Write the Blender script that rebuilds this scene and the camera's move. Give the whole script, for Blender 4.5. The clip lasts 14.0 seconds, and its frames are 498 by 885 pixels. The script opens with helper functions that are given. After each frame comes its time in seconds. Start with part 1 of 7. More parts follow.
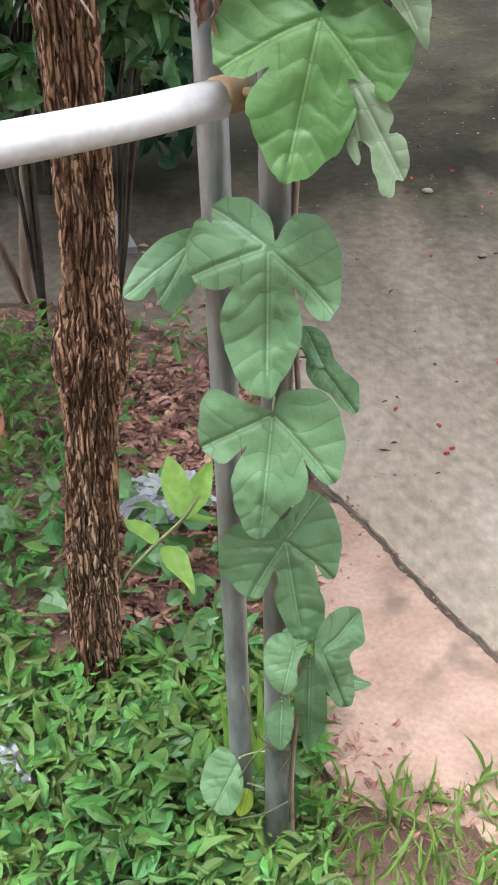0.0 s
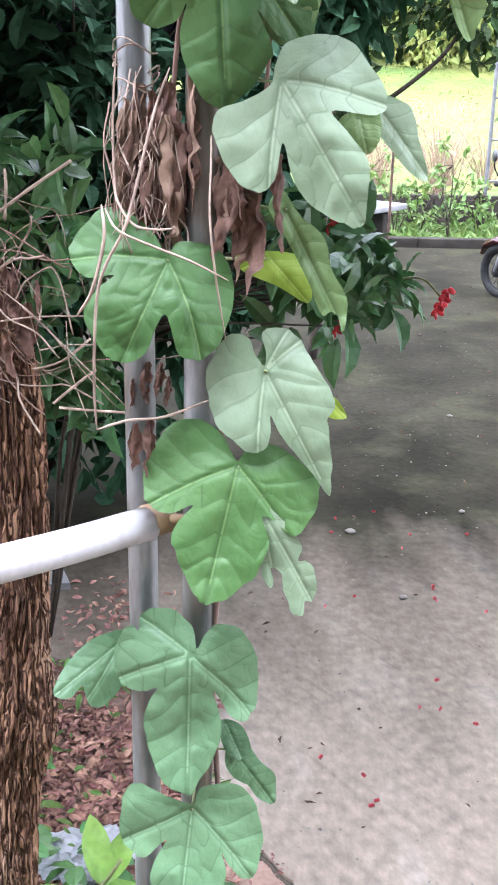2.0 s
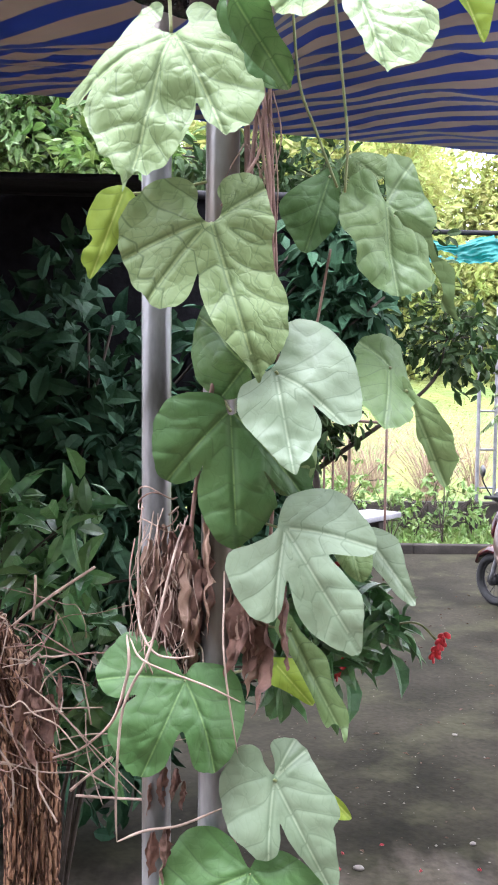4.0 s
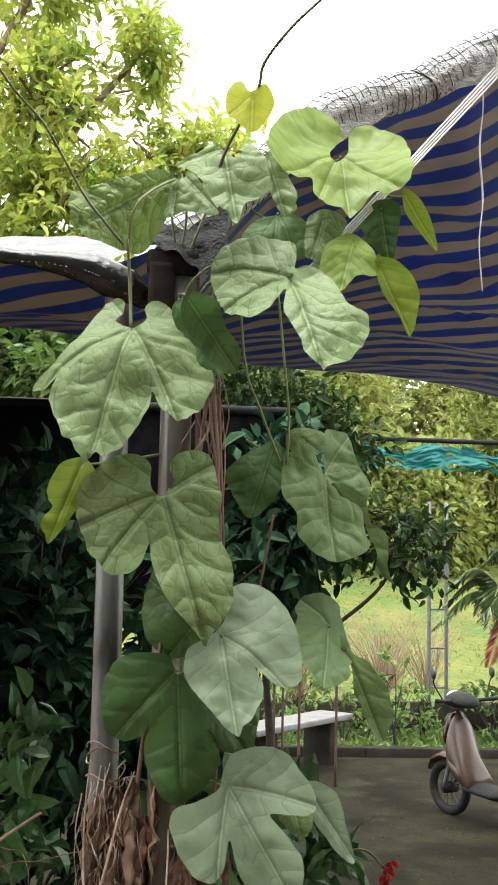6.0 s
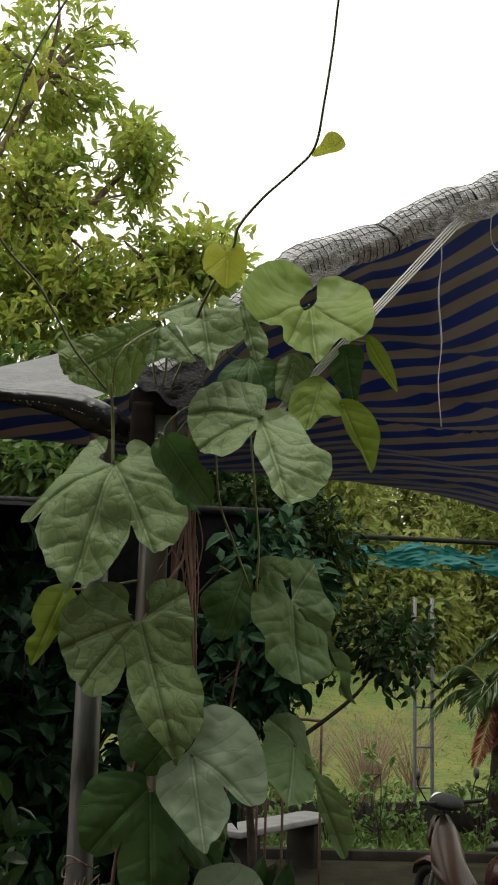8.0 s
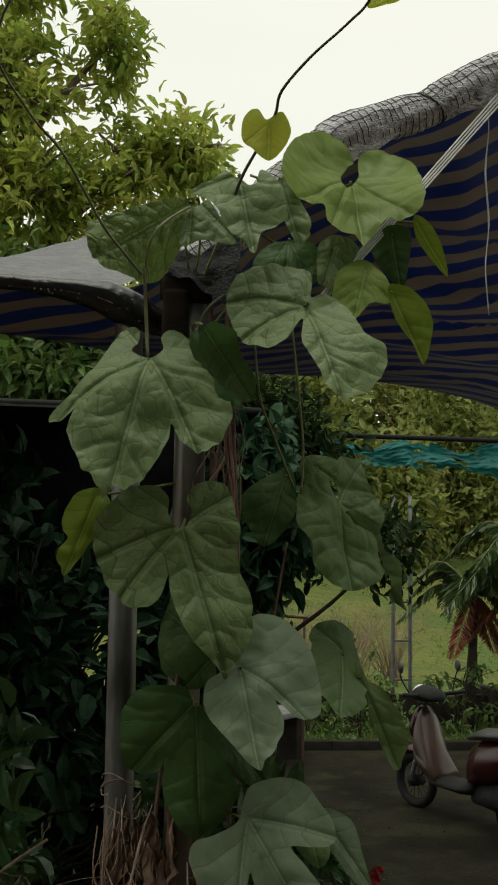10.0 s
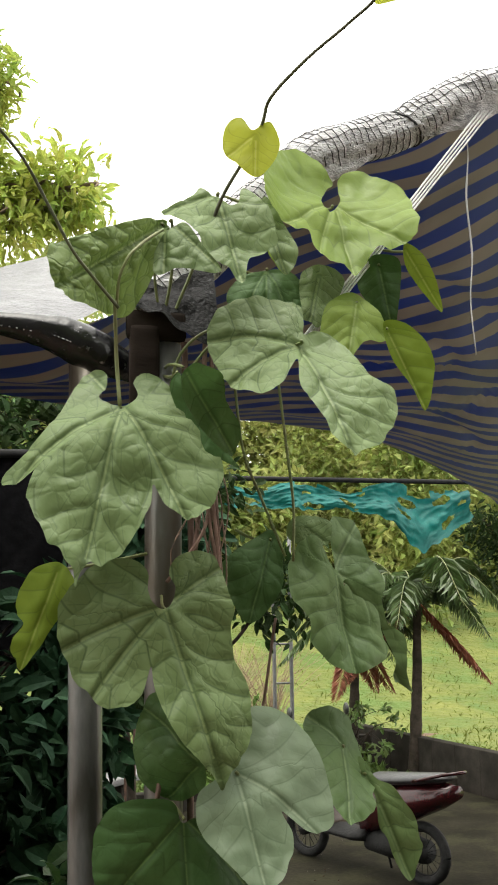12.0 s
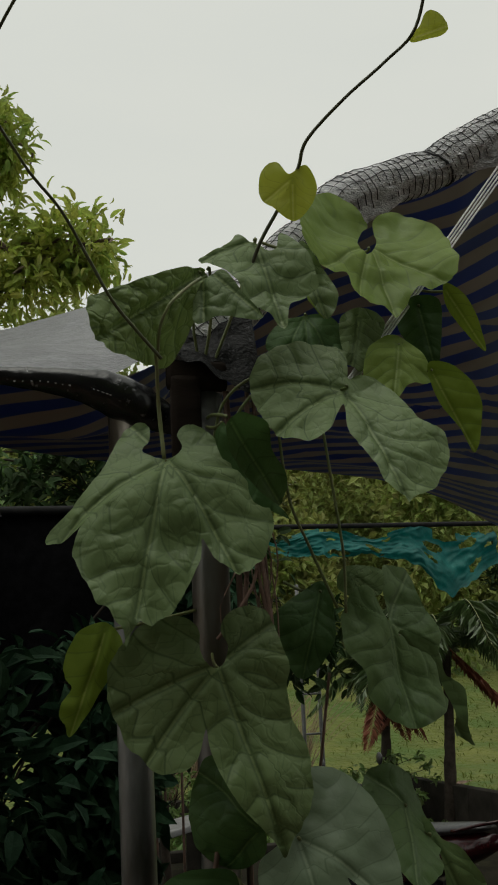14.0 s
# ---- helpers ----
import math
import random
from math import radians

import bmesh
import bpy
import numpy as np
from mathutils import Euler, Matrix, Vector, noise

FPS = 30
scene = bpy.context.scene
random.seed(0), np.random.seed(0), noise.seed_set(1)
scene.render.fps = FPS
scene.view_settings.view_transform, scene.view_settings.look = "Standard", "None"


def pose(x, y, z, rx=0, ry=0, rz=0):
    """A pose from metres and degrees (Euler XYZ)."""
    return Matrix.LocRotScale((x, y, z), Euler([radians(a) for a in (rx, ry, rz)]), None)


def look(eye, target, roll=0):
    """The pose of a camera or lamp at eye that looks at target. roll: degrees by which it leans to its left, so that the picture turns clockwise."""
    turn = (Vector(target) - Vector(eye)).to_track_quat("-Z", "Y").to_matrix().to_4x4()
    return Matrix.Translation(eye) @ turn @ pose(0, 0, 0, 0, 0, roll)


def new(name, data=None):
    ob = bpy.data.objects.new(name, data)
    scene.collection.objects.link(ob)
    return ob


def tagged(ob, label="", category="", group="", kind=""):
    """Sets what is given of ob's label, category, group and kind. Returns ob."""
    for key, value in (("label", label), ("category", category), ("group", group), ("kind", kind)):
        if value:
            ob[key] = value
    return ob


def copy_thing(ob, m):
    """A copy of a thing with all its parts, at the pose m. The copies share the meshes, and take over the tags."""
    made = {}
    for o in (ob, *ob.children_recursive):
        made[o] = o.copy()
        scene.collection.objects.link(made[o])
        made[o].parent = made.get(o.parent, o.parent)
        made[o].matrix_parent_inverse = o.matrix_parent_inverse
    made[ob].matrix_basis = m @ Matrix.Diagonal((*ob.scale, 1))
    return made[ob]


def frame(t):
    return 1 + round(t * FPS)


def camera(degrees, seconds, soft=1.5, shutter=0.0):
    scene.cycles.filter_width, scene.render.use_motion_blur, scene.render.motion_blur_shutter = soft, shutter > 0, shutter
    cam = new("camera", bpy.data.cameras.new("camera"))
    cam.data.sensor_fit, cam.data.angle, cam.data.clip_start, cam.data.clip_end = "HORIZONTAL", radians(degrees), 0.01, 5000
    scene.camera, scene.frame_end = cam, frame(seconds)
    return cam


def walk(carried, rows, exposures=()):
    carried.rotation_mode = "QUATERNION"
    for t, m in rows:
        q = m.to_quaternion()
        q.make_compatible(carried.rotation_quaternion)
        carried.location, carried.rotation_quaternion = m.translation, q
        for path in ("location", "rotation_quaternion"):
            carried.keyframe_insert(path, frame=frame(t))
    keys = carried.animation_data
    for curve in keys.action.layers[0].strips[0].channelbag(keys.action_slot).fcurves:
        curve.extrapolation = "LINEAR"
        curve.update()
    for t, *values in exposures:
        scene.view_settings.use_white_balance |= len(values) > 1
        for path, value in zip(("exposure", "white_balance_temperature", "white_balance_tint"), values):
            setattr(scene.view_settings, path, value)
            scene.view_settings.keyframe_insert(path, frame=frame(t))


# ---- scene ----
cam = camera(26.2, 14.0, soft=1.9)
METRES, EYE, TILT, LEAN, TURN = 1.25, 1.5, -35.0, 1.0, 0.0
ROWS = [
    (0.0, 0.0, 0.0, 0.0, 0.0, 0.0, -0.0),
    (0.5, -0.0002, -0.0235, 0.0124, -2.23, 2.27, -1.15),
    (1.0, 0.0016, -0.0522, 0.0381, -2.84, 8.08, -0.73),
    (1.5, 0.0061, -0.0722, 0.0601, -3.8, 13.11, -0.16),
    (2.0, 0.0065, -0.0896, 0.0701, -3.65, 16.29, -0.3),
    (2.5, 0.0063, -0.1148, 0.0861, -3.04, 19.77, -0.2),
    (3.0, 0.0018, -0.1598, 0.105, -2.54, 24.89, 0.09),
    (3.5, -0.0045, -0.1873, 0.1157, -3.64, 28.22, -0.14),
    (4.0, -0.0096, -0.2153, 0.1226, -3.45, 32.0, 0.27),
    (6.3, -0.0118, -0.3113, 0.1365, -6.01, 42.83, 1.28),
    (6.5, -0.0123, -0.3159, 0.1369, -5.87, 43.22, 1.16),
    (7.0, -0.0086, -0.3468, 0.1241, -5.56, 44.24, 0.69),
    (7.5, -0.0074, -0.3813, 0.1083, -6.27, 46.71, 1.27),
    (7.7, -0.0058, -0.3866, 0.1063, -6.80, 46.91, 1.25),
    (9.8, -0.0381, -0.3654, 0.1574, -6.73, 42.60, 1.93),
    (10.0, -0.0623, -0.3186, 0.1649, -7.43, 41.55, 2.74),
    (10.5, -0.0954, -0.2378, 0.2284, -8.01, 41.57, 6.43),
    (11.0, -0.1063, -0.2027, 0.2569, -8.45, 41.93, 6.68),
    (11.5, -0.0909, -0.2112, 0.2484, -8.73, 40.43, 4.66),
    (12.0, -0.134, -0.2129, 0.2756, -12.06, 43.29, 8.17),
    (12.5, -0.1631, -0.1914, 0.3141, -14.36, 45.41, 9.83),
    (13.0, -0.1621, -0.2054, 0.3294, -13.52, 52.76, 11.12),
    (13.5, -0.1498, -0.2616, 0.293, -12.42, 54.45, 11.38),
    (14.0, -0.1494, -0.194, 0.2949, -9.93, 46.21, 8.95),
]
EXPOSURES = [(0.0, 3.20, 6050, 12), (0.5, 3.20, 5950, 12), (1.2, 3.40, 5700, 13), (2.0, 3.65, 5560, 18), (3.0, 3.55, 5520, 20), (4.0, 3.42, 5750, 22), (6.3, 2.15, 6700, 6), (7.0, 1.70, 6800, 6), (7.7, 1.05, 6900, 6),
             (9.8, 0.22, 7000, 2), (10.5, 0.75, 7300, 0), (11.0, 1.60, 6900, 6), (11.5, 1.80, 6900, 6), (12.0, 1.85, 6900, 7), (12.5, 1.55, 6800, 8), (13.0, -0.10, 6500, 16), (13.5, -0.25, 6600, 10), (14.0, -0.2, 6800, 2)]
walk(cam, [(t, pose(0, 0, EYE, TILT, LEAN, TURN) @ pose(METRES * x, METRES * y, METRES * z, 90 + pitch, roll, yaw)) for t, x, y, z, yaw, pitch, roll in ROWS], EXPOSURES)

# ---- light ----
world = bpy.data.worlds.new("overcast_sky")
scene.world = world
world.use_nodes = True
wn, wl = world.node_tree.nodes, world.node_tree.links
sky = wn.new("ShaderNodeTexSky")
sky.sky_type, sky.sun_disc = "NISHITA", False
sky.sun_elevation, sky.sun_rotation = radians(79), radians(223)
sky.dust_density, sky.air_density = 6.0, 1.0
pale = wn.new("ShaderNodeHueSaturation")
pale.inputs["Saturation"].default_value = 0.12
wl.new(sky.outputs[0], pale.inputs["Color"])
veil = wn.new("ShaderNodeMix")
veil.data_type = "RGBA"
veil.inputs["Factor"].default_value = 0.7
wl.new(pale.outputs[0], veil.inputs[6])
cloud, thick = wn.new("ShaderNodeTexNoise"), wn.new("ShaderNodeMix")
where, spread = wn.new("ShaderNodeTexCoord"), wn.new("ShaderNodeMapping")
spread.inputs["Scale"].default_value = (1.0, 1.0, 3.0)
wl.new(where.outputs["Generated"], spread.inputs["Vector"])
wl.new(spread.outputs[0], cloud.inputs["Vector"])
cloud.inputs["Scale"].default_value, cloud.inputs["Detail"].default_value = 2.6, 6.0
thick.data_type = "RGBA"
thick.inputs[6].default_value, thick.inputs[7].default_value = (5.55, 5.68, 5.78, 1), (6.6, 6.5, 6.36, 1)
wl.new(cloud.outputs["Fac"], thick.inputs["Factor"])
wl.new(thick.outputs[2], veil.inputs[7])
wl.new(veil.outputs[2], wn["Background"].inputs["Color"])
wn["Background"].inputs["Strength"].default_value = 0.15
sun = new("sun", bpy.data.lights.new("sun", "SUN"))
sun.data.energy, sun.data.angle, sun.data.color = 0.5, radians(45), (1.0, 0.97, 0.92)
sun.matrix_world = look((-1.3, -0.6, 10.5), (0, 0.8, 0.5))

# ---- materials ----


def material(name, low, high, scale=8.0, rough=0.6, metal=0.0, bump=0.3, fine=60.0, stain=None, stain_scale=2.0, stain_at=0.55,
             through_light=0.0, stretch=(1, 1, 1), vary=0.0, spec=0.5, depth=0.01):
    """A surface of two colours mottled at two scales, with relief, optional stains and light shining through."""
    m = bpy.data.materials.new(name)
    m.use_nodes = True
    n, l = m.node_tree.nodes, m.node_tree.links
    b = n["Principled BSDF"]
    coord = n.new("ShaderNodeTexCoord")
    grid = n.new("ShaderNodeMapping")
    grid.inputs["Scale"].default_value = stretch
    l.new(coord.outputs["Object"], grid.inputs["Vector"])

    def noisy(s, detail=5.0):
        t = n.new("ShaderNodeTexNoise")
        t.inputs["Scale"].default_value, t.inputs["Detail"].default_value = s, detail
        l.new(grid.outputs[0], t.inputs["Vector"])
        return t.outputs["Fac"]

    def blend(fac, a, c, kind="MIX"):
        x = n.new("ShaderNodeMix")
        x.data_type, x.blend_type = "RGBA", kind
        if isinstance(fac, float):
            x.inputs["Factor"].default_value = fac
        else:
            l.new(fac, x.inputs["Factor"])
        for slot, v in ((6, a), (7, c)):
            if isinstance(v, tuple):
                x.inputs[slot].default_value = (*v, 1)
            else:
                l.new(v, x.inputs[slot])
        return x.outputs[2]

    def ramp(fac, a, c):
        r = n.new("ShaderNodeMapRange")
        r.inputs["From Min"].default_value, r.inputs["From Max"].default_value = a, c
        l.new(fac, r.inputs["Value"])
        return r.outputs[0]

    big, small = noisy(scale), noisy(fine, 8.0)
    colour = blend(ramp(big, 0.3, 0.7), low, high)
    colour = blend(ramp(small, 0.25, 0.75), colour, blend(1.0, colour, (0.7, 0.7, 0.7), "MULTIPLY"))
    if stain:
        colour = blend(ramp(noisy(stain_scale, 6.0), stain_at - 0.06, stain_at + 0.08), colour, stain)
    if vary:
        info, hsv = n.new("ShaderNodeObjectInfo"), n.new("ShaderNodeHueSaturation")
        geo = n.new("ShaderNodeNewGeometry")
        add = n.new("ShaderNodeMath")
        add.operation = "ADD"
        l.new(info.outputs["Random"], add.inputs[0])
        l.new(geo.outputs["Random Per Island"], add.inputs[1])
        r = n.new("ShaderNodeMapRange")
        r.inputs["From Max"].default_value = 2.0
        r.inputs["To Min"].default_value, r.inputs["To Max"].default_value = 1 - vary, 1 + vary
        l.new(add.outputs[0], r.inputs["Value"])
        l.new(r.outputs[0], hsv.inputs["Value"])
        h = n.new("ShaderNodeMapRange")
        h.inputs["From Max"].default_value = 1.0
        h.inputs["To Min"].default_value, h.inputs["To Max"].default_value = 0.5 - vary * 0.06, 0.5 + vary * 0.04
        l.new(geo.outputs["Random Per Island"], h.inputs["Value"])
        l.new(h.outputs[0], hsv.inputs["Hue"])
        l.new(colour, hsv.inputs["Color"])
        colour = hsv.outputs[0]
    l.new(colour, b.inputs["Base Color"])
    b.inputs["Roughness"].default_value, b.inputs["Metallic"].default_value = rough, metal
    b.inputs["Specular IOR Level"].default_value = spec
    if bump:
        mixed = n.new("ShaderNodeMath")
        mixed.operation = "ADD"
        l.new(big, mixed.inputs[0])
        l.new(small, mixed.inputs[1])
        k = n.new("ShaderNodeBump")
        k.inputs["Strength"].default_value, k.inputs["Distance"].default_value = bump, depth
        l.new(mixed.outputs[0], k.inputs["Height"])
        l.new(k.outputs[0], b.inputs["Normal"])
    if through_light:
        tr, mix = n.new("ShaderNodeBsdfTranslucent"), n.new("ShaderNodeMixShader")
        l.new(colour, tr.inputs["Color"])
        mix.inputs[0].default_value = through_light
        l.new(b.outputs[0], mix.inputs[1])
        l.new(tr.outputs[0], mix.inputs[2])
        l.new(mix.outputs[0], n["Material Output"].inputs["Surface"])
    return m


def vine_leaf_material(name, low, high, vein, shine=0.44, through_light=0.25, quilt=1.0):
    """A leaf blade with pale main and side veins, puffed fields between them, and shade painted into the creases."""
    m = bpy.data.materials.new(name)
    m.use_nodes = True
    n, l = m.node_tree.nodes, m.node_tree.links
    b = n["Principled BSDF"]

    def math_node(kind, *values):
        x = n.new("ShaderNodeMath")
        x.operation = kind
        for slot, v in enumerate(values):
            if isinstance(v, (int, float)):
                x.inputs[slot].default_value = v
            else:
                l.new(v, x.inputs[slot])
        return x.outputs[0]

    def span(v, a, c, lo=0.0, hi=1.0):
        r = n.new("ShaderNodeMapRange")
        r.interpolation_type = "SMOOTHSTEP"
        for slot, value in zip(("From Min", "From Max", "To Min", "To Max"), (a, c, lo, hi)):
            r.inputs[slot].default_value = value
        l.new(v, r.inputs["Value"])
        return r.outputs[0]

    def reading(name_):
        a = n.new("ShaderNodeAttribute")
        a.attribute_name = name_
        return a.outputs["Fac"]

    coord, wob = n.new("ShaderNodeTexCoord"), n.new("ShaderNodeTexNoise")
    wob.inputs["Scale"].default_value, wob.inputs["Detail"].default_value = 38.0, 3.0
    l.new(coord.outputs["Object"], wob.inputs["Vector"])
    patch = n.new("ShaderNodeTexNoise")
    patch.inputs["Scale"].default_value, patch.inputs["Detail"].default_value = 14.0, 6.0
    l.new(coord.outputs["Object"], patch.inputs["Vector"])
    cells = n.new("ShaderNodeTexVoronoi")
    cells.feature = "DISTANCE_TO_EDGE"
    cells.inputs["Scale"].default_value = 58.0
    warp = n.new("ShaderNodeMix")
    warp.data_type = "RGBA"
    warp.inputs["Factor"].default_value = 0.02
    l.new(coord.outputs["Object"], warp.inputs[6])
    l.new(wob.outputs["Color"], warp.inputs[7])
    l.new(warp.outputs[2], cells.inputs["Vector"])
    off, row = reading("vein_off"), reading("vein_row")
    bent = math_node("ADD", off, math_node("MULTIPLY", math_node("SUBTRACT", wob.outputs["Fac"], 0.5), 0.0012))
    main = span(bent, 0.0003, 0.0012, 1.0, 0.0)
    side = math_node("ABSOLUTE", math_node("SUBTRACT", math_node("FRACT", row), 0.5))
    twig = math_node("MULTIPLY", span(side, 0.0, 0.05, 0.8, 0.0), span(off, 0.03, 0.07, 1.0, 0.3))
    cell = math_node("MULTIPLY", math_node("SINE", math_node("MULTIPLY", math_node("FLOOR", math_node("ADD", row, 0.5)), 12.9)), 7.3)
    rung = math_node("ADD", math_node("ADD", reading("vein_out"), cell), side)
    rung = math_node("ABSOLUTE", math_node("SUBTRACT", math_node("FRACT", rung), 0.5))
    step = math_node("MULTIPLY", span(rung, 0.0, 0.07, 1.0, 0.0), span(side, 0.03, 0.12))
    rib = span(bent, 0.0, 0.0075)
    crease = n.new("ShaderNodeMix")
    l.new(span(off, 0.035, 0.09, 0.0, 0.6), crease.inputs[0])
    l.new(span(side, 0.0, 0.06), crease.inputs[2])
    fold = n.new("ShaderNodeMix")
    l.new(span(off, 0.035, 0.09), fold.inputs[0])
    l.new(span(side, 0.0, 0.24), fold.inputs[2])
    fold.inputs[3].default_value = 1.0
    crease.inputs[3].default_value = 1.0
    pads = span(cells.outputs["Distance"], 0.0, 0.14)
    swell = span(cells.outputs["Distance"], 0.0, 0.5)
    puffs = math_node("ADD", math_node("MULTIPLY", rib, 0.65), math_node("ADD", math_node("MULTIPLY", fold.outputs[0], 0.06 + 0.12 * min(quilt, 1.0)), math_node("ADD", math_node("MULTIPLY", pads, 0.16 * quilt), math_node("MULTIPLY", swell, 0.3 * quilt))))
    info = n.new("ShaderNodeObjectInfo")
    tone = n.new("ShaderNodeMix")
    tone.data_type = "RGBA"
    tone.inputs[6].default_value, tone.inputs[7].default_value = (*low, 1), (*high, 1)
    l.new(span(math_node("ADD", patch.outputs["Fac"], math_node("MULTIPLY", info.outputs["Random"], 0.35)), 0.4, 0.95), tone.inputs["Factor"])
    pale_vein = n.new("ShaderNodeMix")
    pale_vein.data_type = "RGBA"
    pale_vein.inputs[7].default_value = (*vein, 1)
    l.new(math_node("MULTIPLY", math_node("MAXIMUM", main, math_node("MULTIPLY", twig, 0.35)), 0.6), pale_vein.inputs["Factor"])
    l.new(tone.outputs[2], pale_vein.inputs[6])
    # shade painted into the colour along side creases, rungs and rib flanks
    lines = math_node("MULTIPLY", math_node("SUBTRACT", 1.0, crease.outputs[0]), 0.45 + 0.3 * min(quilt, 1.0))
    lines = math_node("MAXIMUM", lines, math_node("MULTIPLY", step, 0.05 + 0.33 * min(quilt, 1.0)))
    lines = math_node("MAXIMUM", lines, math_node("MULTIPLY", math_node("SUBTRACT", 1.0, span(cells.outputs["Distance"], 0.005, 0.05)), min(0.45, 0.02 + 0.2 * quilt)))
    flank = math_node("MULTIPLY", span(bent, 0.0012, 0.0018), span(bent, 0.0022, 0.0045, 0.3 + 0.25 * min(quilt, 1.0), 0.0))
    crease_shade = n.new("ShaderNodeMix")
    crease_shade.data_type = "RGBA"
    crease_shade.inputs[7].default_value = (low[0] * 0.45, low[1] * 0.52, low[2] * 0.42, 1)
    l.new(math_node("MAXIMUM", lines, flank), crease_shade.inputs["Factor"])
    l.new(pale_vein.outputs[2], crease_shade.inputs[6])
    colour = crease_shade.outputs[2]
    l.new(colour, b.inputs["Base Color"])
    l.new(span(patch.outputs["Fac"], 0.3, 0.7, shine, shine + 0.16), b.inputs["Roughness"])
    k = n.new("ShaderNodeBump")
    b.inputs["Specular IOR Level"].default_value = 0.42
    k.inputs["Strength"].default_value, k.inputs["Distance"].default_value = 0.9, 0.0017
    l.new(math_node("ADD", puffs, math_node("MULTIPLY", wob.outputs["Fac"], 0.35)), k.inputs["Height"])
    l.new(k.outputs[0], b.inputs["Normal"])
    tr, mix = n.new("ShaderNodeBsdfTranslucent"), n.new("ShaderNodeMixShader")
    l.new(colour, tr.inputs["Color"])
    mix.inputs[0].default_value = through_light
    l.new(b.outputs[0], mix.inputs[1])
    l.new(tr.outputs[0], mix.inputs[2])
    l.new(mix.outputs[0], n["Material Output"].inputs["Surface"])
    return m


def striped_material(name, blue, tan, period):
    """Woven plastic sheet with stripes across its length and creases."""
    m = bpy.data.materials.new(name)
    m.use_nodes = True
    n, l = m.node_tree.nodes, m.node_tree.links
    b = n["Principled BSDF"]
    uv, sep, wave = n.new("ShaderNodeTexCoord"), n.new("ShaderNodeSeparateXYZ"), n.new("ShaderNodeMath")
    l.new(uv.outputs["UV"], sep.inputs[0])
    wob = n.new("ShaderNodeTexNoise")
    wob.inputs["Scale"].default_value = 2.5
    l.new(uv.outputs["Object"], wob.inputs["Vector"])
    shift = n.new("ShaderNodeMath")
    shift.operation = "MULTIPLY_ADD"
    l.new(wob.outputs["Fac"], shift.inputs[0])
    shift.inputs[1].default_value = 0.04
    l.new(sep.outputs["Y"], shift.inputs[2])
    wave.operation = "PINGPONG"
    l.new(shift.outputs[0], wave.inputs[0])
    wave.inputs[1].default_value = period / 2
    step = n.new("ShaderNodeMapRange")
    step.inputs["From Min"].default_value, step.inputs["From Max"].default_value = period * 0.235, period * 0.265
    l.new(wave.outputs[0], step.inputs["Value"])
    dirt = n.new("ShaderNodeTexNoise")
    dirt.inputs["Scale"].default_value, dirt.inputs["Detail"].default_value = 5.0, 8.0
    l.new(uv.outputs["Object"], dirt.inputs["Vector"])
    mix = n.new("ShaderNodeMix")
    mix.data_type = "RGBA"
    mix.inputs[6].default_value, mix.inputs[7].default_value = (*blue, 1), (*tan, 1)
    l.new(step.outputs[0], mix.inputs["Factor"])
    grime = n.new("ShaderNodeMix")
    grime.data_type, grime.blend_type = "RGBA", "MULTIPLY"
    fade = n.new("ShaderNodeMapRange")
    fade.inputs["From Min"].default_value, fade.inputs["From Max"].default_value, fade.inputs["To Max"].default_value = 0.45, 0.7, 0.6
    l.new(dirt.outputs["Fac"], fade.inputs["Value"])
    l.new(fade.outputs[0], grime.inputs["Factor"])
    l.new(mix.outputs[2], grime.inputs[6])
    grime.inputs[7].default_value = (0.55, 0.52, 0.5, 1)
    l.new(grime.outputs[2], b.inputs["Base Color"])
    b.inputs["Roughness"].default_value, b.inputs["Specular IOR Level"].default_value = 0.5, 0.25
    tr, both = n.new("ShaderNodeBsdfTranslucent"), n.new("ShaderNodeMixShader")
    l.new(grime.outputs[2], tr.inputs["Color"])
    both.inputs[0].default_value = 0.04
    l.new(b.outputs[0], both.inputs[1])
    l.new(tr.outputs[0], both.inputs[2])
    l.new(both.outputs[0], n["Material Output"].inputs["Surface"])
    return m


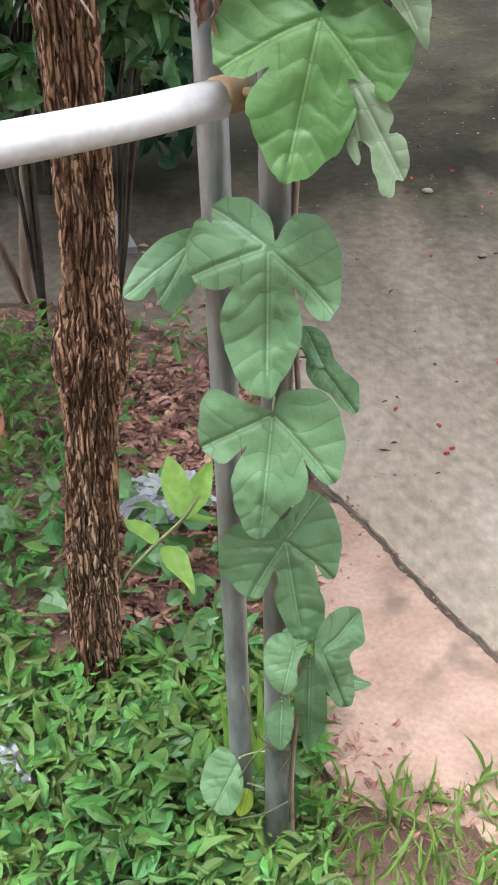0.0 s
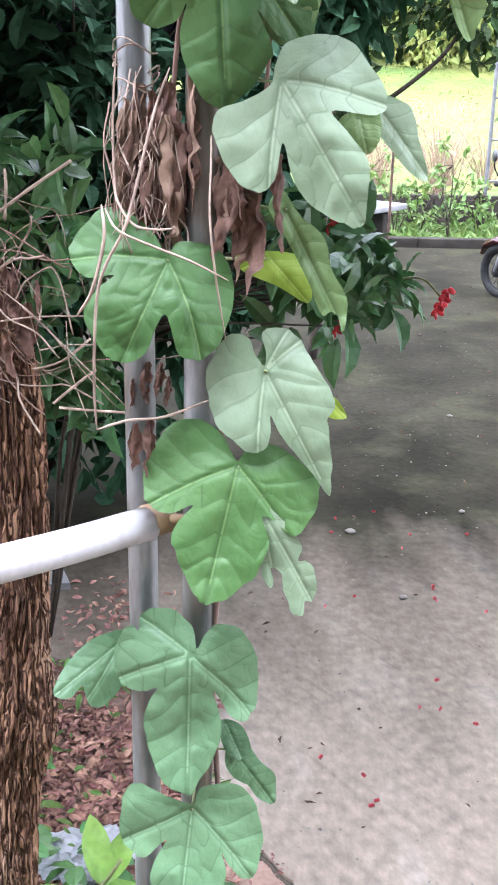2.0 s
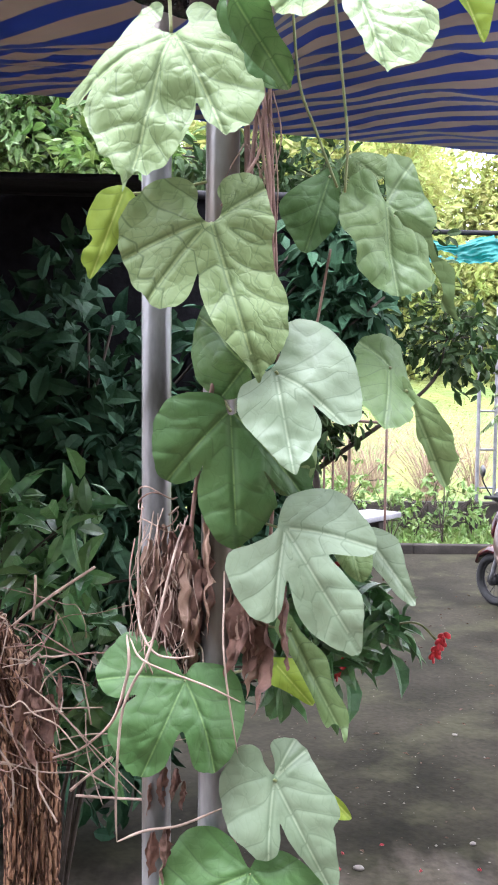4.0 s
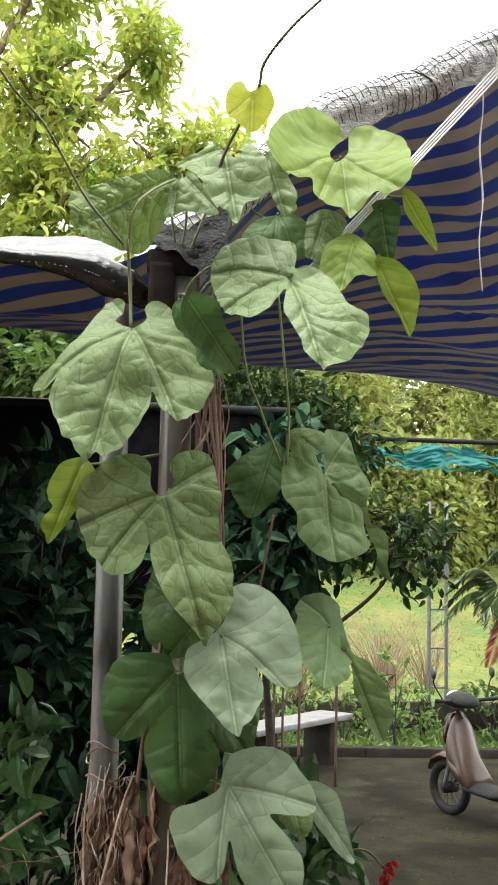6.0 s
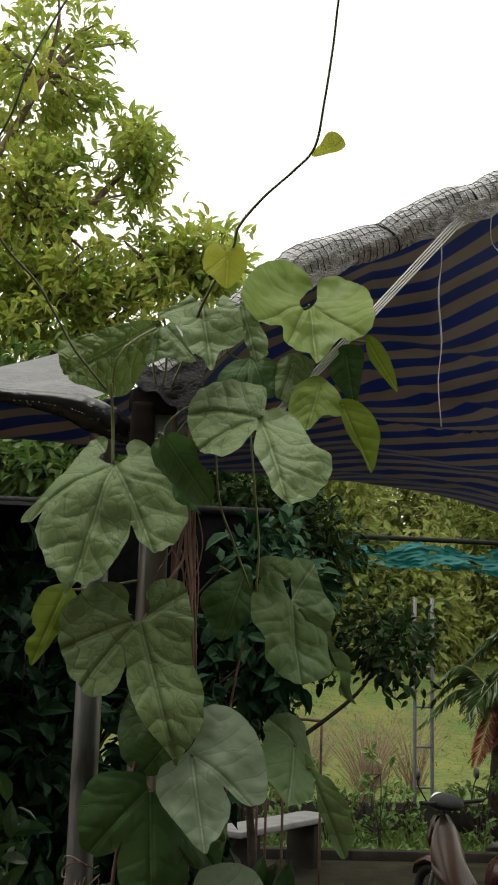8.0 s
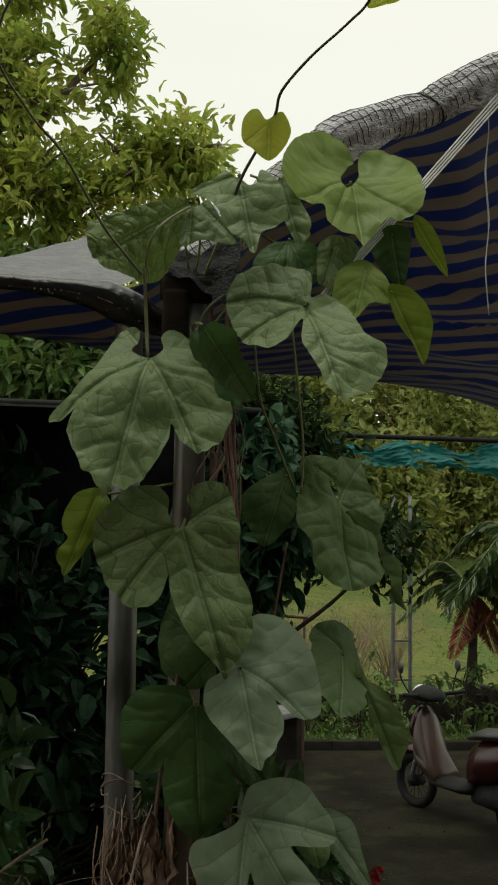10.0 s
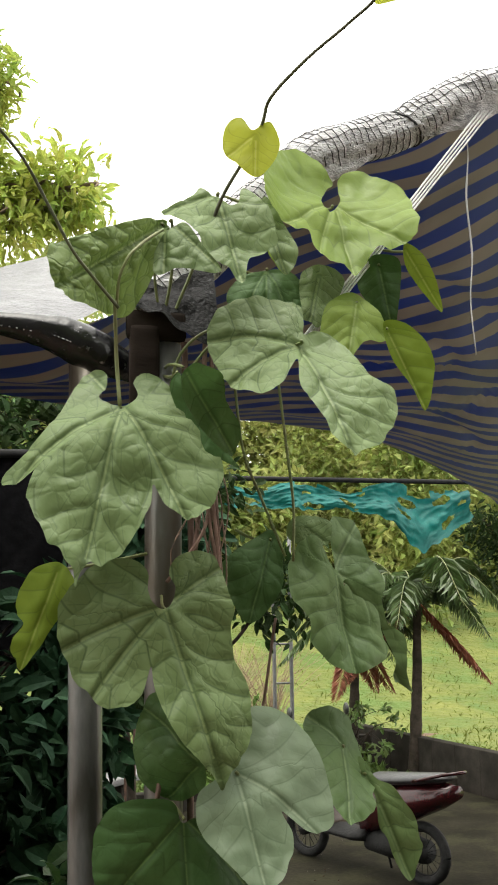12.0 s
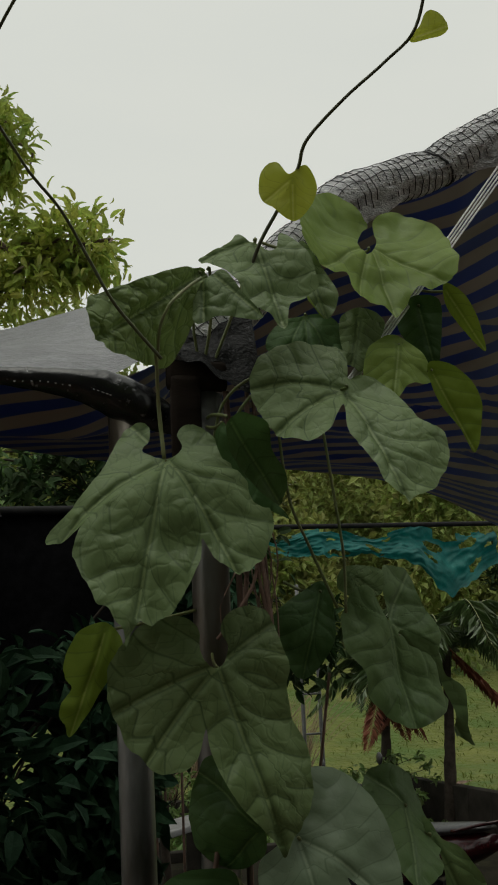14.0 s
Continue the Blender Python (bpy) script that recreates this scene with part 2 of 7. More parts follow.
LEAF = {
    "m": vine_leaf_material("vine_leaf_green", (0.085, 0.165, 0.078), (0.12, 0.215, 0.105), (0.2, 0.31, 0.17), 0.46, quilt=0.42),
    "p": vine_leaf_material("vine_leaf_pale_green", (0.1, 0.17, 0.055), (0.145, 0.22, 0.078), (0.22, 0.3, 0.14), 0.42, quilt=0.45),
    # pale bluish green with the sky's sheen mixed into the colour
    "w": vine_leaf_material("vine_leaf_sky_pale", (0.145, 0.2, 0.118), (0.2, 0.262, 0.165), (0.28, 0.34, 0.22), 0.42, quilt=0.3),
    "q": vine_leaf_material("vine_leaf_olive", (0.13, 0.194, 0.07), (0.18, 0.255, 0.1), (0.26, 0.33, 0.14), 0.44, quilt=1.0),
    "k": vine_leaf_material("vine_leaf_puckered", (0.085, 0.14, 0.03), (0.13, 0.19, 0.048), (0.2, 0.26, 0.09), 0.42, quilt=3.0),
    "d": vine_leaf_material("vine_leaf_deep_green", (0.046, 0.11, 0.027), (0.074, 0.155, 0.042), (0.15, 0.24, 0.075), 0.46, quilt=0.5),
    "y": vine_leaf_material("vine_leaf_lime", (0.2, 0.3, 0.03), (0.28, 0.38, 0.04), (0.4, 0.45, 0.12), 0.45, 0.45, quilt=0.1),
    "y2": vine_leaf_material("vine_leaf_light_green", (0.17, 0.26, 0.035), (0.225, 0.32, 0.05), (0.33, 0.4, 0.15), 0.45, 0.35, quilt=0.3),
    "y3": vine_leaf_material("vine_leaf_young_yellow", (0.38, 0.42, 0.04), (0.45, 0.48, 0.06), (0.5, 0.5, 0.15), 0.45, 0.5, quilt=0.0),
}
STEM = material("green_stem", (0.12, 0.17, 0.05), (0.2, 0.2, 0.08), 20, 0.5)
TENDRIL = material("brown_tendril", (0.06, 0.06, 0.03), (0.1, 0.12, 0.04), 30, 0.5)
DRY_STEM = material("dry_stem", (0.13, 0.075, 0.055), (0.31, 0.205, 0.155), 30, 0.8, vary=0.3)
PALE_STEM = material("pale_dry_stem", (0.19, 0.135, 0.1), (0.4, 0.31, 0.235), 40, 0.8, vary=0.2)
DRY_LEAF = material("dry_leaf", (0.05, 0.022, 0.016), (0.21, 0.11, 0.08), 60, 0.8, through_light=0.2, vary=0.3)
RUST = material("rusty_metal", (0.035, 0.018, 0.012), (0.11, 0.055, 0.035), 20, 0.8)
PALE_DRY_LEAF = material("pale_dry_leaf", (0.14, 0.082, 0.056), (0.33, 0.215, 0.155), 30, 0.8, through_light=0.15, vary=0.3)
STEEL = material("galvanised_steel", (0.07, 0.07, 0.062), (0.33, 0.345, 0.35), 22, 0.36, 0.4, 0.35, 120, stain=(0.1, 0.085, 0.065), stain_scale=9, stain_at=0.52, stretch=(1, 1, 0.3), depth=0.002)
PVC = material("white_pvc", (0.36, 0.355, 0.35), (0.46, 0.45, 0.445), 6, 0.35, bump=0.05, stain=(0.4, 0.3, 0.2), stain_scale=5, stain_at=0.72, depth=0.002)
RUSTY_END = material("dirty_pipe_end", (0.18, 0.1, 0.05), (0.4, 0.28, 0.16), 30, 0.7)
BARK = material("bark", (0.16, 0.082, 0.048), (0.44, 0.26, 0.155), 30, 0.9, bump=1.0, fine=150, stretch=(1, 1, 0.22), stain=(0.36, 0.235, 0.155), stain_scale=14, stain_at=0.57, depth=0.012, spec=0.2)
def fissured(m, scale, stretch, dark):
    """Adds a mesh of narrow fissures to a bark material, in colour and relief."""
    n, l = m.node_tree.nodes, m.node_tree.links
    b = n["Principled BSDF"]
    base, relief = b.inputs["Base Color"].links[0].from_socket, b.inputs["Normal"].links[0].from_node
    coord, grid, cell = n.new("ShaderNodeTexCoord"), n.new("ShaderNodeMapping"), n.new("ShaderNodeTexVoronoi")
    wob, add = n.new("ShaderNodeTexNoise"), n.new("ShaderNodeMix")
    wob.inputs["Scale"].default_value = 30.0
    add.data_type = "RGBA"
    add.inputs["Factor"].default_value = 0.008
    grid.inputs["Scale"].default_value = stretch
    cell.feature = "DISTANCE_TO_EDGE"
    cell.inputs["Scale"].default_value = scale
    l.new(coord.outputs["Object"], wob.inputs["Vector"])
    l.new(coord.outputs["Object"], add.inputs[6])
    l.new(wob.outputs["Color"], add.inputs[7])
    l.new(add.outputs[2], grid.inputs["Vector"])
    l.new(grid.outputs[0], cell.inputs["Vector"])
    edge, mix, high = n.new("ShaderNodeMapRange"), n.new("ShaderNodeMix"), n.new("ShaderNodeBump")
    edge.interpolation_type = "SMOOTHSTEP"
    edge.inputs["From Max"].default_value = 0.22
    l.new(cell.outputs["Distance"], edge.inputs["Value"])
    mix.data_type = "RGBA"
    mix.inputs[6].default_value = (*dark, 1)
    l.new(edge.outputs[0], mix.inputs["Factor"])
    l.new(base, mix.inputs[7])
    l.new(mix.outputs[2], b.inputs["Base Color"])
    high.inputs["Strength"].default_value, high.inputs["Distance"].default_value = 1.0, 0.0045
    l.new(edge.outputs[0], high.inputs["Height"])
    l.new(relief.outputs[0], high.inputs["Normal"])
    l.new(high.outputs[0], b.inputs["Normal"])
    return m


fissured(BARK, 120.0, (1, 1, 0.045), (0.06, 0.028, 0.017))
WOOD_GREY = material("weathered_stem", (0.12, 0.08, 0.055), (0.26, 0.19, 0.14), 14, 0.8, stretch=(1, 1, 0.3))
BROWN_BOARD = material("brown_board", (0.014, 0.01, 0.008), (0.03, 0.022, 0.017), 10, 0.9, spec=0.1, stretch=(0.3, 1, 1))
# near-black base holds the canopy's shade as colour; the greener stain is algae
CONCRETE = material("algae_concrete_in_shade", (0.01, 0.0092, 0.0063), (0.029, 0.026, 0.018), 1.6, 0.8, bump=0.35, fine=45, stain=(0.026, 0.025, 0.015), stain_scale=2.4, stain_at=0.56, depth=0.004, spec=0.03)
PINK_CONCRETE = material("pinkish_concrete", (0.24, 0.15, 0.108), (0.4, 0.275, 0.215), 7, 0.85, bump=0.7, fine=90, stain=(0.15, 0.105, 0.075), stain_scale=9, stain_at=0.61, depth=0.004)
JOINT = material("mossy_joint", (0.045, 0.036, 0.024), (0.11, 0.085, 0.062), 30, 0.9)
SOIL = material("reddish_soil", (0.1, 0.055, 0.04), (0.24, 0.15, 0.11), 6, 0.9, bump=0.8, fine=60, depth=0.02)
LITTER = material("leaf_litter", (0.13, 0.055, 0.04), (0.46, 0.26, 0.19), 20, 0.85, vary=0.4)
DEBRIS = material("dry_brown_crumbs", (0.05, 0.03, 0.022), (0.15, 0.1, 0.072), 20, 0.9, vary=0.4, spec=0.1)
WEED = material("weed_leaf", (0.045, 0.125, 0.024), (0.13, 0.25, 0.055), 5, 0.5, through_light=0.3, vary=0.7, spec=0.3)
GRASS = material("grass_blade", (0.12, 0.22, 0.04), (0.22, 0.32, 0.08), 10, 0.5, through_light=0.3, vary=0.35)
SEEDLING = material("seedling_leaf", (0.18, 0.34, 0.05), (0.26, 0.42, 0.08), 14, 0.45, through_light=0.35)
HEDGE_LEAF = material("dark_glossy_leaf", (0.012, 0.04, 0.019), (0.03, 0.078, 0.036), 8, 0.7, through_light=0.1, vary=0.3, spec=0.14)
SHRUB_LEAF = material("shrub_leaf", (0.05, 0.14, 0.04), (0.09, 0.2, 0.062), 8, 0.38, through_light=0.2, vary=0.3)
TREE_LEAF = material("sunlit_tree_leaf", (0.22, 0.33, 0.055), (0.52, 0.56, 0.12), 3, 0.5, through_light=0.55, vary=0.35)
MID_TREE_LEAF = material("mid_green_tree_leaf", (0.06, 0.14, 0.03), (0.16, 0.27, 0.055), 2, 0.5, through_light=0.35, vary=0.35)
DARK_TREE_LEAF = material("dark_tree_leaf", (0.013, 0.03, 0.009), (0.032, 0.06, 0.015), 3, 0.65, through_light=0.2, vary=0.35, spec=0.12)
BED_LEAF = material("bed_shrub_leaf", (0.08, 0.15, 0.03), (0.14, 0.22, 0.05), 4, 0.5, through_light=0.3, vary=0.35)
WOODS_LEAF = material("far_woods_leaf", (0.2, 0.27, 0.065), (0.46, 0.5, 0.16), 0.35, 0.6, through_light=0.5, vary=0.5)
MEADOW = material("meadow_grass", (0.09, 0.12, 0.018), (0.165, 0.18, 0.036), 0.9, 0.9, bump=0.9, fine=7, stain=(0.07, 0.115, 0.018), stain_scale=1.1, stain_at=0.53, depth=0.12)
MEADOW_BLADE = material("meadow_blade", (0.1, 0.14, 0.022), (0.18, 0.2, 0.045), 1.2, 0.7, through_light=0.5, vary=0.25, spec=0.1)
TWIG = material("dry_twig", (0.2, 0.13, 0.09), (0.34, 0.24, 0.17), 10, 0.8)
PALM_LEAF = material("palm_leaf", (0.035, 0.065, 0.018), (0.06, 0.1, 0.026), 5, 0.4, through_light=0.12, vary=0.3)
DEAD_FROND = material("dead_frond", (0.2, 0.05, 0.03), (0.3, 0.1, 0.05), 8, 0.7)
PETAL = material("red_petal", (0.55, 0.02, 0.03), (0.75, 0.05, 0.06), 20, 0.5, through_light=0.25)
TARP = striped_material("striped_tarp", (0.012, 0.034, 0.24), (0.245, 0.212, 0.195), 0.112)
SILVER_NET = material("silver_shade_net", (0.5, 0.5, 0.52), (0.88, 0.88, 0.9), 55, 0.38, 0.1, 0.9, 260, stain=(0.24, 0.24, 0.26), stain_scale=60, stain_at=0.62, depth=0.004, through_light=0.05, stretch=(1, 2.2, 2.2))
GREY_NET = material("grey_shade_net", (0.115, 0.115, 0.127), (0.2, 0.2, 0.216), 18, 0.4, 0.1, 0.6, 160, stain=(0.09, 0.09, 0.1), stain_scale=70, stain_at=0.55, depth=0.006, through_light=0.05)
BLACK_PLASTIC = material("black_plastic", (0.006, 0.006, 0.007), (0.016, 0.016, 0.018), 30, 0.22, bump=0.45, fine=80, stain=(0.3, 0.3, 0.32), stain_scale=150, stain_at=0.7, depth=0.004)
# the pale flecks set as stain are glints painted into the mesh colour
WET_MESH = material("wet_black_mesh", (0.004, 0.004, 0.0045), (0.012, 0.012, 0.013), 60, 0.5, bump=0.8, fine=240, stain=(0.1, 0.1, 0.11), stain_scale=190, stain_at=0.7, depth=0.003, spec=0.12)
BLACK_CORD = material("black_cord", (0.02, 0.02, 0.022), (0.06, 0.06, 0.065), 40, 0.6)
WHITE_STRAP = material("white_plastic_strap", (0.6, 0.6, 0.62), (0.85, 0.85, 0.87), 30, 0.3, bump=0.2)
TEAL_NET = material("teal_net", (0.005, 0.11, 0.1), (0.014, 0.22, 0.2), 5, 0.6, through_light=0.4, vary=0.0)
BLACK_NET = material("black_shade_net", (0.004, 0.004, 0.0045), (0.01, 0.01, 0.011), 20, 0.95, spec=0.05)
BLACK_STEEL = material("black_steel", (0.007, 0.007, 0.0075), (0.02, 0.02, 0.02), 12, 0.65, spec=0.15)
GREY_STEEL = material("grey_painted_steel", (0.09, 0.09, 0.1), (0.16, 0.16, 0.165), 12, 0.5)
STONE = material("pale_stone_slab", (0.13, 0.128, 0.13), (0.21, 0.207, 0.21), 6, 0.55)
KERB_STONE = material("damp_dark_stone", (0.018, 0.016, 0.013), (0.042, 0.037, 0.031), 5, 0.85, spec=0.08)
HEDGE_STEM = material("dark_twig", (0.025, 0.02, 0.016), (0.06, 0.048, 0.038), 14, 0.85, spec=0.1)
DARK_STONE = material("dark_stone", (0.09, 0.085, 0.08), (0.18, 0.17, 0.16), 5, 0.8, stain=(0.07, 0.09, 0.05), stain_scale=4)
BAG = material("grey_plastic_bag", (0.3, 0.31, 0.33), (0.46, 0.47, 0.49), 16, 0.3, bump=0.4, through_light=0.2)
RED_PAINT = material("dark_red_paint", (0.026, 0.0035, 0.005), (0.045, 0.005, 0.007), 6, 0.22, bump=0.0)
CREAM_PAINT = material("cream_paint", (0.05, 0.03, 0.022), (0.08, 0.05, 0.036), 6, 0.28, bump=0.0)
RUBBER = material("black_rubber", (0.007, 0.007, 0.007), (0.018, 0.018, 0.018), 30, 0.75, spec=0.25)
SEAT_VINYL = material("black_vinyl", (0.02, 0.02, 0.022), (0.04, 0.04, 0.042), 20, 0.35)
CHROME = material("chrome", (0.7, 0.7, 0.7), (0.8, 0.8, 0.8), 20, 0.15, 1.0, 0.0)
PEBBLE = material("pale_pebble", (0.085, 0.075, 0.062), (0.16, 0.145, 0.12), 30, 0.7)
FALLEN_PETAL = material("faded_red_petal", (0.36, 0.03, 0.045), (0.52, 0.08, 0.09), 60, 0.6, through_light=0.2)
BRICK = material("red_brick", (0.28, 0.1, 0.06), (0.4, 0.16, 0.1), 12, 0.85)


def pale_to_shaded(name, first, second, y0, y1):
    """Pale trodden concrete that darkens raggedly away from the path: algae, with the canopy's shade painted in."""
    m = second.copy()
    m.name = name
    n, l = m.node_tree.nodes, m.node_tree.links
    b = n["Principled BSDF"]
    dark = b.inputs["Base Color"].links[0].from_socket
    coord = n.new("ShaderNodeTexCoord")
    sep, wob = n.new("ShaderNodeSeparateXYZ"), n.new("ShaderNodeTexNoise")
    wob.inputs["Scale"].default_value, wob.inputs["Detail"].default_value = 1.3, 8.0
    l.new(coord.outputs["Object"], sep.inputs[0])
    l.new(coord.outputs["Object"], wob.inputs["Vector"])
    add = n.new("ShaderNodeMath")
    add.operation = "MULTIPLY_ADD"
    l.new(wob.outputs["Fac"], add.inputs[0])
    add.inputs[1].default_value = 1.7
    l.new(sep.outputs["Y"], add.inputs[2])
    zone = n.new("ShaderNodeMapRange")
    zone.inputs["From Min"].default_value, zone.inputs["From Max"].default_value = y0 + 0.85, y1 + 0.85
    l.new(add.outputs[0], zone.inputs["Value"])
    pale_tone = n.new("ShaderNodeMix")
    pale_tone.data_type = "RGBA"
    pale_tone.inputs[6].default_value, pale_tone.inputs[7].default_value = (*first[0], 1), (*first[1], 1)
    grain = n.new("ShaderNodeTexNoise")
    grain.inputs["Scale"].default_value, grain.inputs["Detail"].default_value = 34.0, 13.0
    grain.inputs["Roughness"].default_value = 0.74
    brushed = n.new("ShaderNodeMapping")
    brushed.inputs["Scale"].default_value, brushed.inputs["Rotation"].default_value = (2.2, 0.7, 1), (0, 0, radians(35))
    l.new(coord.outputs["Object"], brushed.inputs["Vector"])
    l.new(brushed.outputs[0], grain.inputs["Vector"])
    l.new(brushed.outputs[0], wob.inputs["Vector"])
    stretch = n.new("ShaderNodeMapRange")
    stretch.inputs["From Min"].default_value, stretch.inputs["From Max"].default_value = 0.12, 0.92
    l.new(grain.outputs["Fac"], stretch.inputs["Value"])
    l.new(stretch.outputs[0], pale_tone.inputs["Factor"])
    dust, dusty, floury = n.new("ShaderNodeTexNoise"), n.new("ShaderNodeMapRange"), n.new("ShaderNodeMix")
    dust.inputs["Scale"].default_value, dust.inputs["Detail"].default_value, dust.inputs["Roughness"].default_value = 1.7, 9.0, 0.6
    l.new(brushed.outputs[0], dust.inputs["Vector"])
    for slot, value in zip(("From Min", "From Max", "To Max"), (0.52, 0.68, 0.6)):
        dusty.inputs[slot].default_value = value
    l.new(dust.outputs["Fac"], dusty.inputs["Value"])
    floury.data_type = "RGBA"
    floury.inputs[7].default_value = (0.34, 0.305, 0.265, 1)
    l.new(dusty.outputs[0], floury.inputs["Factor"])
    l.new(pale_tone.outputs[2], floury.inputs[6])
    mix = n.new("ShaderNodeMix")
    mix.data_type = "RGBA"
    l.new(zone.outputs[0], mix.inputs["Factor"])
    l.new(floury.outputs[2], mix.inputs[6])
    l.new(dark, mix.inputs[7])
    dots, spots, speck = n.new("ShaderNodeTexNoise"), n.new("ShaderNodeMapRange"), n.new("ShaderNodeMix")
    dots.inputs["Scale"].default_value, dots.inputs["Detail"].default_value = 26.0, 10.0
    l.new(coord.outputs["Object"], dots.inputs["Vector"])
    for slot, value in zip(("From Min", "From Max", "To Min", "To Max"), (0.32, 0.68, 0.8, 1.15)):
        spots.inputs[slot].default_value = value
    l.new(dots.outputs["Fac"], spots.inputs["Value"])
    speck.data_type, speck.blend_type = "RGBA", "MULTIPLY"
    speck.inputs["Factor"].default_value = 1.0
    l.new(mix.outputs[2], speck.inputs[6])
    l.new(spots.outputs[0], speck.inputs[7])
    # broom lines drawn across the wet concrete, and pale grit
    drawn, line, dim, lined = n.new("ShaderNodeMapping"), n.new("ShaderNodeTexNoise"), n.new("ShaderNodeMapRange"), n.new("ShaderNodeMix")
    drawn.vector_type = "TEXTURE"
    drawn.inputs["Rotation"].default_value, drawn.inputs["Scale"].default_value = (0, 0, radians(-56)), (0.3, 0.02, 1)
    l.new(coord.outputs["Object"], drawn.inputs["Vector"])
    line.inputs["Scale"].default_value, line.inputs["Detail"].default_value = 1.0, 3.0
    l.new(drawn.outputs[0], line.inputs["Vector"])
    for slot, value in zip(("From Min", "From Max", "To Min", "To Max"), (0.28, 0.5, 0.88, 1.02)):
        dim.inputs[slot].default_value = value
    l.new(line.outputs["Fac"], dim.inputs["Value"])
    lined.data_type, lined.blend_type = "RGBA", "MULTIPLY"
    lined.inputs["Factor"].default_value = 1.0
    l.new(speck.outputs[2], lined.inputs[6])
    l.new(dim.outputs[0], lined.inputs[7])
    grit, near, some, both, gritty = n.new("ShaderNodeTexVoronoi"), n.new("ShaderNodeMapRange"), n.new("ShaderNodeMapRange"), n.new("ShaderNodeMath"), n.new("ShaderNodeMix")
    grit.inputs["Scale"].default_value = 24.0
    l.new(coord.outputs["Object"], grit.inputs["Vector"])
    for slot, value in zip(("From Min", "From Max", "To Min", "To Max"), (0.08, 0.16, 1.0, 0.0)):
        near.inputs[slot].default_value = value
    l.new(grit.outputs["Distance"], near.inputs["Value"])
    some.inputs["From Min"].default_value, some.inputs["From Max"].default_value = 0.72, 0.95
    l.new(grit.outputs["Color"], some.inputs["Value"])
    both.operation = "MULTIPLY"
    l.new(near.outputs[0], both.inputs[0])
    l.new(some.outputs[0], both.inputs[1])
    gritty.data_type = "RGBA"
    gritty.inputs[7].default_value = (0.15, 0.14, 0.12, 1)
    l.new(both.outputs[0], gritty.inputs["Factor"])
    l.new(lined.outputs[2], gritty.inputs[6])
    l.new(gritty.outputs[2], b.inputs["Base Color"])
    return m


YARD = pale_to_shaded("yard_concrete", ((0.155, 0.126, 0.097), (0.315, 0.268, 0.216)), CONCRETE, 2.2, 3.8)

# ---- builders ----
from mathutils import geometry



def thing(name, at, label, category, group="", kind=""):
    ob = new(name)
    ob.location = at
    ob.empty_display_size = 0.05
    return tagged(ob, label, category, group, kind)


def hang(ob, parent):
    if parent:
        bpy.context.view_layer.update()
        ob.parent = parent
        ob.matrix_parent_inverse = parent.matrix_world.inverted()
    return ob


def part(name, bm, mat, parent, label="", smooth=True):
    """One bmesh as one mesh object, under a thing or a part."""
    me = bpy.data.meshes.new(name)
    bm.to_mesh(me)
    bm.free()
    me.materials.append(mat)
    if smooth:
        me.polygons.foreach_set("use_smooth", [True] * len(me.polygons))
    return tagged(hang(new(name, me), parent), label)


def sheet(name, verts, faces, mat, parent=None, label="", smooth=True):
    me = bpy.data.meshes.new(name)
    me.from_pydata([tuple(v) for v in verts], [], [tuple(f) for f in faces])
    me.materials.append(mat)
    if smooth:
        me.polygons.foreach_set("use_smooth", [True] * len(me.polygons))
    me.update()
    return tagged(hang(new(name, me), parent), label)


def smooth_line(points, steps=6):
    """A rounded line through the points."""
    p = [Vector(v) for v in points]
    if len(p) < 3:
        return [p[0].lerp(p[-1], k / steps) for k in range(steps + 1)]
    p = [2 * p[0] - p[1]] + p + [2 * p[-1] - p[-2]]
    out = []
    for a, b, c, d in zip(p, p[1:], p[2:], p[3:]):
        for k in range(steps):
            t = k / steps
            out.append(0.5 * (2 * b + (c - a) * t + (2 * a - 5 * b + 4 * c - d) * t * t + (3 * b - a - 3 * c + d) * t ** 3))
    return out + [p[-2]]


def tube_into(bm, line, radii, sides=8, rough=0.0, capped=True):
    """Sweeps a round section along the line."""
    count, rings = len(line), []
    up = Vector((0.31, 0.17, 0.93))
    for k, p in enumerate(line):
        way = (line[min(k + 1, count - 1)] - line[max(k - 1, 0)]).normalized()
        side = way.cross(up)
        side = (side if side.length > 0.05 else way.cross(Vector((1, 0, 0)))).normalized()
        over = side.cross(way)
        f = k / max(count - 1, 1)
        r = radii(f) if callable(radii) else radii
        ring = []
        for s in range(sides):
            a = 2 * math.pi * s / sides
            rr = r * (1 + rough * noise.noise(p * 40 + Vector((a, 0, 0))))
            ring.append(bm.verts.new(p + rr * (math.cos(a) * side + math.sin(a) * over)))
        rings.append(ring)
    for a, b in zip(rings, rings[1:]):
        for s in range(sides):
            bm.faces.new((a[s], a[(s + 1) % sides], b[(s + 1) % sides], b[s]))
    if capped:
        bm.faces.new(rings[0][::-1])
        bm.faces.new(rings[-1])
    return bm


def tube(name, points, radii, mat, parent, label="", sides=10, steps=6, rough=0.0):
    return part(name, tube_into(bmesh.new(), smooth_line(points, steps), radii, sides, rough), mat, parent, label)


def box_into(bm, centre, size, turn=0.0, bevel=0.004):
    m = Matrix.Translation(centre) @ Matrix.Rotation(turn, 4, "Z") @ Matrix.Diagonal((*size, 1))
    made = bmesh.ops.create_cube(bm, size=1.0, matrix=m)["verts"]
    if bevel:
        edges = list({e for v in made for e in v.link_edges})
        bmesh.ops.bevel(bm, geom=edges, offset=bevel, segments=2, affect="EDGES", profile=0.6)
    return bm


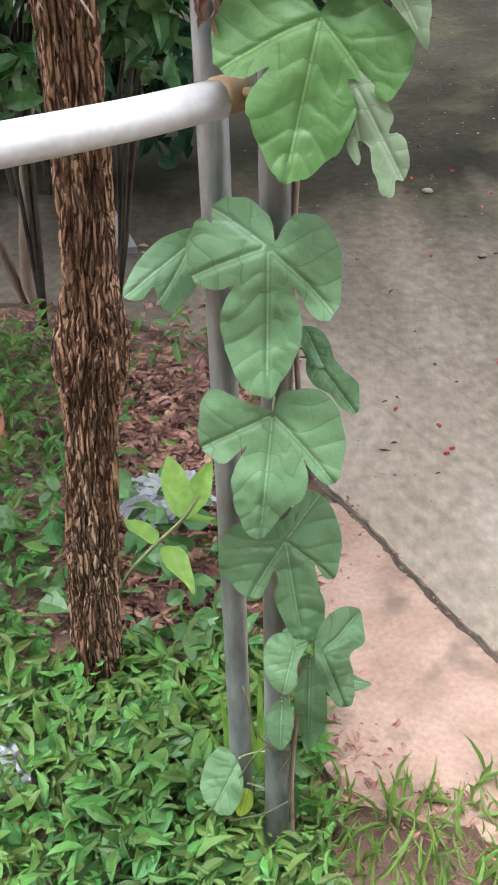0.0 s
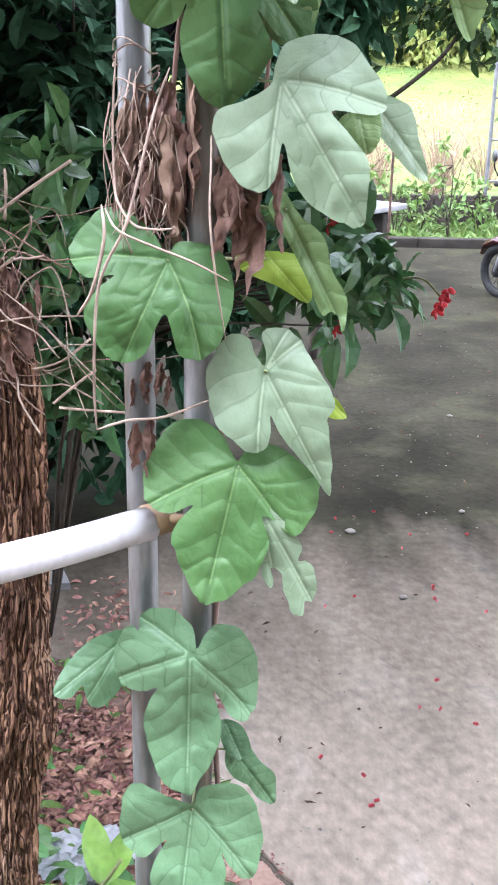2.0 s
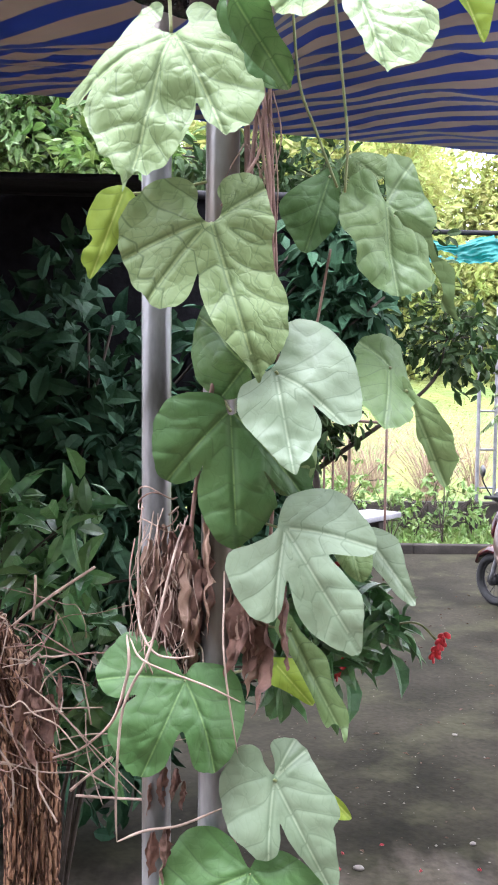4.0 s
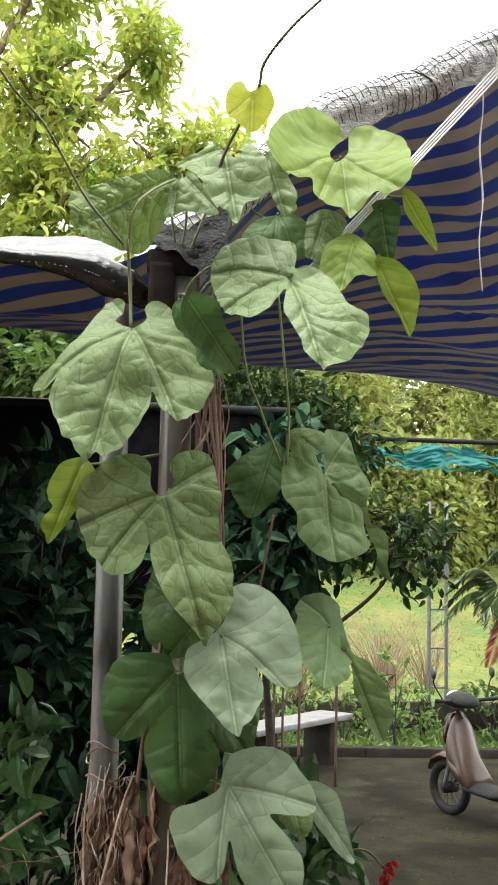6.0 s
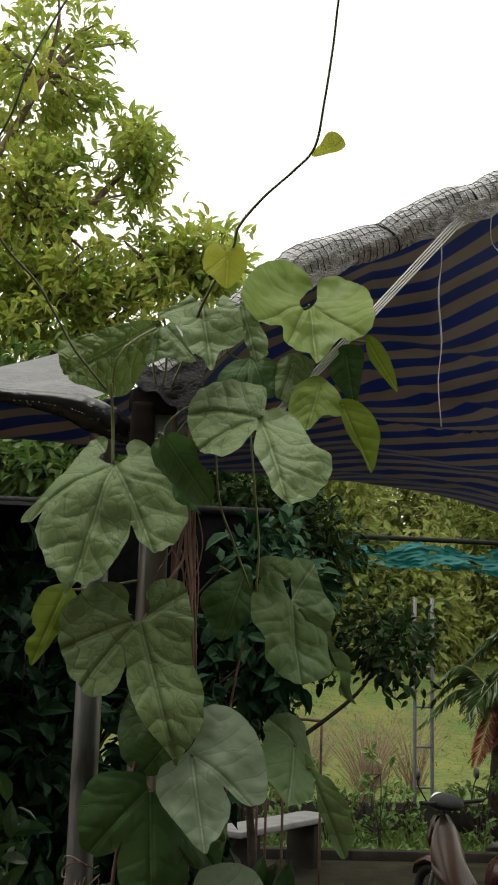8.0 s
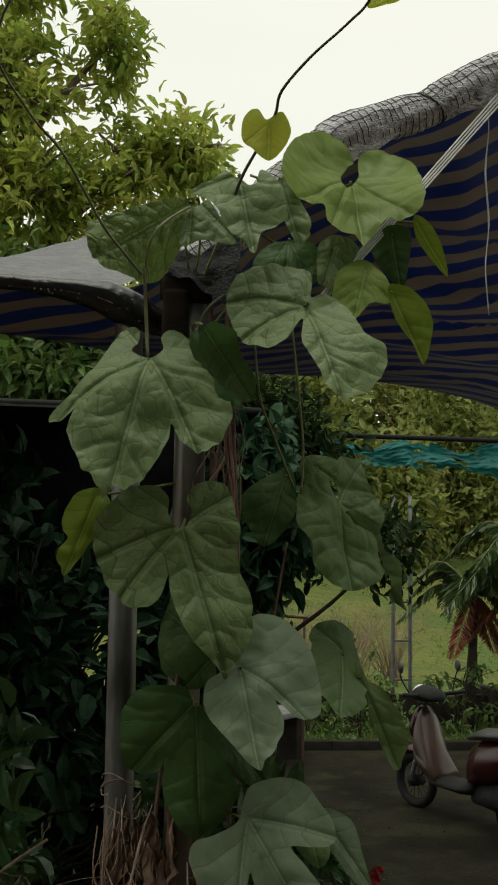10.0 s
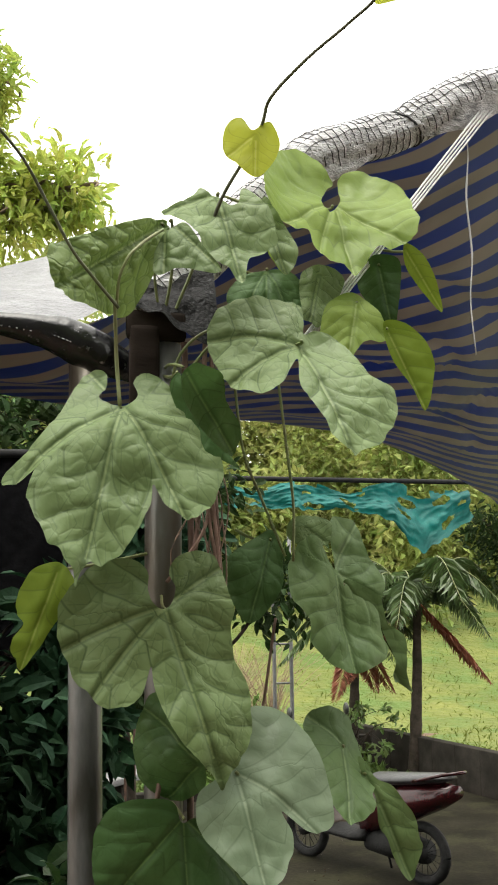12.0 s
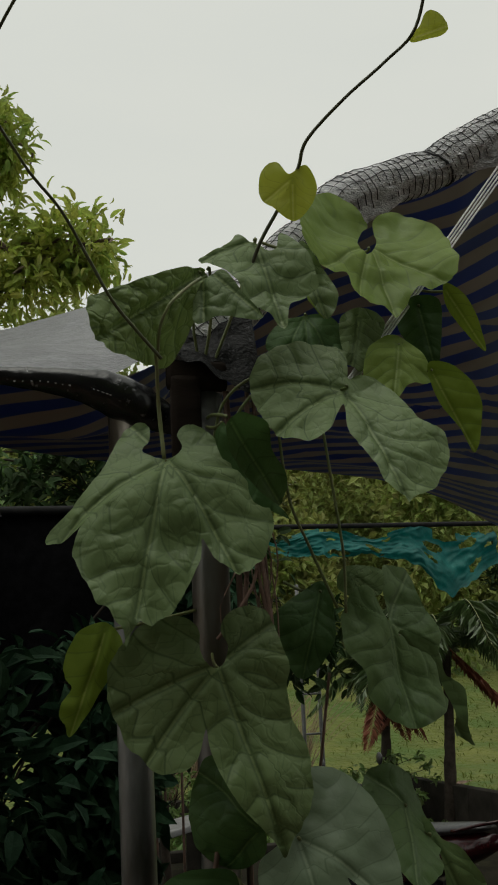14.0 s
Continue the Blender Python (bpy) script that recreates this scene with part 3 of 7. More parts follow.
def slab(name, corners, low, high, mat, parent=None, label=""):
    """A flat slab with the given outline."""
    bm = bmesh.new()
    bottom = [bm.verts.new((x, y, low)) for x, y in corners]
    top = [bm.verts.new((x, y, high)) for x, y in corners]
    bm.faces.new(top)
    bm.faces.new(bottom[::-1])
    for k in range(len(corners)):
        j = (k + 1) % len(corners)
        bm.faces.new((bottom[k], bottom[j], top[j], top[k]))
    bmesh.ops.recalc_face_normals(bm, faces=bm.faces)
    return part(name, bm, mat, parent, label, smooth=False)


def leaf_cloud(name, places, ways, sizes, mat, parent=None, broad=0.4, label="", fine=True, droop=0.25, seed=1):
    """Many folded leaves in one mesh: base points, directions and lengths."""
    rng = np.random.default_rng(seed)
    places, ways = np.asarray(places, float), np.asarray(ways, float)
    ways = ways + np.array([0, 0, -droop])
    ways /= np.linalg.norm(ways, axis=1, keepdims=True) + 1e-9
    rand = rng.normal(size=ways.shape) * 0.6 + np.array([0, -0.25, 0.7])
    side = np.cross(ways, rand)
    side /= np.linalg.norm(side, axis=1, keepdims=True) + 1e-9
    over = np.cross(side, ways)
    size = np.asarray(sizes, float)[:, None]
    if fine:
        shape = [(0, 0, 0), (0.17, -0.72, 0.06), (0.17, 0, 0.01), (0.17, 0.72, 0.06), (0.45, -1, 0.1), (0.47, 0, 0), (0.45, 1, 0.1), (0.76, -0.66, 0.0), (0.78, 0, -0.07), (0.76, 0.66, 0.0), (1, 0, -0.2)]
        faces = [(0, 1, 2), (0, 2, 3), (1, 4, 5, 2), (2, 5, 6, 3), (4, 7, 8, 5), (5, 8, 9, 6), (7, 10, 8), (8, 10, 9)]
    else:
        shape = [(0, 0, 0), (0.45, -1, 0.1), (0.45, 1, 0.1), (1, 0, -0.12)]
        faces = [(0, 1, 3), (0, 3, 2)]
    half = broad / 2
    verts = np.stack([places + size * (a * ways + half * b * side + c * over) for a, b, c in shape], 1).reshape(-1, 3)
    n = len(shape)
    all_faces = [tuple(k * n + v for v in f) for k in range(len(places)) for f in faces]
    return sheet(name, verts.tolist(), all_faces, mat, parent, label, smooth=False)


def clumps(rng, centre, radii, count, per, spread, hollow=0.3):
    """Leaf places and directions in tufts spread through an uneven rounded mass."""
    c, r = np.array(centre, float), np.array(radii, float)
    out_p, out_w = [], []
    for _ in range(count):
        d = rng.normal(size=3)
        d /= np.linalg.norm(d)
        k = (hollow + (1 - hollow) * rng.random() ** 0.6) * (0.78 + 0.3 * noise.noise(Vector(d * 2.3 + c)) + 0.12 * rng.normal())
        tuft = c + r * d * k
        for _ in range(per):
            w = d * 0.7 + rng.normal(size=3) * 0.7
            out_p.append(tuft + rng.normal(size=3) * spread)
            out_w.append(w)
    return np.array(out_p), np.array(out_w)


# ---- ground ----
ground_bm = bmesh.new()
bmesh.ops.create_grid(ground_bm, x_segments=8, y_segments=8, size=160.0, matrix=Matrix.Translation((0, 60, -0.03)))
tagged(part("ground", ground_bm, SOIL, None, "", False), "bare reddish brown soil under the garden", "ground", kind="structure")
near_bm = bmesh.new()
bmesh.ops.create_grid(near_bm, x_segments=90, y_segments=80, size=1.0, matrix=Matrix.Translation((-0.9, 1.45, 0)) @ Matrix.Diagonal((2.2, 1.95, 1, 1)))
for v in near_bm.verts:
    v.co.z = -0.012 + 0.022 * noise.noise(v.co * 3.1) + 0.01 * noise.noise(v.co * 14)
    if v.co.x > 0.06:
        v.co.z -= 0.05 * min(1, (v.co.x - 0.06) * 8)
tagged(part("soil_bed", near_bm, SOIL, None), "lumpy reddish soil strewn with dead leaves", "soil", kind="structure")
seam_ends = [Vector(v) for v in [(1.59, 0.25, 0), (0.46, 1.377, 0), (0.295, 1.687, 0), (0.161, 1.937, 0), (-0.025, 2.355, 0)]]
seam = [a.lerp(b, k / int((b - a).length / 0.014)) for a, b in zip(seam_ends, seam_ends[1:]) for k in range(int((b - a).length / 0.014))]
seam = [p + Vector((0.01 * noise.noise(p * 8) + 0.005 * noise.noise(p * 31) + 0.003 * noise.noise(p * 75), 0.01 * noise.noise(p * 7 + Vector((5, 0, 0))) + 0.005 * noise.noise(p * 27), 0)) for p in seam]
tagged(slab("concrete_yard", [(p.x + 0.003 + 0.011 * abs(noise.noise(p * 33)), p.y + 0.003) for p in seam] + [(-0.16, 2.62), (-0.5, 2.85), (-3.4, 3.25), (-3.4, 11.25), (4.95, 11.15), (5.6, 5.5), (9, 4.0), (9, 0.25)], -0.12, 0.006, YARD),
       "worn grey concrete yard with algae stains, far part painted darker for shade", "yard", kind="structure")
path_edge = smooth_line([(0.05, 1.9, 0), (0.055, 1.75, 0), (0.06, 1.6, 0), (0.07, 1.45, 0), (0.07, 1.3, 0), (0.1, 1.2, 0), (0.15, 1.12, 0), (0.22, 1.08, 0), (0.29, 1.05, 0), (0.36, 1.02, 0), (0.43, 0.93, 0), (0.5, 0.8, 0), (0.6, 0.6, 0), (1.2, 0.2, 0)], 9)
path_edge = [(p.x + 0.035 * noise.noise(p * 11) + 0.01 * noise.noise(p * 40), p.y + 0.035 * noise.noise(p * 12 + Vector((0, 0, 4))) + 0.01 * noise.noise(p * 37)) for p in path_edge]
tagged(slab("concrete_path", [(p.x - 0.002 - 0.009 * abs(noise.noise(p * 37)), p.y - 0.002) for p in seam[:-34]] + path_edge, -0.12, -0.002, PINK_CONCRETE),
       "pinkish weathered concrete strip beside the yard", "path", kind="structure")
tagged(part("joint", tube_into(bmesh.new(), [p + Vector((0, 0, -0.0055)) for p in seam], lambda f: 0.0075 + 0.004 * noise.noise(Vector((f * 60, 0, 0))), 6, 0.6), JOINT, None),
       "dark mossy crack between two concrete slabs", "crack", kind="structure")
def rise(y):
    """Height of the meadow, which climbs to a bank before the woods."""
    return 0.004 * (y - 13) + 0.17 * max(0.0, y - 17.0) ** 1.1


meadow_bm = bmesh.new()
bmesh.ops.create_grid(meadow_bm, x_segments=60, y_segments=60, size=40.0, matrix=Matrix.Translation((8, 53.5, -0.02)))
for v in meadow_bm.verts:
    v.co.z += 0.06 * noise.noise(v.co * 0.5) + rise(min(v.co.y, 29.0))
tagged(part("meadow", meadow_bm, MEADOW, None), "olive green grazed meadow with paler patches", "meadow", kind="structure")

side_bm = bmesh.new()
bmesh.ops.create_grid(side_bm, x_segments=30, y_segments=20, size=1.0, matrix=Matrix.Translation((15.2, 9.4, -0.012)) @ Matrix.Diagonal((9.6, 4.6, 1, 1)))
for v in side_bm.verts:
    v.co.z += 0.012 * noise.noise(v.co * 0.6)
    v.co.x -= max(0.0, 13.4 - v.co.y) * -0.11 * max(0.0, 1 - (v.co.x - 5.6) / 6)
tagged(part("meadow", side_bm, MEADOW, None), "grazed grass beyond the low wall", "meadow", kind="structure")
# unseen wall added behind the camera; it keeps low sky light off the vine
bm = bmesh.new()
box_into(bm, (0, -2.4, 3.0), (14, 0.2, 6.2), 0.0, 0.0)
tagged(part("wall_south", bm, DARK_STONE, None, "", False), "unseen plain dark wall added behind the camera to block low sky light", "wall", kind="structure")

# kerb, wall and bed behind the yard
kerb = thing("kerb", (5, 11.6, 0), "low dark concrete kerb along the yard", "kerb", kind="structure")
for k in range(5):
    bm = bmesh.new()
    box_into(bm, (0.9 + 0.99 * k, 11.34 - 0.04 * k, 0.04), (0.985, 0.14, 0.12), -0.04, 0.012)
    part("kerb_stone", bm, KERB_STONE, kerb)
low_wall = thing("low_wall", (6.6, 13.1, 0), "low grey block wall at the meadow's edge", "wall", kind="structure")
for k in range(8):
    bm = bmesh.new()
    box_into(bm, (1.2 + 0.5 * k, 13.2, 0.16), (0.49, 0.14, 0.4), 0.0, 0.012)
    part("block", bm, KERB_STONE, low_wall)
for k in range(10):
    bm = bmesh.new()
    box_into(bm, (4.86 + 0.055 * k, 13.35 - 0.49 * k, 0.2), (0.49, 0.14, 0.5), radians(-83.6), 0.012)
    part("block", bm, KERB_STONE, low_wall)

# ---- poles and pipe ----
post_left = tube("steel_post", [(-0.033, 1.05, -0.1), (-0.041, 1.05, 1.0), (-0.051, 1.05, 2.22)], 0.0165, STEEL, None, sides=20)
tagged(post_left, "round galvanised steel post, stained and dull", "post", "canopy posts")
post_right = tube("steel_post", [(0.018, 1.008, -0.1), (0.02, 1.008, 1.0), (0.022, 1.008, 2.2)], 0.018, STEEL, None, sides=20)
tagged(post_right, "galvanised steel post wrapped by the climbing vine", "post", "canopy posts")
pipe = thing("white_pipe", (-0.2, 0.85, 1.2), "white plastic water pipe fixed across the posts", "pipe")
tube("tube", [(-0.9, 0.215, 1.283), (-0.207, 0.85, 1.203), (-0.034, 1.012, 1.187)], 0.0185, PVC, pipe, sides=22)
tube("pipe_end", [(-0.036, 1.010, 1.19), (-0.016, 1.029, 1.188)], 0.0183, RUSTY_END, pipe, "brown dirty open pipe end", sides=22, steps=2)
tube("stub", [(-0.018, 1.02, 1.19), (0.006, 1.0, 1.198), (0.016, 0.985, 1.207)], 0.005, RUSTY_END, pipe, sides=8)
pipe.children[0].name = "tube"
beam = thing("crossbeam", (0.0, 1.02, 2.2), "dark brown wooden board between the post tops", "beam")
for at, size in (((0.0, 0.988, 2.17), (0.03, 0.012, 0.09)), ((0.012, 0.99, 2.215), (0.06, 0.01, 0.03))):
    bm = bmesh.new()
    box_into(bm, at, size, 0.03, 0.006)
    part("board", bm, BROWN_BOARD, beam)

# ---- canopy ----
# the far right end is an unseen extension, added to shade the yard
FRONT = [(-1.8, 0.98, 2.16), (-0.6, 1.0, 2.2), (-0.2, 1.02, 2.216), (-0.05, 1.03, 2.225), (0.08, 1.06, 2.32), (0.2, 1.1, 2.45), (0.33, 1.12, 2.515), (0.47, 1.125, 2.592), (0.8, 1.16, 2.72), (1.8, 1.0, 2.85), (6.5, 0.0, 3.0)]
BACK = [(-1.8, 2.5, 2.46), (-0.6, 2.6, 2.5), (-0.27, 2.65, 2.5), (-0.05, 2.75, 2.49), (0.2, 2.85, 2.48), (0.45, 2.95, 2.485), (0.76, 3.08, 2.5), (1.27, 3.42, 2.49), (2.4, 4.95, 2.5), (3.7, 6.8, 2.52), (6.5, 9.0, 2.6)]


def along(points, f):
    line = smooth_line(points, 8)
    k = f * (len(line) - 1)
    a = min(int(k), len(line) - 2)
    return line[a].lerp(line[a + 1], k - a)


canopy = thing("canopy", (0.4, 2.0, 2.4), "sagging blue and tan striped tarpaulin canopy with a netted rolled edge", "canopy")
NU, NV = 150, 70
front_line, back_line = [along(FRONT, k / NU) for k in range(NU + 1)], [along(BACK, k / NU) for k in range(NU + 1)]


def canopy_point(i, j, lift=0.0):
    a, b, v = front_line[i], back_line[i], j / NV
    ridge = a.z + max(0.0, min(2.40 + 0.5 * a.x, 2.56) - a.z) * min(1.0, max(0.0, (a.x - 0.02) / 0.12))
    first, later = min(1.0, v / 0.17), max(0.0, (v - 0.17) / 0.83)
    up = a.z + (ridge - a.z) * (1 - (1 - first) ** 1.8)
    p = Vector((a.x + (b.x - a.x) * v, a.y + (b.y - a.y) * v, up + (b.z - ridge) * (1 - (1 - later) ** 1.5)))
    p.z -= 0.06 * math.sin(math.pi * v) * max(0.0, min(1.0, (p.x - 0.1) * 1.2)) * max(0.3, min(1.0, 2.4 - p.x))
    fold = noise.noise(Vector((p.x * 1.6 + v * 2.0, v * 9, 3.1)))
    crease = max(0.0, 1 - 2.6 * abs(noise.noise(Vector((p.x * 1.3 - v * 2.5, v * 7 + p.x, 7.7))))) ** 3
    p.z += 0.016 * crease * math.sin(math.pi * v) + 0.022 * fold * math.sin(math.pi * v) + 0.012 * math.sin(30 * v + 5 * p.x) * v * (1 - v) * 2 + lift
    return p


verts = [canopy_point(i, j) for i in range(NU + 1) for j in range(NV + 1)]
faces = [(i * (NV + 1) + j, (i + 1) * (NV + 1) + j, (i + 1) * (NV + 1) + j + 1, i * (NV + 1) + j + 1) for i in range(NU) for j in range(NV)]
tarp = sheet("tarp", verts, faces, TARP, canopy, "blue and tan striped woven plastic sheet")
uv = tarp.data.uv_layers.new(name="cloth")
depth = [0.0] * len(verts)
for i in range(NU + 1):
    for j in range(1, NV + 1):
        k = i * (NV + 1) + j
        depth[k] = depth[k - 1] + (verts[k] - verts[k - 1]).length
for i in range(NU + 1):
    total = depth[i * (NV + 1) + NV]
    for j in range(NV + 1):
        depth[i * (NV + 1) + j] *= min(1.0, 1.9 / total)
for loop in tarp.data.loops:
    uv.data[loop.index].uv = (verts[loop.vertex_index].x, depth[loop.vertex_index] + 0.9 * min(verts[loop.vertex_index].x, 1.0) + 0.35 * max(0.0, verts[loop.vertex_index].x - 1.0) + 2.0)
# the silver shade net rises over the tarpaulin from the black edge to a high rear line
last = sum(p.x < 0.24 for p in front_line)
verts, faces = [], []
for i in range(last):
    a = front_line[i] + Vector((0, 0.012, 0.012))
    rear = a.x * 1.55 + 0.42
    b = Vector((rear, 3.0, 2.99 + 0.33 * (rear - 0.13)))
    for j in range(41):
        v = j / 40
        p = a.lerp(b, v)
        p.z += 0.018 * math.sin(math.pi * min(1, v * 5)) - 0.03 * math.sin(math.pi * v) + 0.012 * noise.noise(Vector((p.x * 7, v * 9, 2))) * math.sin(math.pi * v) + 0.006 * noise.noise(Vector((p.x * 22, v * 30, 5)))
        verts.append(p)
faces = [(i * 41 + j, (i + 1) * 41 + j, (i + 1) * 41 + j + 1, i * 41 + j + 1) for i in range(last - 1) for j in range(40)]
sheet("shade_net", verts, faces, GREY_NET, canopy, "silvery grey shade net")
right_roll = [along(FRONT, f / 180) + Vector((0, -0.002, -0.003)) for f in range(62, 181)]
TIES = (0.165, 0.335, 0.475, 0.7, 1.0, 1.4)


def roll_radius(p, a):
    """Lumpy bundle of net, drawn in where cords tie it."""
    r = 0.0255 + 0.0035 * noise.noise(Vector((p.x * 16, 0, 0)))
    for tie in TIES:
        r -= 0.0055 * math.exp(-((p.x - tie) / 0.02) ** 2) * (0.7 + 0.5 * math.sin(a + tie * 40))
    fold = abs(noise.noise(Vector((p.x * 9, math.cos(a) * 1.3, math.sin(a) * 1.3 + 4))))
    return r * (1.06 - 0.5 * max(0.0, 0.2 - fold)) + 0.0012 * noise.noise(Vector((p.x * 120, math.cos(a) * 4, math.sin(a) * 4)))


def roll_frame(line, k):
    way = (line[min(k + 1, len(line) - 1)] - line[max(k - 1, 0)]).normalized()
    side = way.cross(Vector((0, 0, 1))).normalized()
    return way, side, side.cross(way)


roll_bm, net_bm = bmesh.new(), bmesh.new()
fine_roll = [p for a, b in zip(right_roll, right_roll[1:]) for p in ([a.lerp(b, k / 6) for k in range(6)] if a.x < 1.1 else [a])]
around, rings = 36, []
for k, p in enumerate(fine_roll):
    way, side, over = roll_frame(fine_roll, k)
    rings.append([roll_bm.verts.new(p + roll_radius(p, a) * (math.cos(a) * side + math.sin(a) * over)) for a in [2 * math.pi * s / around for s in range(around)]])
for a, b in zip(rings, rings[1:]):
    for s in range(around):
        roll_bm.faces.new((a[s], a[(s + 1) % around], b[(s + 1) % around], b[s]))
roll_bm.faces.new(rings[0][::-1])
roll_bm.faces.new(rings[-1])
part("rolled_edge", roll_bm, SILVER_NET, canopy, "silvery grey rolled net edge")
run = 0.0
for k in range(len(right_roll) - 1):
    a0, a1 = right_roll[k], right_roll[k + 1]
    q, side, over = roll_frame(right_roll, k)
    while run < (a1 - a0).length and a0.x < 1.5:
        p = a0 + q * run
        lean = 0.004 * noise.noise(p * 13)
        ring = [p + (roll_radius(p, a) + 0.0004) * (math.cos(a) * side + math.sin(a) * over) + q * (0.003 * math.sin(a + p.x * 9) + lean * math.sin(a * 0.5) + 0.002 * noise.noise(p * 90 + Vector((a * 2, 0, 0)))) for a in [2 * math.pi * s / 20 for s in range(21)]]
        tube_into(net_bm, ring, 0.0006, 4, capped=False)
        run += 0.0105 + 0.003 * noise.noise(p * 31)
    run = max(0.0, run - (a1 - a0).length)
for a in (0.3, 0.75, 1.2, 1.65, 2.1, 2.5, 2.9, 3.3, 3.7):
    line = []
    for k, p in enumerate(right_roll[:-1]):
        if p.x > 1.5:
            break
        q, side, over = roll_frame(right_roll, k)
        b = a + 0.07 * math.sin(k * 0.9 + a)
        line.append(p + (roll_radius(p, b) + 0.0004) * (math.cos(b) * side + math.sin(b) * over))
    tube_into(net_bm, line, 0.00045, 4)
for tie in TIES[:4]:
    k = min(range(len(right_roll)), key=lambda i: abs(right_roll[i].x - tie))
    q, side, over = roll_frame(right_roll, k)
    p = right_roll[k]
    tube_into(net_bm, [p + (roll_radius(p, a) + 0.0008) * (math.cos(a) * side + math.sin(a) * over) + q * 0.01 * math.sin(a + tie * 9) for a in [2 * math.pi * s / 24 for s in range(25)]], 0.0016, 5, capped=False)
part("netting", net_bm, BLACK_CORD, canopy, "thin black net cords round the rolled edge")
# loose fold of the same net hanging under the roll
flap_bm, rows = bmesh.new(), []
flap_line = [p for p in fine_roll if 0.13 < p.x < 0.52]
for k, p in enumerate(flap_line):
    f = k / (len(flap_line) - 1)
    drop = 0.034 * max(0.15, abs(math.sin(math.pi * (1.6 * f + 0.1)))) + 0.006 * noise.noise(p * 40)
    rows.append([flap_bm.verts.new(p + Vector((0, -0.024 + 0.012 * v + 0.005 * noise.noise(Vector((p.x * 60, v * 3, 0))), -0.012 - drop * v))) for v in (0, 0.2, 0.4, 0.6, 0.8, 1)])
for a, b in zip(rows, rows[1:]):
    for j in range(5):
        flap_bm.faces.new((a[j], a[j + 1], b[j + 1], b[j]))
part("net_flap", flap_bm, SILVER_NET, canopy, "loose fold of silver net")
left_roll = smooth_line([(-1.8, 0.975, 2.165), (-0.6, 0.995, 2.2), (-0.3, 1.0, 2.212), (-0.22, 1.0, 2.216), (-0.16, 0.998, 2.213), (-0.11, 0.998, 2.208), (-0.08, 1.0, 2.203), (-0.055, 1.004, 2.195), (-0.03, 1.012, 2.186), (-0.005, 1.025, 2.178)], 14)
part("black_edge", tube_into(bmesh.new(), [p + Vector((0, 0, 0.003 * noise.noise(p * 9))) for p in left_roll], lambda f: 0.008 + 0.0135 * math.exp(-((f - 0.76) / 0.22) ** 2) + 0.0015 * noise.noise(Vector((f * 22, 1, 0))), 24, 0.08), BLACK_PLASTIC, canopy, "shiny wet black plastic rolled edge")
stitch_bm = bmesh.new()
for k in range(30, len(left_roll) - 26, 2):
    p = left_roll[k]
    f = k / (len(left_roll) - 1)
    r = 0.0082 + 0.0135 * math.exp(-((f - 0.76) / 0.22) ** 2)
    way = (left_roll[k + 1] - p).normalized()
    if noise.noise(p * 45) < 0.02:
        continue
    q = p + Vector((0, -0.95 * r, -0.36 * r + 0.004 * noise.noise(p * 30)))
    tube_into(stitch_bm, [q, q + way * (0.001 + 0.0025 * abs(noise.noise(p * 70)))], 0.00045, 4)
tagged(part("stitching", stitch_bm, WHITE_STRAP, canopy, "row of white stitches"), kind="stuff")
corner_bm = bmesh.new()
bmesh.ops.create_grid(corner_bm, x_segments=24, y_segments=24, size=0.5)
for v in corner_bm.verts:
    a, b = v.co.x + 0.5, v.co.y + 0.5
    v.co = Vector((-0.012 + 0.088 * a - 0.02 * b * (1 - a), 0.978 + 0.05 * b, 2.262 - 0.075 * (1 - b) * (0.35 + 0.65 * a) + 0.05 * b * a)) + 0.007 * Vector((0, noise.noise(Vector((a * 4, b * 4, 0))), noise.noise(Vector((a * 5, b * 5, 4)))))
part("net_corner", corner_bm, WET_MESH, canopy, "wet black net bunched over the post top")

strap = thing("plastic_strap", (0.3, 1.08, 2.38), "white plastic straps tying the canopy edge to the post", "strap")
for k in range(4):
    o = 0.0031 * (k - 1.5)
    tube("strand", [(0.162 + o * 0.6, 1.0, 2.203 - o * 0.5), (0.315 + o * 0.8, 1.06, 2.387 - o * 0.6), (0.466 + o, 1.115, 2.57 - o * 0.8)], 0.0013, WHITE_STRAP, strap, sides=6)
thread = thing("hanging_thread", (0.43, 1.12, 2.4), "thin white plastic thread dangling from the canopy", "thread")
tube("thread_line", [(0.418, 1.115, 2.54), (0.421, 1.115, 2.49), (0.416, 1.115, 2.43), (0.42, 1.115, 2.36), (0.415, 1.115, 2.30), (0.419, 1.115, 2.235)], lambda f: 0.0014 if 0.3 < f < 0.62 else 0.0009, WHITE_STRAP, thread, sides=5)

tube("thread_line", [(0.499, 1.118, 2.580), (0.497, 1.118, 2.523), (0.514, 1.118, 2.492), (0.508, 1.118, 2.420), (0.525, 1.118, 2.382), (0.521, 1.118, 2.307)], 0.0009, WHITE_STRAP, thread, sides=5)

# ---- climbing vine ----
vine = thing("climbing_vine", (0.02, 1.0, 0.0), "climbing vine with large lobed green leaves on a steel post", "vine")


RELIEF = {"m": 0.8, "p": 0.95, "w": 0.55, "q": 1.3, "k": 2.8, "d": 0.9, "y": 0.5, "y2": 0.9, "y3": 0.2}


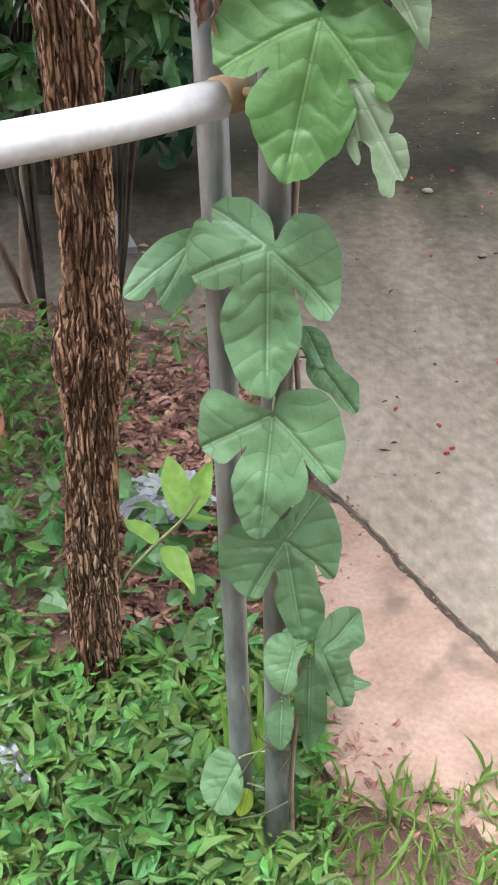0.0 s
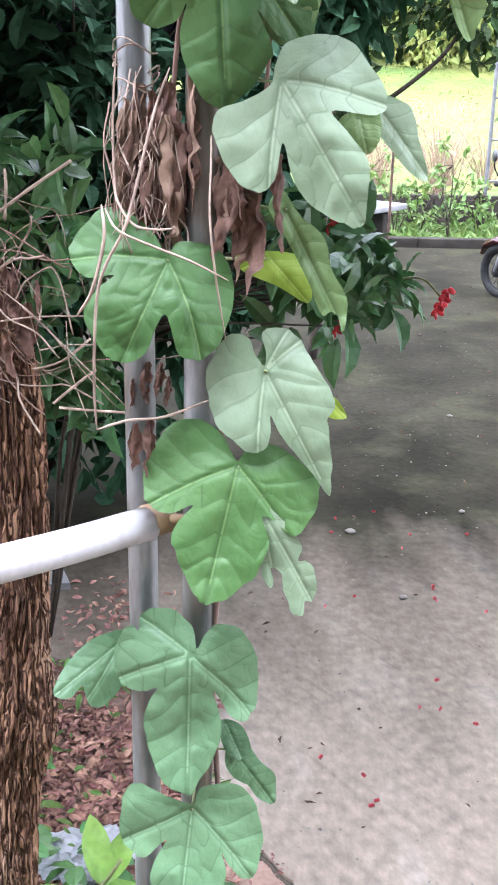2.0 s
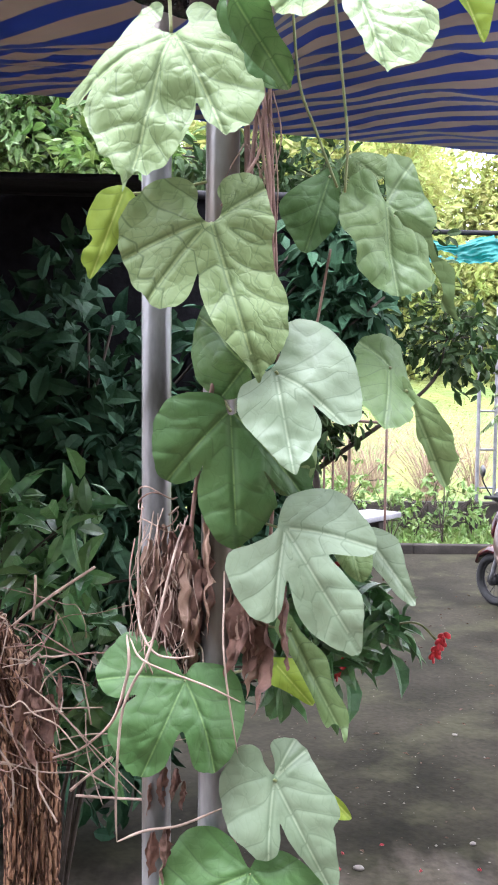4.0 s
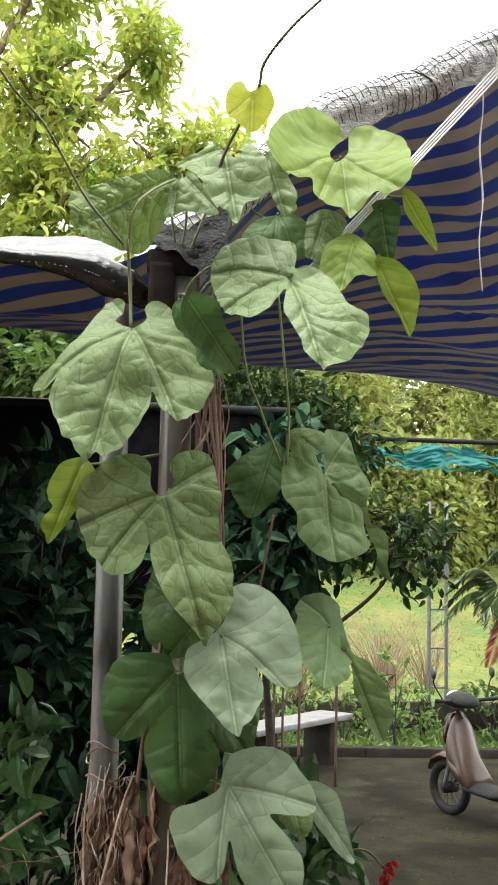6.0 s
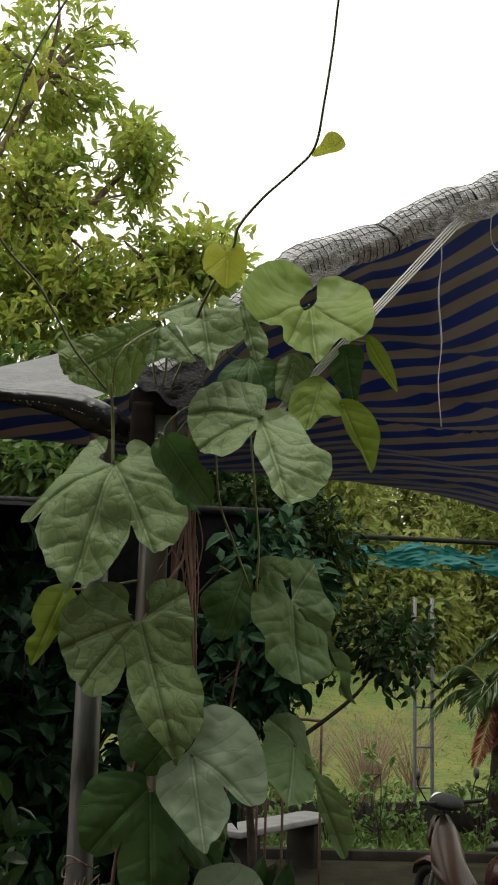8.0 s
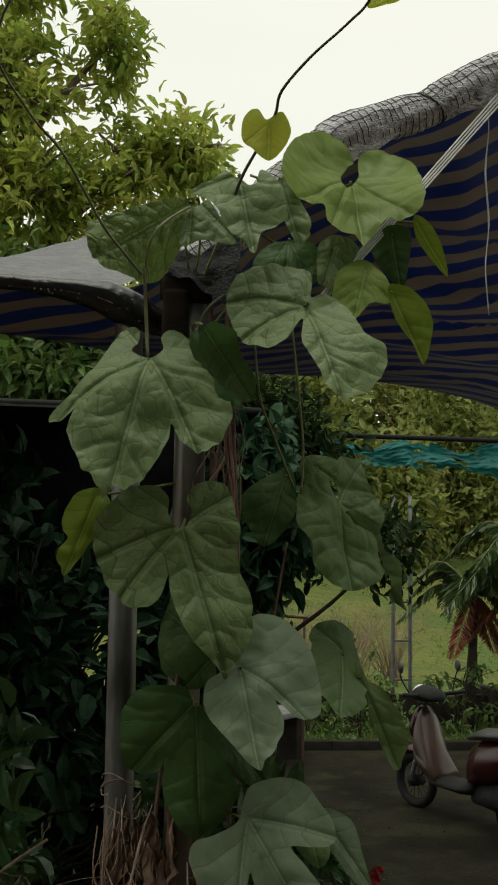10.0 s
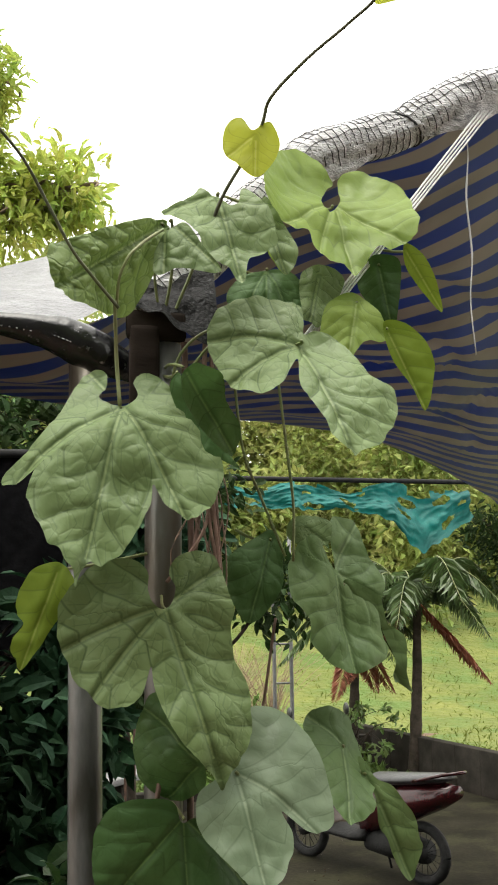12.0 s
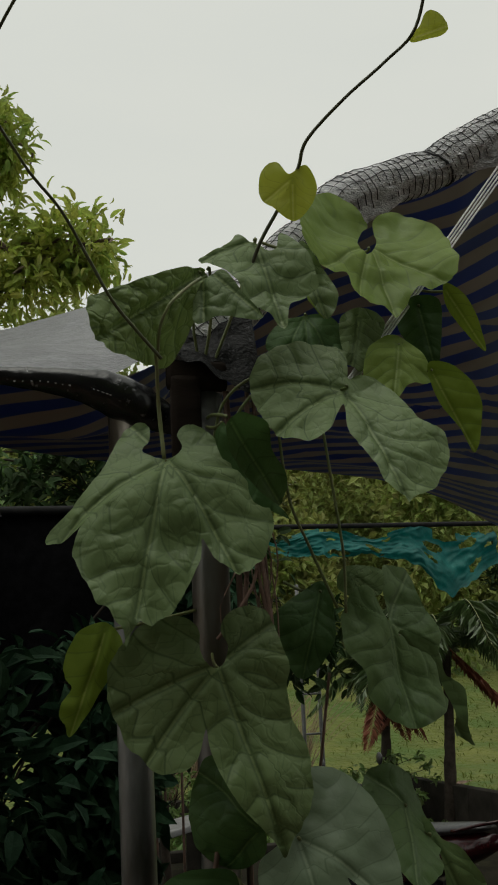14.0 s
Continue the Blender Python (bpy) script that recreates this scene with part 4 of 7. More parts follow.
def leaf_height(a, b, cup, seed):
    """The broad form of a blade over its plane, in parts of its length: arched, wavy, with a lifted rim."""
    rr = math.hypot(a, b)
    h = -cup * b * b - 0.09 * a * abs(a) + 0.1 * noise.noise(Vector((a * 1.9, b * 1.9, 0)) + seed)
    return h + 0.022 * noise.noise(Vector((a * 4, b * 4, 5)) + seed) + 0.02 * noise.noise(Vector((a * 8, b * 8, 2)) + seed) * rr


def vine_leaf(tone, base, tip, side, lobes, cup=0.3):
    """A lobed blade. base: where the stalk joins; tip: from there to the point; side: the direction of positive bearings; lobes: bearing and reach of each lobe and notch."""
    base, u = Vector(base), Vector(tip)
    size = u.length
    u, w = u / size, Vector(side).normalized()
    up = w.cross(u).normalized()
    ctrl = [Vector((r * math.cos(radians(a)), r * math.sin(radians(a)), 0)) for a, r in lobes]
    count = len(ctrl)
    rim, peaks = [], []
    for k in range(count):
        p0, p1, p2, p3 = (ctrl[(k + j) % count] for j in (-1, 0, 1, 2))
        r0, r1, r2 = lobes[k - 1][1], lobes[k][1], lobes[(k + 1) % count][1]
        bearing = radians(lobes[k][0])
        if (r1 >= r0 and r1 >= r2 and r1 > (0.36 if abs(bearing) < 1.6 else 0.2) and all(abs(bearing - q) > 0.3 for q in peaks)) or lobes[k][0] == 0:
            peaks = [q for q in peaks if abs(bearing - q) > 0.3] + [bearing]
        for j in range(8):
            t = j / 8
            c = 0.5 * (2 * p1 + (p2 - p0) * t + (2 * p0 - 5 * p1 + 4 * p2 - p3) * t * t + (3 * p1 - p0 - 3 * p2 + p3) * t ** 3)
            rim.append(c * (1 + 0.03 * noise.noise(Vector((len(rim) * 0.2, size * 90, 0))) + 0.008 * noise.noise(Vector((len(rim) * 0.5, size * 70, 3)))))
    seed = Vector((base.x * 31, base.z * 17, 0))
    turns, bend, gap = np.array(peaks or [0.0]), 0.2, 0.2 + 0.03 * noise.noise(seed * 3)
    relief = RELIEF[tone]

    def by_vein(x, y):
        """Distance off the nearest main vein, and the count of side veins along it."""
        r, a = np.hypot(x, y), np.arctan2(y, x)
        a = a + bend * r * np.sin(a)
        d = np.min(np.abs(np.arctan2(np.sin(a[:, None] - turns), np.cos(a[:, None] - turns))), axis=1)
        d = np.minimum(d, math.pi / 2)
        off, run = r * np.sin(d), r * np.cos(d)
        drift = np.array([noise.noise(Vector((i * 2.6, j * 2.6, 9)) + seed) for i, j in zip(x, y)]) if len(x) else 0
        stagger = 0.3 * np.sign(np.sin(a * 1.5 + seed.x)) * np.minimum(1, off / 0.05)
        return off, (run - 0.85 * off + 0.8 * off * off + 0.13 * drift) / gap + stagger

    rx, ry = np.array([c.x for c in rim]), np.array([c.y for c in rim])
    qx, qy = np.roll(rx, -1), np.roll(ry, -1)

    def inside(x, y):
        cross = (ry > y[:, None]) != (qy > y[:, None])
        at = (qx - rx) * (y[:, None] - ry) / np.where(qy == ry, 1e-9, qy - ry) + rx
        return np.sum(cross & (x[:, None] < at), axis=1) % 2 == 1

    def from_rim(x, y):
        return np.sqrt(np.min((x[:, None] - rx) ** 2 + (y[:, None] - ry) ** 2, axis=1))

    step = max(0.017, 0.0024 / size)
    flat = [Vector((c.x, c.y)) for c in rim]
    edges = [(k, (k + 1) % len(rim)) for k in range(len(rim))]
    for peak in peaks:
        r = np.arange(2, 50) * step
        a = np.full(len(r), peak)
        for _ in range(6):
            a = peak - bend * r * np.sin(a)
        x, y = r * np.cos(a), r * np.sin(a)
        good = inside(x, y) & (from_rim(x, y) > 0.4 * step)
        last = None
        for i, j, ok in zip(x, y, good):
            if not ok:
                last = None
                continue
            flat.append(Vector((i, j)))
            if last is not None:
                edges.append((last, len(flat) - 1))
            last = len(flat) - 1
    gi, gj = np.meshgrid(np.arange(int((rx.max() - rx.min()) / step) + 1), np.arange(int((ry.max() - ry.min()) / step) + 2), indexing="ij")
    x, y = (rx.min() + gi * step).ravel(), (ry.min() + (gj - 0.5 * (gi % 2)) * step).ravel()
    keep = inside(x, y) & (from_rim(x, y) > 0.6 * step)
    x, y = x[keep], y[keep]
    keep = by_vein(x, y)[0] > 0.45 * step
    flat += [Vector(p) for p in zip(x[keep], y[keep])]
    flat, _, tris, _, _, _ = geometry.delaunay_2d_cdt(flat, edges, [], 1, 1e-5)
    x, y = np.array([p.x for p in flat]), np.array([p.y for p in flat])
    off, row = by_vein(x, y)
    near = 2 * np.abs(row - np.floor(row) - 0.5)
    between = 1 - (1 - near) ** 3.5
    out = off / (0.5 * gap)
    rung = out + 7.3 * np.sin(12.9 * np.floor(row + 0.5)) + 0.5 * near
    net = 1 - (1 - 2 * np.abs(rung - np.floor(rung) - 0.5)) ** 4
    swell = 0.0052 * (1 - np.exp(-(off / 0.03) ** 2)) + (0.0072 * between + 0.0028 * net * between) * np.minimum(1, off / 0.035)
    crumple = np.array([noise.noise(Vector((i * 8, j * 8, 4)) + seed) for i, j in zip(x, y)])
    swell = relief * (swell + 0.009 * crumple)
    lift = np.array([leaf_height(i, j, cup, seed) for i, j in zip(x, y)]) + swell - 0.012 * relief
    verts = [size * (i * u + j * w + h * up) for i, j, h in zip(x, y, lift)]
    me = bpy.data.meshes.new("leaf")
    me.from_pydata([tuple(v) for v in verts], [], [tuple(reversed(f)) for f in tris])
    me.materials.append(LEAF[tone])
    me.polygons.foreach_set("use_smooth", [True] * len(me.polygons))
    for key, values in (("vein_off", off * size), ("vein_row", row), ("vein_out", out)):
        me.attributes.new(key, "FLOAT", "POINT").data.foreach_set("value", [float(v) for v in values])
    blade = new("leaf", me)
    blade.location = base
    hang(blade, vine)
    tagged(blade, {"y": "bright lime green backlit leaf", "y2": "light green lobed leaf", "y3": "young yellow-green leaf", "d": "deep green lobed leaf"}.get(tone, ""))
    if size > 0.05 and tone != "y3":
        root = base + Vector((-0.03, 0.03, 0.012)) if base.x > 0.11 else Vector((0.02 + 0.15 * (base.x - 0.02), 1.0, min(base.z + 0.015, 2.22)))
        mid = base.lerp(root, 0.45) - up * 0.012
        tube("stalk", [base + up * -0.001, base - up * 0.006, mid, root], 0.0016, STEM, blade, sides=6, steps=4)
    return blade


vine_leaf("m", (-0.035, 1.000, 0.244), (-0.039, -0.030, -0.089), (-0.901, 0.326, 0.285), ((48, 0.57), (25, 0.82), (3, 0.98), (-10, 0.97), (-22, 0.66), (-33, 0.22), (104, 0.25), (73, 0.41)))
vine_leaf("y", (-0.024, 1.030, 0.147), (-0.014, -0.030, -0.039), (-0.960, 0.214, 0.180), ((-39, 0.18), (-24, 0.67), (0, 1.00), (21, 0.73), (48, 0.39)))
vine_leaf("m", (0.063, 1.000, 0.450), (-0.002, -0.020, -0.183), (-0.998, 0.067, 0.004), ((27, 0.21), (12, 0.53), (5, 0.80), (0, 1.00), (-8, 0.80), (-15, 0.52), (-25, 0.26), (-60, 0.05), (86, 0.04)))
vine_leaf("m", (0.025, 0.980, 0.385), (-0.004, -0.030, -0.068), (-0.998, 0.062, 0.031), ((45, 0.41), (20, 0.72), (0, 1.00), (-15, 0.73), (-40, 0.34), (-125, 0.10), (86, 0.10)))
vine_leaf("m", (0.039, 0.950, 0.518), (-0.013, -0.020, -0.066), (-0.974, 0.181, 0.137), ((65, 0.58), (30, 0.79), (2, 1.00), (-14, 0.74), (-19, 0.40), (-34, 0.24), (-127, 0.28), (174, 0.20), (152, 0.34), (105, 0.45)))
vine_leaf("m", (0.073, 0.960, 0.507), (0.038, 0.000, -0.120), (-0.927, -0.233, -0.294), ((-161, 0.36), (-141, 0.51), (-112, 0.55), (-69, 0.48), (-47, 0.35), (-20, 0.65), (-8, 0.92), (0, 1.00), (7, 0.79), (15, 0.39), (65, 0.09), (-173, 0.24)))
vine_leaf("m", (0.058, 0.990, 0.517), (-0.018, -0.020, -0.015), (-0.810, 0.436, 0.391), ((55, 1.05), (1, 1.00), (-45, 0.71), (-125, 0.72), (177, 0.70), (100, 0.82)))
vine_leaf("m", (0.117, 1.000, 0.406), (0.030, 0.000, -0.010), (-0.223, -0.708, -0.670), ((-98, 0.23), (-11, 0.65), (-1, 1.05), (27, 0.66), (91, 0.49)))
vine_leaf("m", (0.028, 0.970, 0.682), (0.023, -0.020, -0.160), (-0.987, -0.093, -0.130), ((84, 0.49), (60, 0.59), (36, 0.63), (26, 0.54), (24, 0.30), (15, 0.40), (16, 0.55), (5, 0.92), (0, 1.01), (-9, 0.98), (-16, 0.79), (-20, 0.58), (-33, 0.34), (-29, 0.51), (-36, 0.55), (-60, 0.46), (-107, 0.41), (-137, 0.43), (-155, 0.40), (-173, 0.20), (126, 0.24), (119, 0.40)))
vine_leaf("m", (0.062, 1.020, 0.897), (0.047, -0.020, -0.062), (-0.805, -0.291, -0.517), ((-113, 0.24), (-34, 0.40), (-22, 0.74), (-1, 1.01), (8, 0.81), (13, 0.55), (36, 0.38), (81, 0.18), (-159, 0.17)))
vine_leaf("m", (0.052, 1.030, 0.929), (0.019, -0.020, -0.037), (-0.911, -0.184, -0.368), ((156, 0.10), (-56, 0.42), (-19, 0.98), (0, 1.01), (19, 0.78), (43, 0.37)))
vine_leaf("m", (0.014, 0.960, 0.862), (-0.016, -0.040, -0.148), (-0.993, 0.073, 0.088), ((7, 0.94), (16, 0.75), (24, 0.60), (29, 0.48), (33, 0.29), (37, 0.49), (45, 0.56), (61, 0.58), (83, 0.52), (103, 0.49), (111, 0.43), (113, 0.32), (116, 0.20), (133, 0.08), (-165, 0.04), (-166, 0.16), (-142, 0.27), (-123, 0.39), (-100, 0.46), (-73, 0.56), (-51, 0.67), (-42, 0.66), (-39, 0.49), (-40, 0.39), (-34, 0.54), (-24, 0.66), (-14, 0.72), (-6, 0.87), (0, 1.00)))
vine_leaf("m", (-0.066, 1.030, 1.035), (-0.068, -0.050, -0.038), (-0.631, 0.321, 0.707), ((156, 0.15), (43, 0.37), (13, 0.79), (1, 1.01), (-8, 0.89), (-9, 0.69), (-23, 0.81), (-35, 0.78), (-50, 0.55), (-64, 0.28)))
vine_leaf("m", (0.011, 0.970, 1.056), (-0.003, -0.040, -0.158), (-1.000, 0.018, 0.014), ((11, 0.92), (21, 0.73), (32, 0.56), (37, 0.43), (41, 0.33), (47, 0.42), (59, 0.50), (71, 0.52), (92, 0.49), (107, 0.46), (113, 0.41), (111, 0.37), (126, 0.40), (138, 0.38), (157, 0.30), (175, 0.20), (-170, 0.14), (-132, 0.06), (-144, 0.17), (-138, 0.27), (-118, 0.36), (-93, 0.42), (-72, 0.48), (-48, 0.59), (-37, 0.59), (-32, 0.51), (-32, 0.36), (-30, 0.30), (-26, 0.44), (-22, 0.58), (-14, 0.74), (-5, 0.89), (0, 1.00)))
vine_leaf("w", (0.082, 0.950, 1.226), (0.040, -0.030, -0.102), (-0.935, -0.051, -0.352), ((-149, 0.07), (-54, 0.17), (-36, 0.34), (-27, 0.49), (-16, 0.55), (-21, 0.60), (-22, 0.68), (-17, 0.82), (-10, 0.92), (-5, 0.92), (-1, 1.01), (4, 0.96), (4, 0.84), (5, 0.73), (3, 0.58), (11, 0.51), (11, 0.66), (16, 0.66), (21, 0.53), (11, 0.36), (7, 0.22), (35, 0.07)))
vine_leaf("d", (0.057, 0.960, 1.271), (-0.032, -0.055, -0.126), (-0.974, 0.114, 0.197), ((4, 0.96), (16, 0.83), (25, 0.73), (31, 0.67), (34, 0.56), (36, 0.42), (42, 0.57), (51, 0.67), (60, 0.69), (75, 0.67), (92, 0.62), (112, 0.55), (128, 0.42), (141, 0.25), (143, 0.12), (169, 0.04), (-167, 0.12), (-149, 0.23), (-126, 0.34), (-101, 0.51), (-91, 0.60), (-75, 0.64), (-55, 0.65), (-50, 0.58), (-47, 0.46), (-39, 0.40), (-36, 0.58), (-29, 0.68), (-20, 0.81), (-9, 0.93), (0, 1.00)))
vine_leaf("y", (0.153, 1.030, 1.322), (0.019, -0.010, -0.017), (-0.687, -0.077, -0.723), ((-164, 0.24), (-31, 0.41), (1, 1.03), (37, 0.75), (80, 0.36)))
vine_leaf("w", (0.082, 0.970, 1.367), (0.062, -0.050, -0.111), (-0.878, -0.031, -0.477), ((-6, 0.87), (-18, 0.66), (-26, 0.57), (-37, 0.56), (-47, 0.48), (-65, 0.38), (-88, 0.33), (-107, 0.34), (-127, 0.34), (-146, 0.31), (-158, 0.26), (-150, 0.13), (-163, 0.04), (177, 0.15), (-178, 0.22), (-180, 0.27), (171, 0.33), (157, 0.37), (137, 0.39), (120, 0.43), (101, 0.45), (82, 0.49), (64, 0.54), (46, 0.57), (36, 0.60), (27, 0.56), (22, 0.45), (20, 0.32), (14, 0.46), (8, 0.61), (3, 0.78), (0, 1.00)))
vine_leaf("d", (-0.012, 0.968, 1.474), (-0.043, -0.038, -0.088), (-0.910, 0.095, 0.404), ((8, 1.02), (22, 0.95), (35, 0.87), (42, 0.70), (49, 0.50), (52, 0.69), (61, 0.84), (76, 0.89), (92, 0.83), (107, 0.74), (118, 0.52), (127, 0.28), (141, 0.06), (-171, 0.21), (-129, 0.47), (-104, 0.60), (-86, 0.69), (-66, 0.80), (-51, 0.90), (-40, 0.90), (-31, 0.82), (-26, 0.60), (-21, 0.49), (-14, 0.64), (-11, 0.86), (0, 1.00)))
vine_leaf("y", (0.092, 1.100, 1.457), (0.042, -0.020, -0.044), (-0.743, -0.105, -0.661), ((138, 0.52), (-76, 0.23), (-44, 0.61), (-16, 0.84), (0, 1.00), (20, 0.54), (65, 0.38), (115, 0.54)))
vine_leaf("p", (0.099, 1.010, 1.519), (0.063, -0.060, -0.107), (-0.868, -0.026, -0.496), ((133, 0.11), (-160, 0.15), (-40, 0.12), (-24, 0.36), (-9, 0.55), (-6, 0.79), (3, 0.95), (2, 0.82), (9, 0.77), (10, 0.55), (19, 0.27), (79, 0.10)))
vine_leaf("w", (0.189, 1.040, 1.614), (0.036, -0.070, -0.055), (-0.799, 0.060, -0.599), ((-139, 0.15), (-50, 0.34), (-14, 0.61), (0, 1.00), (7, 0.84), (13, 0.56), (30, 0.29), (81, 0.09)))
vine_leaf("p", (0.165, 1.000, 1.607), (0.008, -0.010, -0.033), (-0.958, 0.108, -0.265), ((94, 0.52), (-124, 0.23), (-76, 0.57), (-26, 0.88), (0, 1.01), (38, 0.65)))
vine_leaf("p", (0.048, 0.975, 1.724), (0.058, -0.005, -0.057), (-0.700, 0.013, -0.714), ((-71, 0.15), (-29, 0.51), (-48, 0.89), (-19, 0.96), (0, 1.00), (10, 0.87), (18, 0.63), (37, 0.29)))
vine_leaf("d", (0.031, 0.957, 1.755), (0.009, 0.008, -0.142), (-0.998, 0.028, -0.062), ((24, 0.03), (150, 0.12), (123, 0.27), (104, 0.45), (85, 0.55), (65, 0.64), (50, 0.70), (38, 0.67), (30, 0.55), (29, 0.45), (25, 0.64), (18, 0.79), (9, 0.95), (0, 1.02), (-10, 0.92), (-21, 0.79), (-25, 0.71), (-26, 0.50), (-30, 0.70), (-34, 0.80), (-43, 0.83), (-54, 0.74), (-65, 0.58), (-75, 0.30), (-79, 0.09)))
vine_leaf("w", (0.089, 0.955, 1.635), (0.070, -0.055, -0.114), (-0.849, 0.013, -0.528), ((6, 0.93), (16, 0.77), (23, 0.60), (29, 0.37), (34, 0.56), (42, 0.67), (55, 0.65), (72, 0.58), (92, 0.50), (100, 0.42), (98, 0.26), (106, 0.08), (-169, 0.11), (-141, 0.24), (-111, 0.37), (-94, 0.47), (-71, 0.55), (-53, 0.64), (-43, 0.63), (-36, 0.51), (-27, 0.37), (-21, 0.52), (-17, 0.72), (-10, 0.83), (0, 1.00)))
vine_leaf("d", (0.046, 0.955, 1.802), (-0.027, 0.030, -0.038), (-0.812, 0.009, 0.584), ((103, 1.29), (81, 1.21), (54, 1.18), (26, 1.14), (0, 1.00), (-20, 0.74), (-48, 0.39), (144, 0.21), (118, 0.67), (113, 1.14)))
vine_leaf("w", (0.075, 0.940, 1.796), (0.014, -0.055, -0.093), (-0.978, 0.079, -0.194), ((10, 0.84), (28, 0.65), (51, 0.52), (73, 0.36), (84, 0.18), (160, 0.07), (-159, 0.24), (-162, 0.48), (-145, 0.63), (-121, 0.70), (-92, 0.74), (-62, 0.82), (-47, 0.87), (-38, 0.72), (-36, 0.48), (-29, 0.67), (-16, 0.83), (-5, 0.93), (0, 1.00)))
vine_leaf("y", (-0.081, 0.985, 1.978), (-0.031, -0.020, -0.090), (-0.930, -0.116, 0.348), ((172, 0.06), (73, 0.21), (52, 0.32), (35, 0.46), (23, 0.55), (12, 0.60), (13, 0.79), (6, 0.91), (0, 0.98), (-7, 0.74), (-16, 0.52), (-33, 0.36), (-74, 0.19)))
vine_leaf("q", (0.009, 0.930, 1.941), (0.047, -0.030, -0.153), (-0.955, 0.021, -0.297), ((90, 0.02), (134, 0.08), (158, 0.14), (173, 0.21), (168, 0.30), (153, 0.39), (138, 0.46), (122, 0.52), (109, 0.57), (94, 0.59), (78, 0.59), (63, 0.60), (48, 0.60), (38, 0.55), (33, 0.46), (31, 0.32), (25, 0.45), (16, 0.62), (8, 0.78), (2, 0.92), (0, 1.01), (-4, 0.95), (-12, 0.88), (-20, 0.78), (-30, 0.62), (-38, 0.47), (-55, 0.39), (-73, 0.38), (-94, 0.37), (-112, 0.41), (-128, 0.40), (-145, 0.31), (-154, 0.21), (-133, 0.13), (-102, 0.04)))
vine_leaf("p", (0.207, 1.024, 1.804), (-0.013, -0.066, -0.066), (-0.941, -0.129, 0.313), ((-167, 0.39), (-147, 0.27), (-109, 0.25), (-72, 0.33), (-44, 0.49), (-29, 0.59), (-28, 0.67), (-21, 0.77), (-13, 0.82), (0, 0.92), (3, 0.93), (11, 0.81), (22, 0.72), (32, 0.66), (56, 0.53), (89, 0.40), (111, 0.46), (134, 0.50), (158, 0.46)))
vine_leaf("p", (0.221, 1.005, 1.778), (0.044, -0.014, -0.102), (-0.914, 0.065, -0.401), ((-170, 0.15), (-133, 0.09), (-43, 0.11), (-41, 0.26), (-30, 0.42), (-25, 0.59), (-17, 0.73), (-15, 0.82), (-5, 0.93), (0, 1.01), (3, 0.93), (5, 0.77), (6, 0.59), (10, 0.44), (3, 0.24), (0, 0.11), (163, 0.04)))
vine_leaf("d", (0.139, 1.040, 2.010), (-0.027, -0.020, -0.083), (-0.953, 0.075, 0.292), ((48, 0.63), (71, 0.23), (-154, 0.12), (-32, 0.50), (-12, 0.81), (0, 1.00), (18, 0.86), (34, 0.76)))
vine_leaf("p", (0.195, 1.002, 1.975), (0.012, -0.031, -0.100), (-0.971, -0.238, -0.038), ((178, 0.02), (-170, 0.15), (-175, 0.41), (-170, 0.55), (-160, 0.59), (-146, 0.62), (-138, 0.58), (-126, 0.5), (-108, 0.47), (-80, 0.55), (-62, 0.56), (-46, 0.56), (-33, 0.78), (-32, 0.89), (-20, 0.94), (0, 0.97), (10, 0.92), (21, 0.83), (32, 0.73), (41, 0.57), (69, 0.53), (88, 0.49), (105, 0.46), (129, 0.44), (143, 0.43), (157, 0.39), (163, 0.27), (160, 0.13)))
vine_leaf("p", (0.203, 0.999, 1.962), (0.073, 0.010, -0.116), (-0.843, -0.052, -0.536), ((-127, 0.04), (-62, 0.11), (-43, 0.27), (-33, 0.34), (-19, 0.45), (-20, 0.53), (-19, 0.64), (-8, 0.78), (-4, 0.89), (-4, 0.98), (0, 0.87), (2, 0.80), (-5, 0.67), (-8, 0.54), (-13, 0.41), (-6, 0.31), (-2, 0.18), (26, 0.03)))
vine_leaf("p", (0.164, 1.020, 2.023), (0.013, -0.010, -0.021), (-0.799, 0.171, -0.576), ((86, 0.63), (171, 0.38), (-90, 0.64), (-60, 1.20), (-22, 1.31), (0, 1.00), (16, 1.01)))
vine_leaf("q", (-0.030, 0.925, 2.121), (-0.046, -0.061, -0.159), (-0.946, 0.279, 0.167), ((-168, 0.01), (105, 0.08), (113, 0.15), (141, 0.19), (148, 0.27), (137, 0.33), (119, 0.32), (84, 0.30), (60, 0.39), (51, 0.54), (49, 0.68), (45, 0.71), (38, 0.61), (37, 0.49), (36, 0.59), (28, 0.70), (18, 0.77), (10, 0.84), (3, 0.90), (1, 0.98), (0, 0.88), (-6, 0.84), (-12, 0.78), (-18, 0.68), (-26, 0.57), (-31, 0.47), (-33, 0.59), (-38, 0.68), (-43, 0.71), (-53, 0.68), (-65, 0.63), (-74, 0.56), (-80, 0.47), (-87, 0.38), (-102, 0.30), (-127, 0.27), (-147, 0.26), (-168, 0.23), (-173, 0.17), (-146, 0.11), (-117, 0.05)))
vine_leaf("d", (0.026, 0.925, 2.159), (0.066, 0.060, -0.075), (-0.800, 0.158, -0.578), ((61, 0.12), (46, 0.26), (33, 0.39), (26, 0.57), (17, 0.75), (8, 0.90), (0, 1.00), (-4, 0.94), (-12, 0.75), (-20, 0.47), (-49, 0.30), (-69, 0.17), (-102, 0.07)), -1.7)
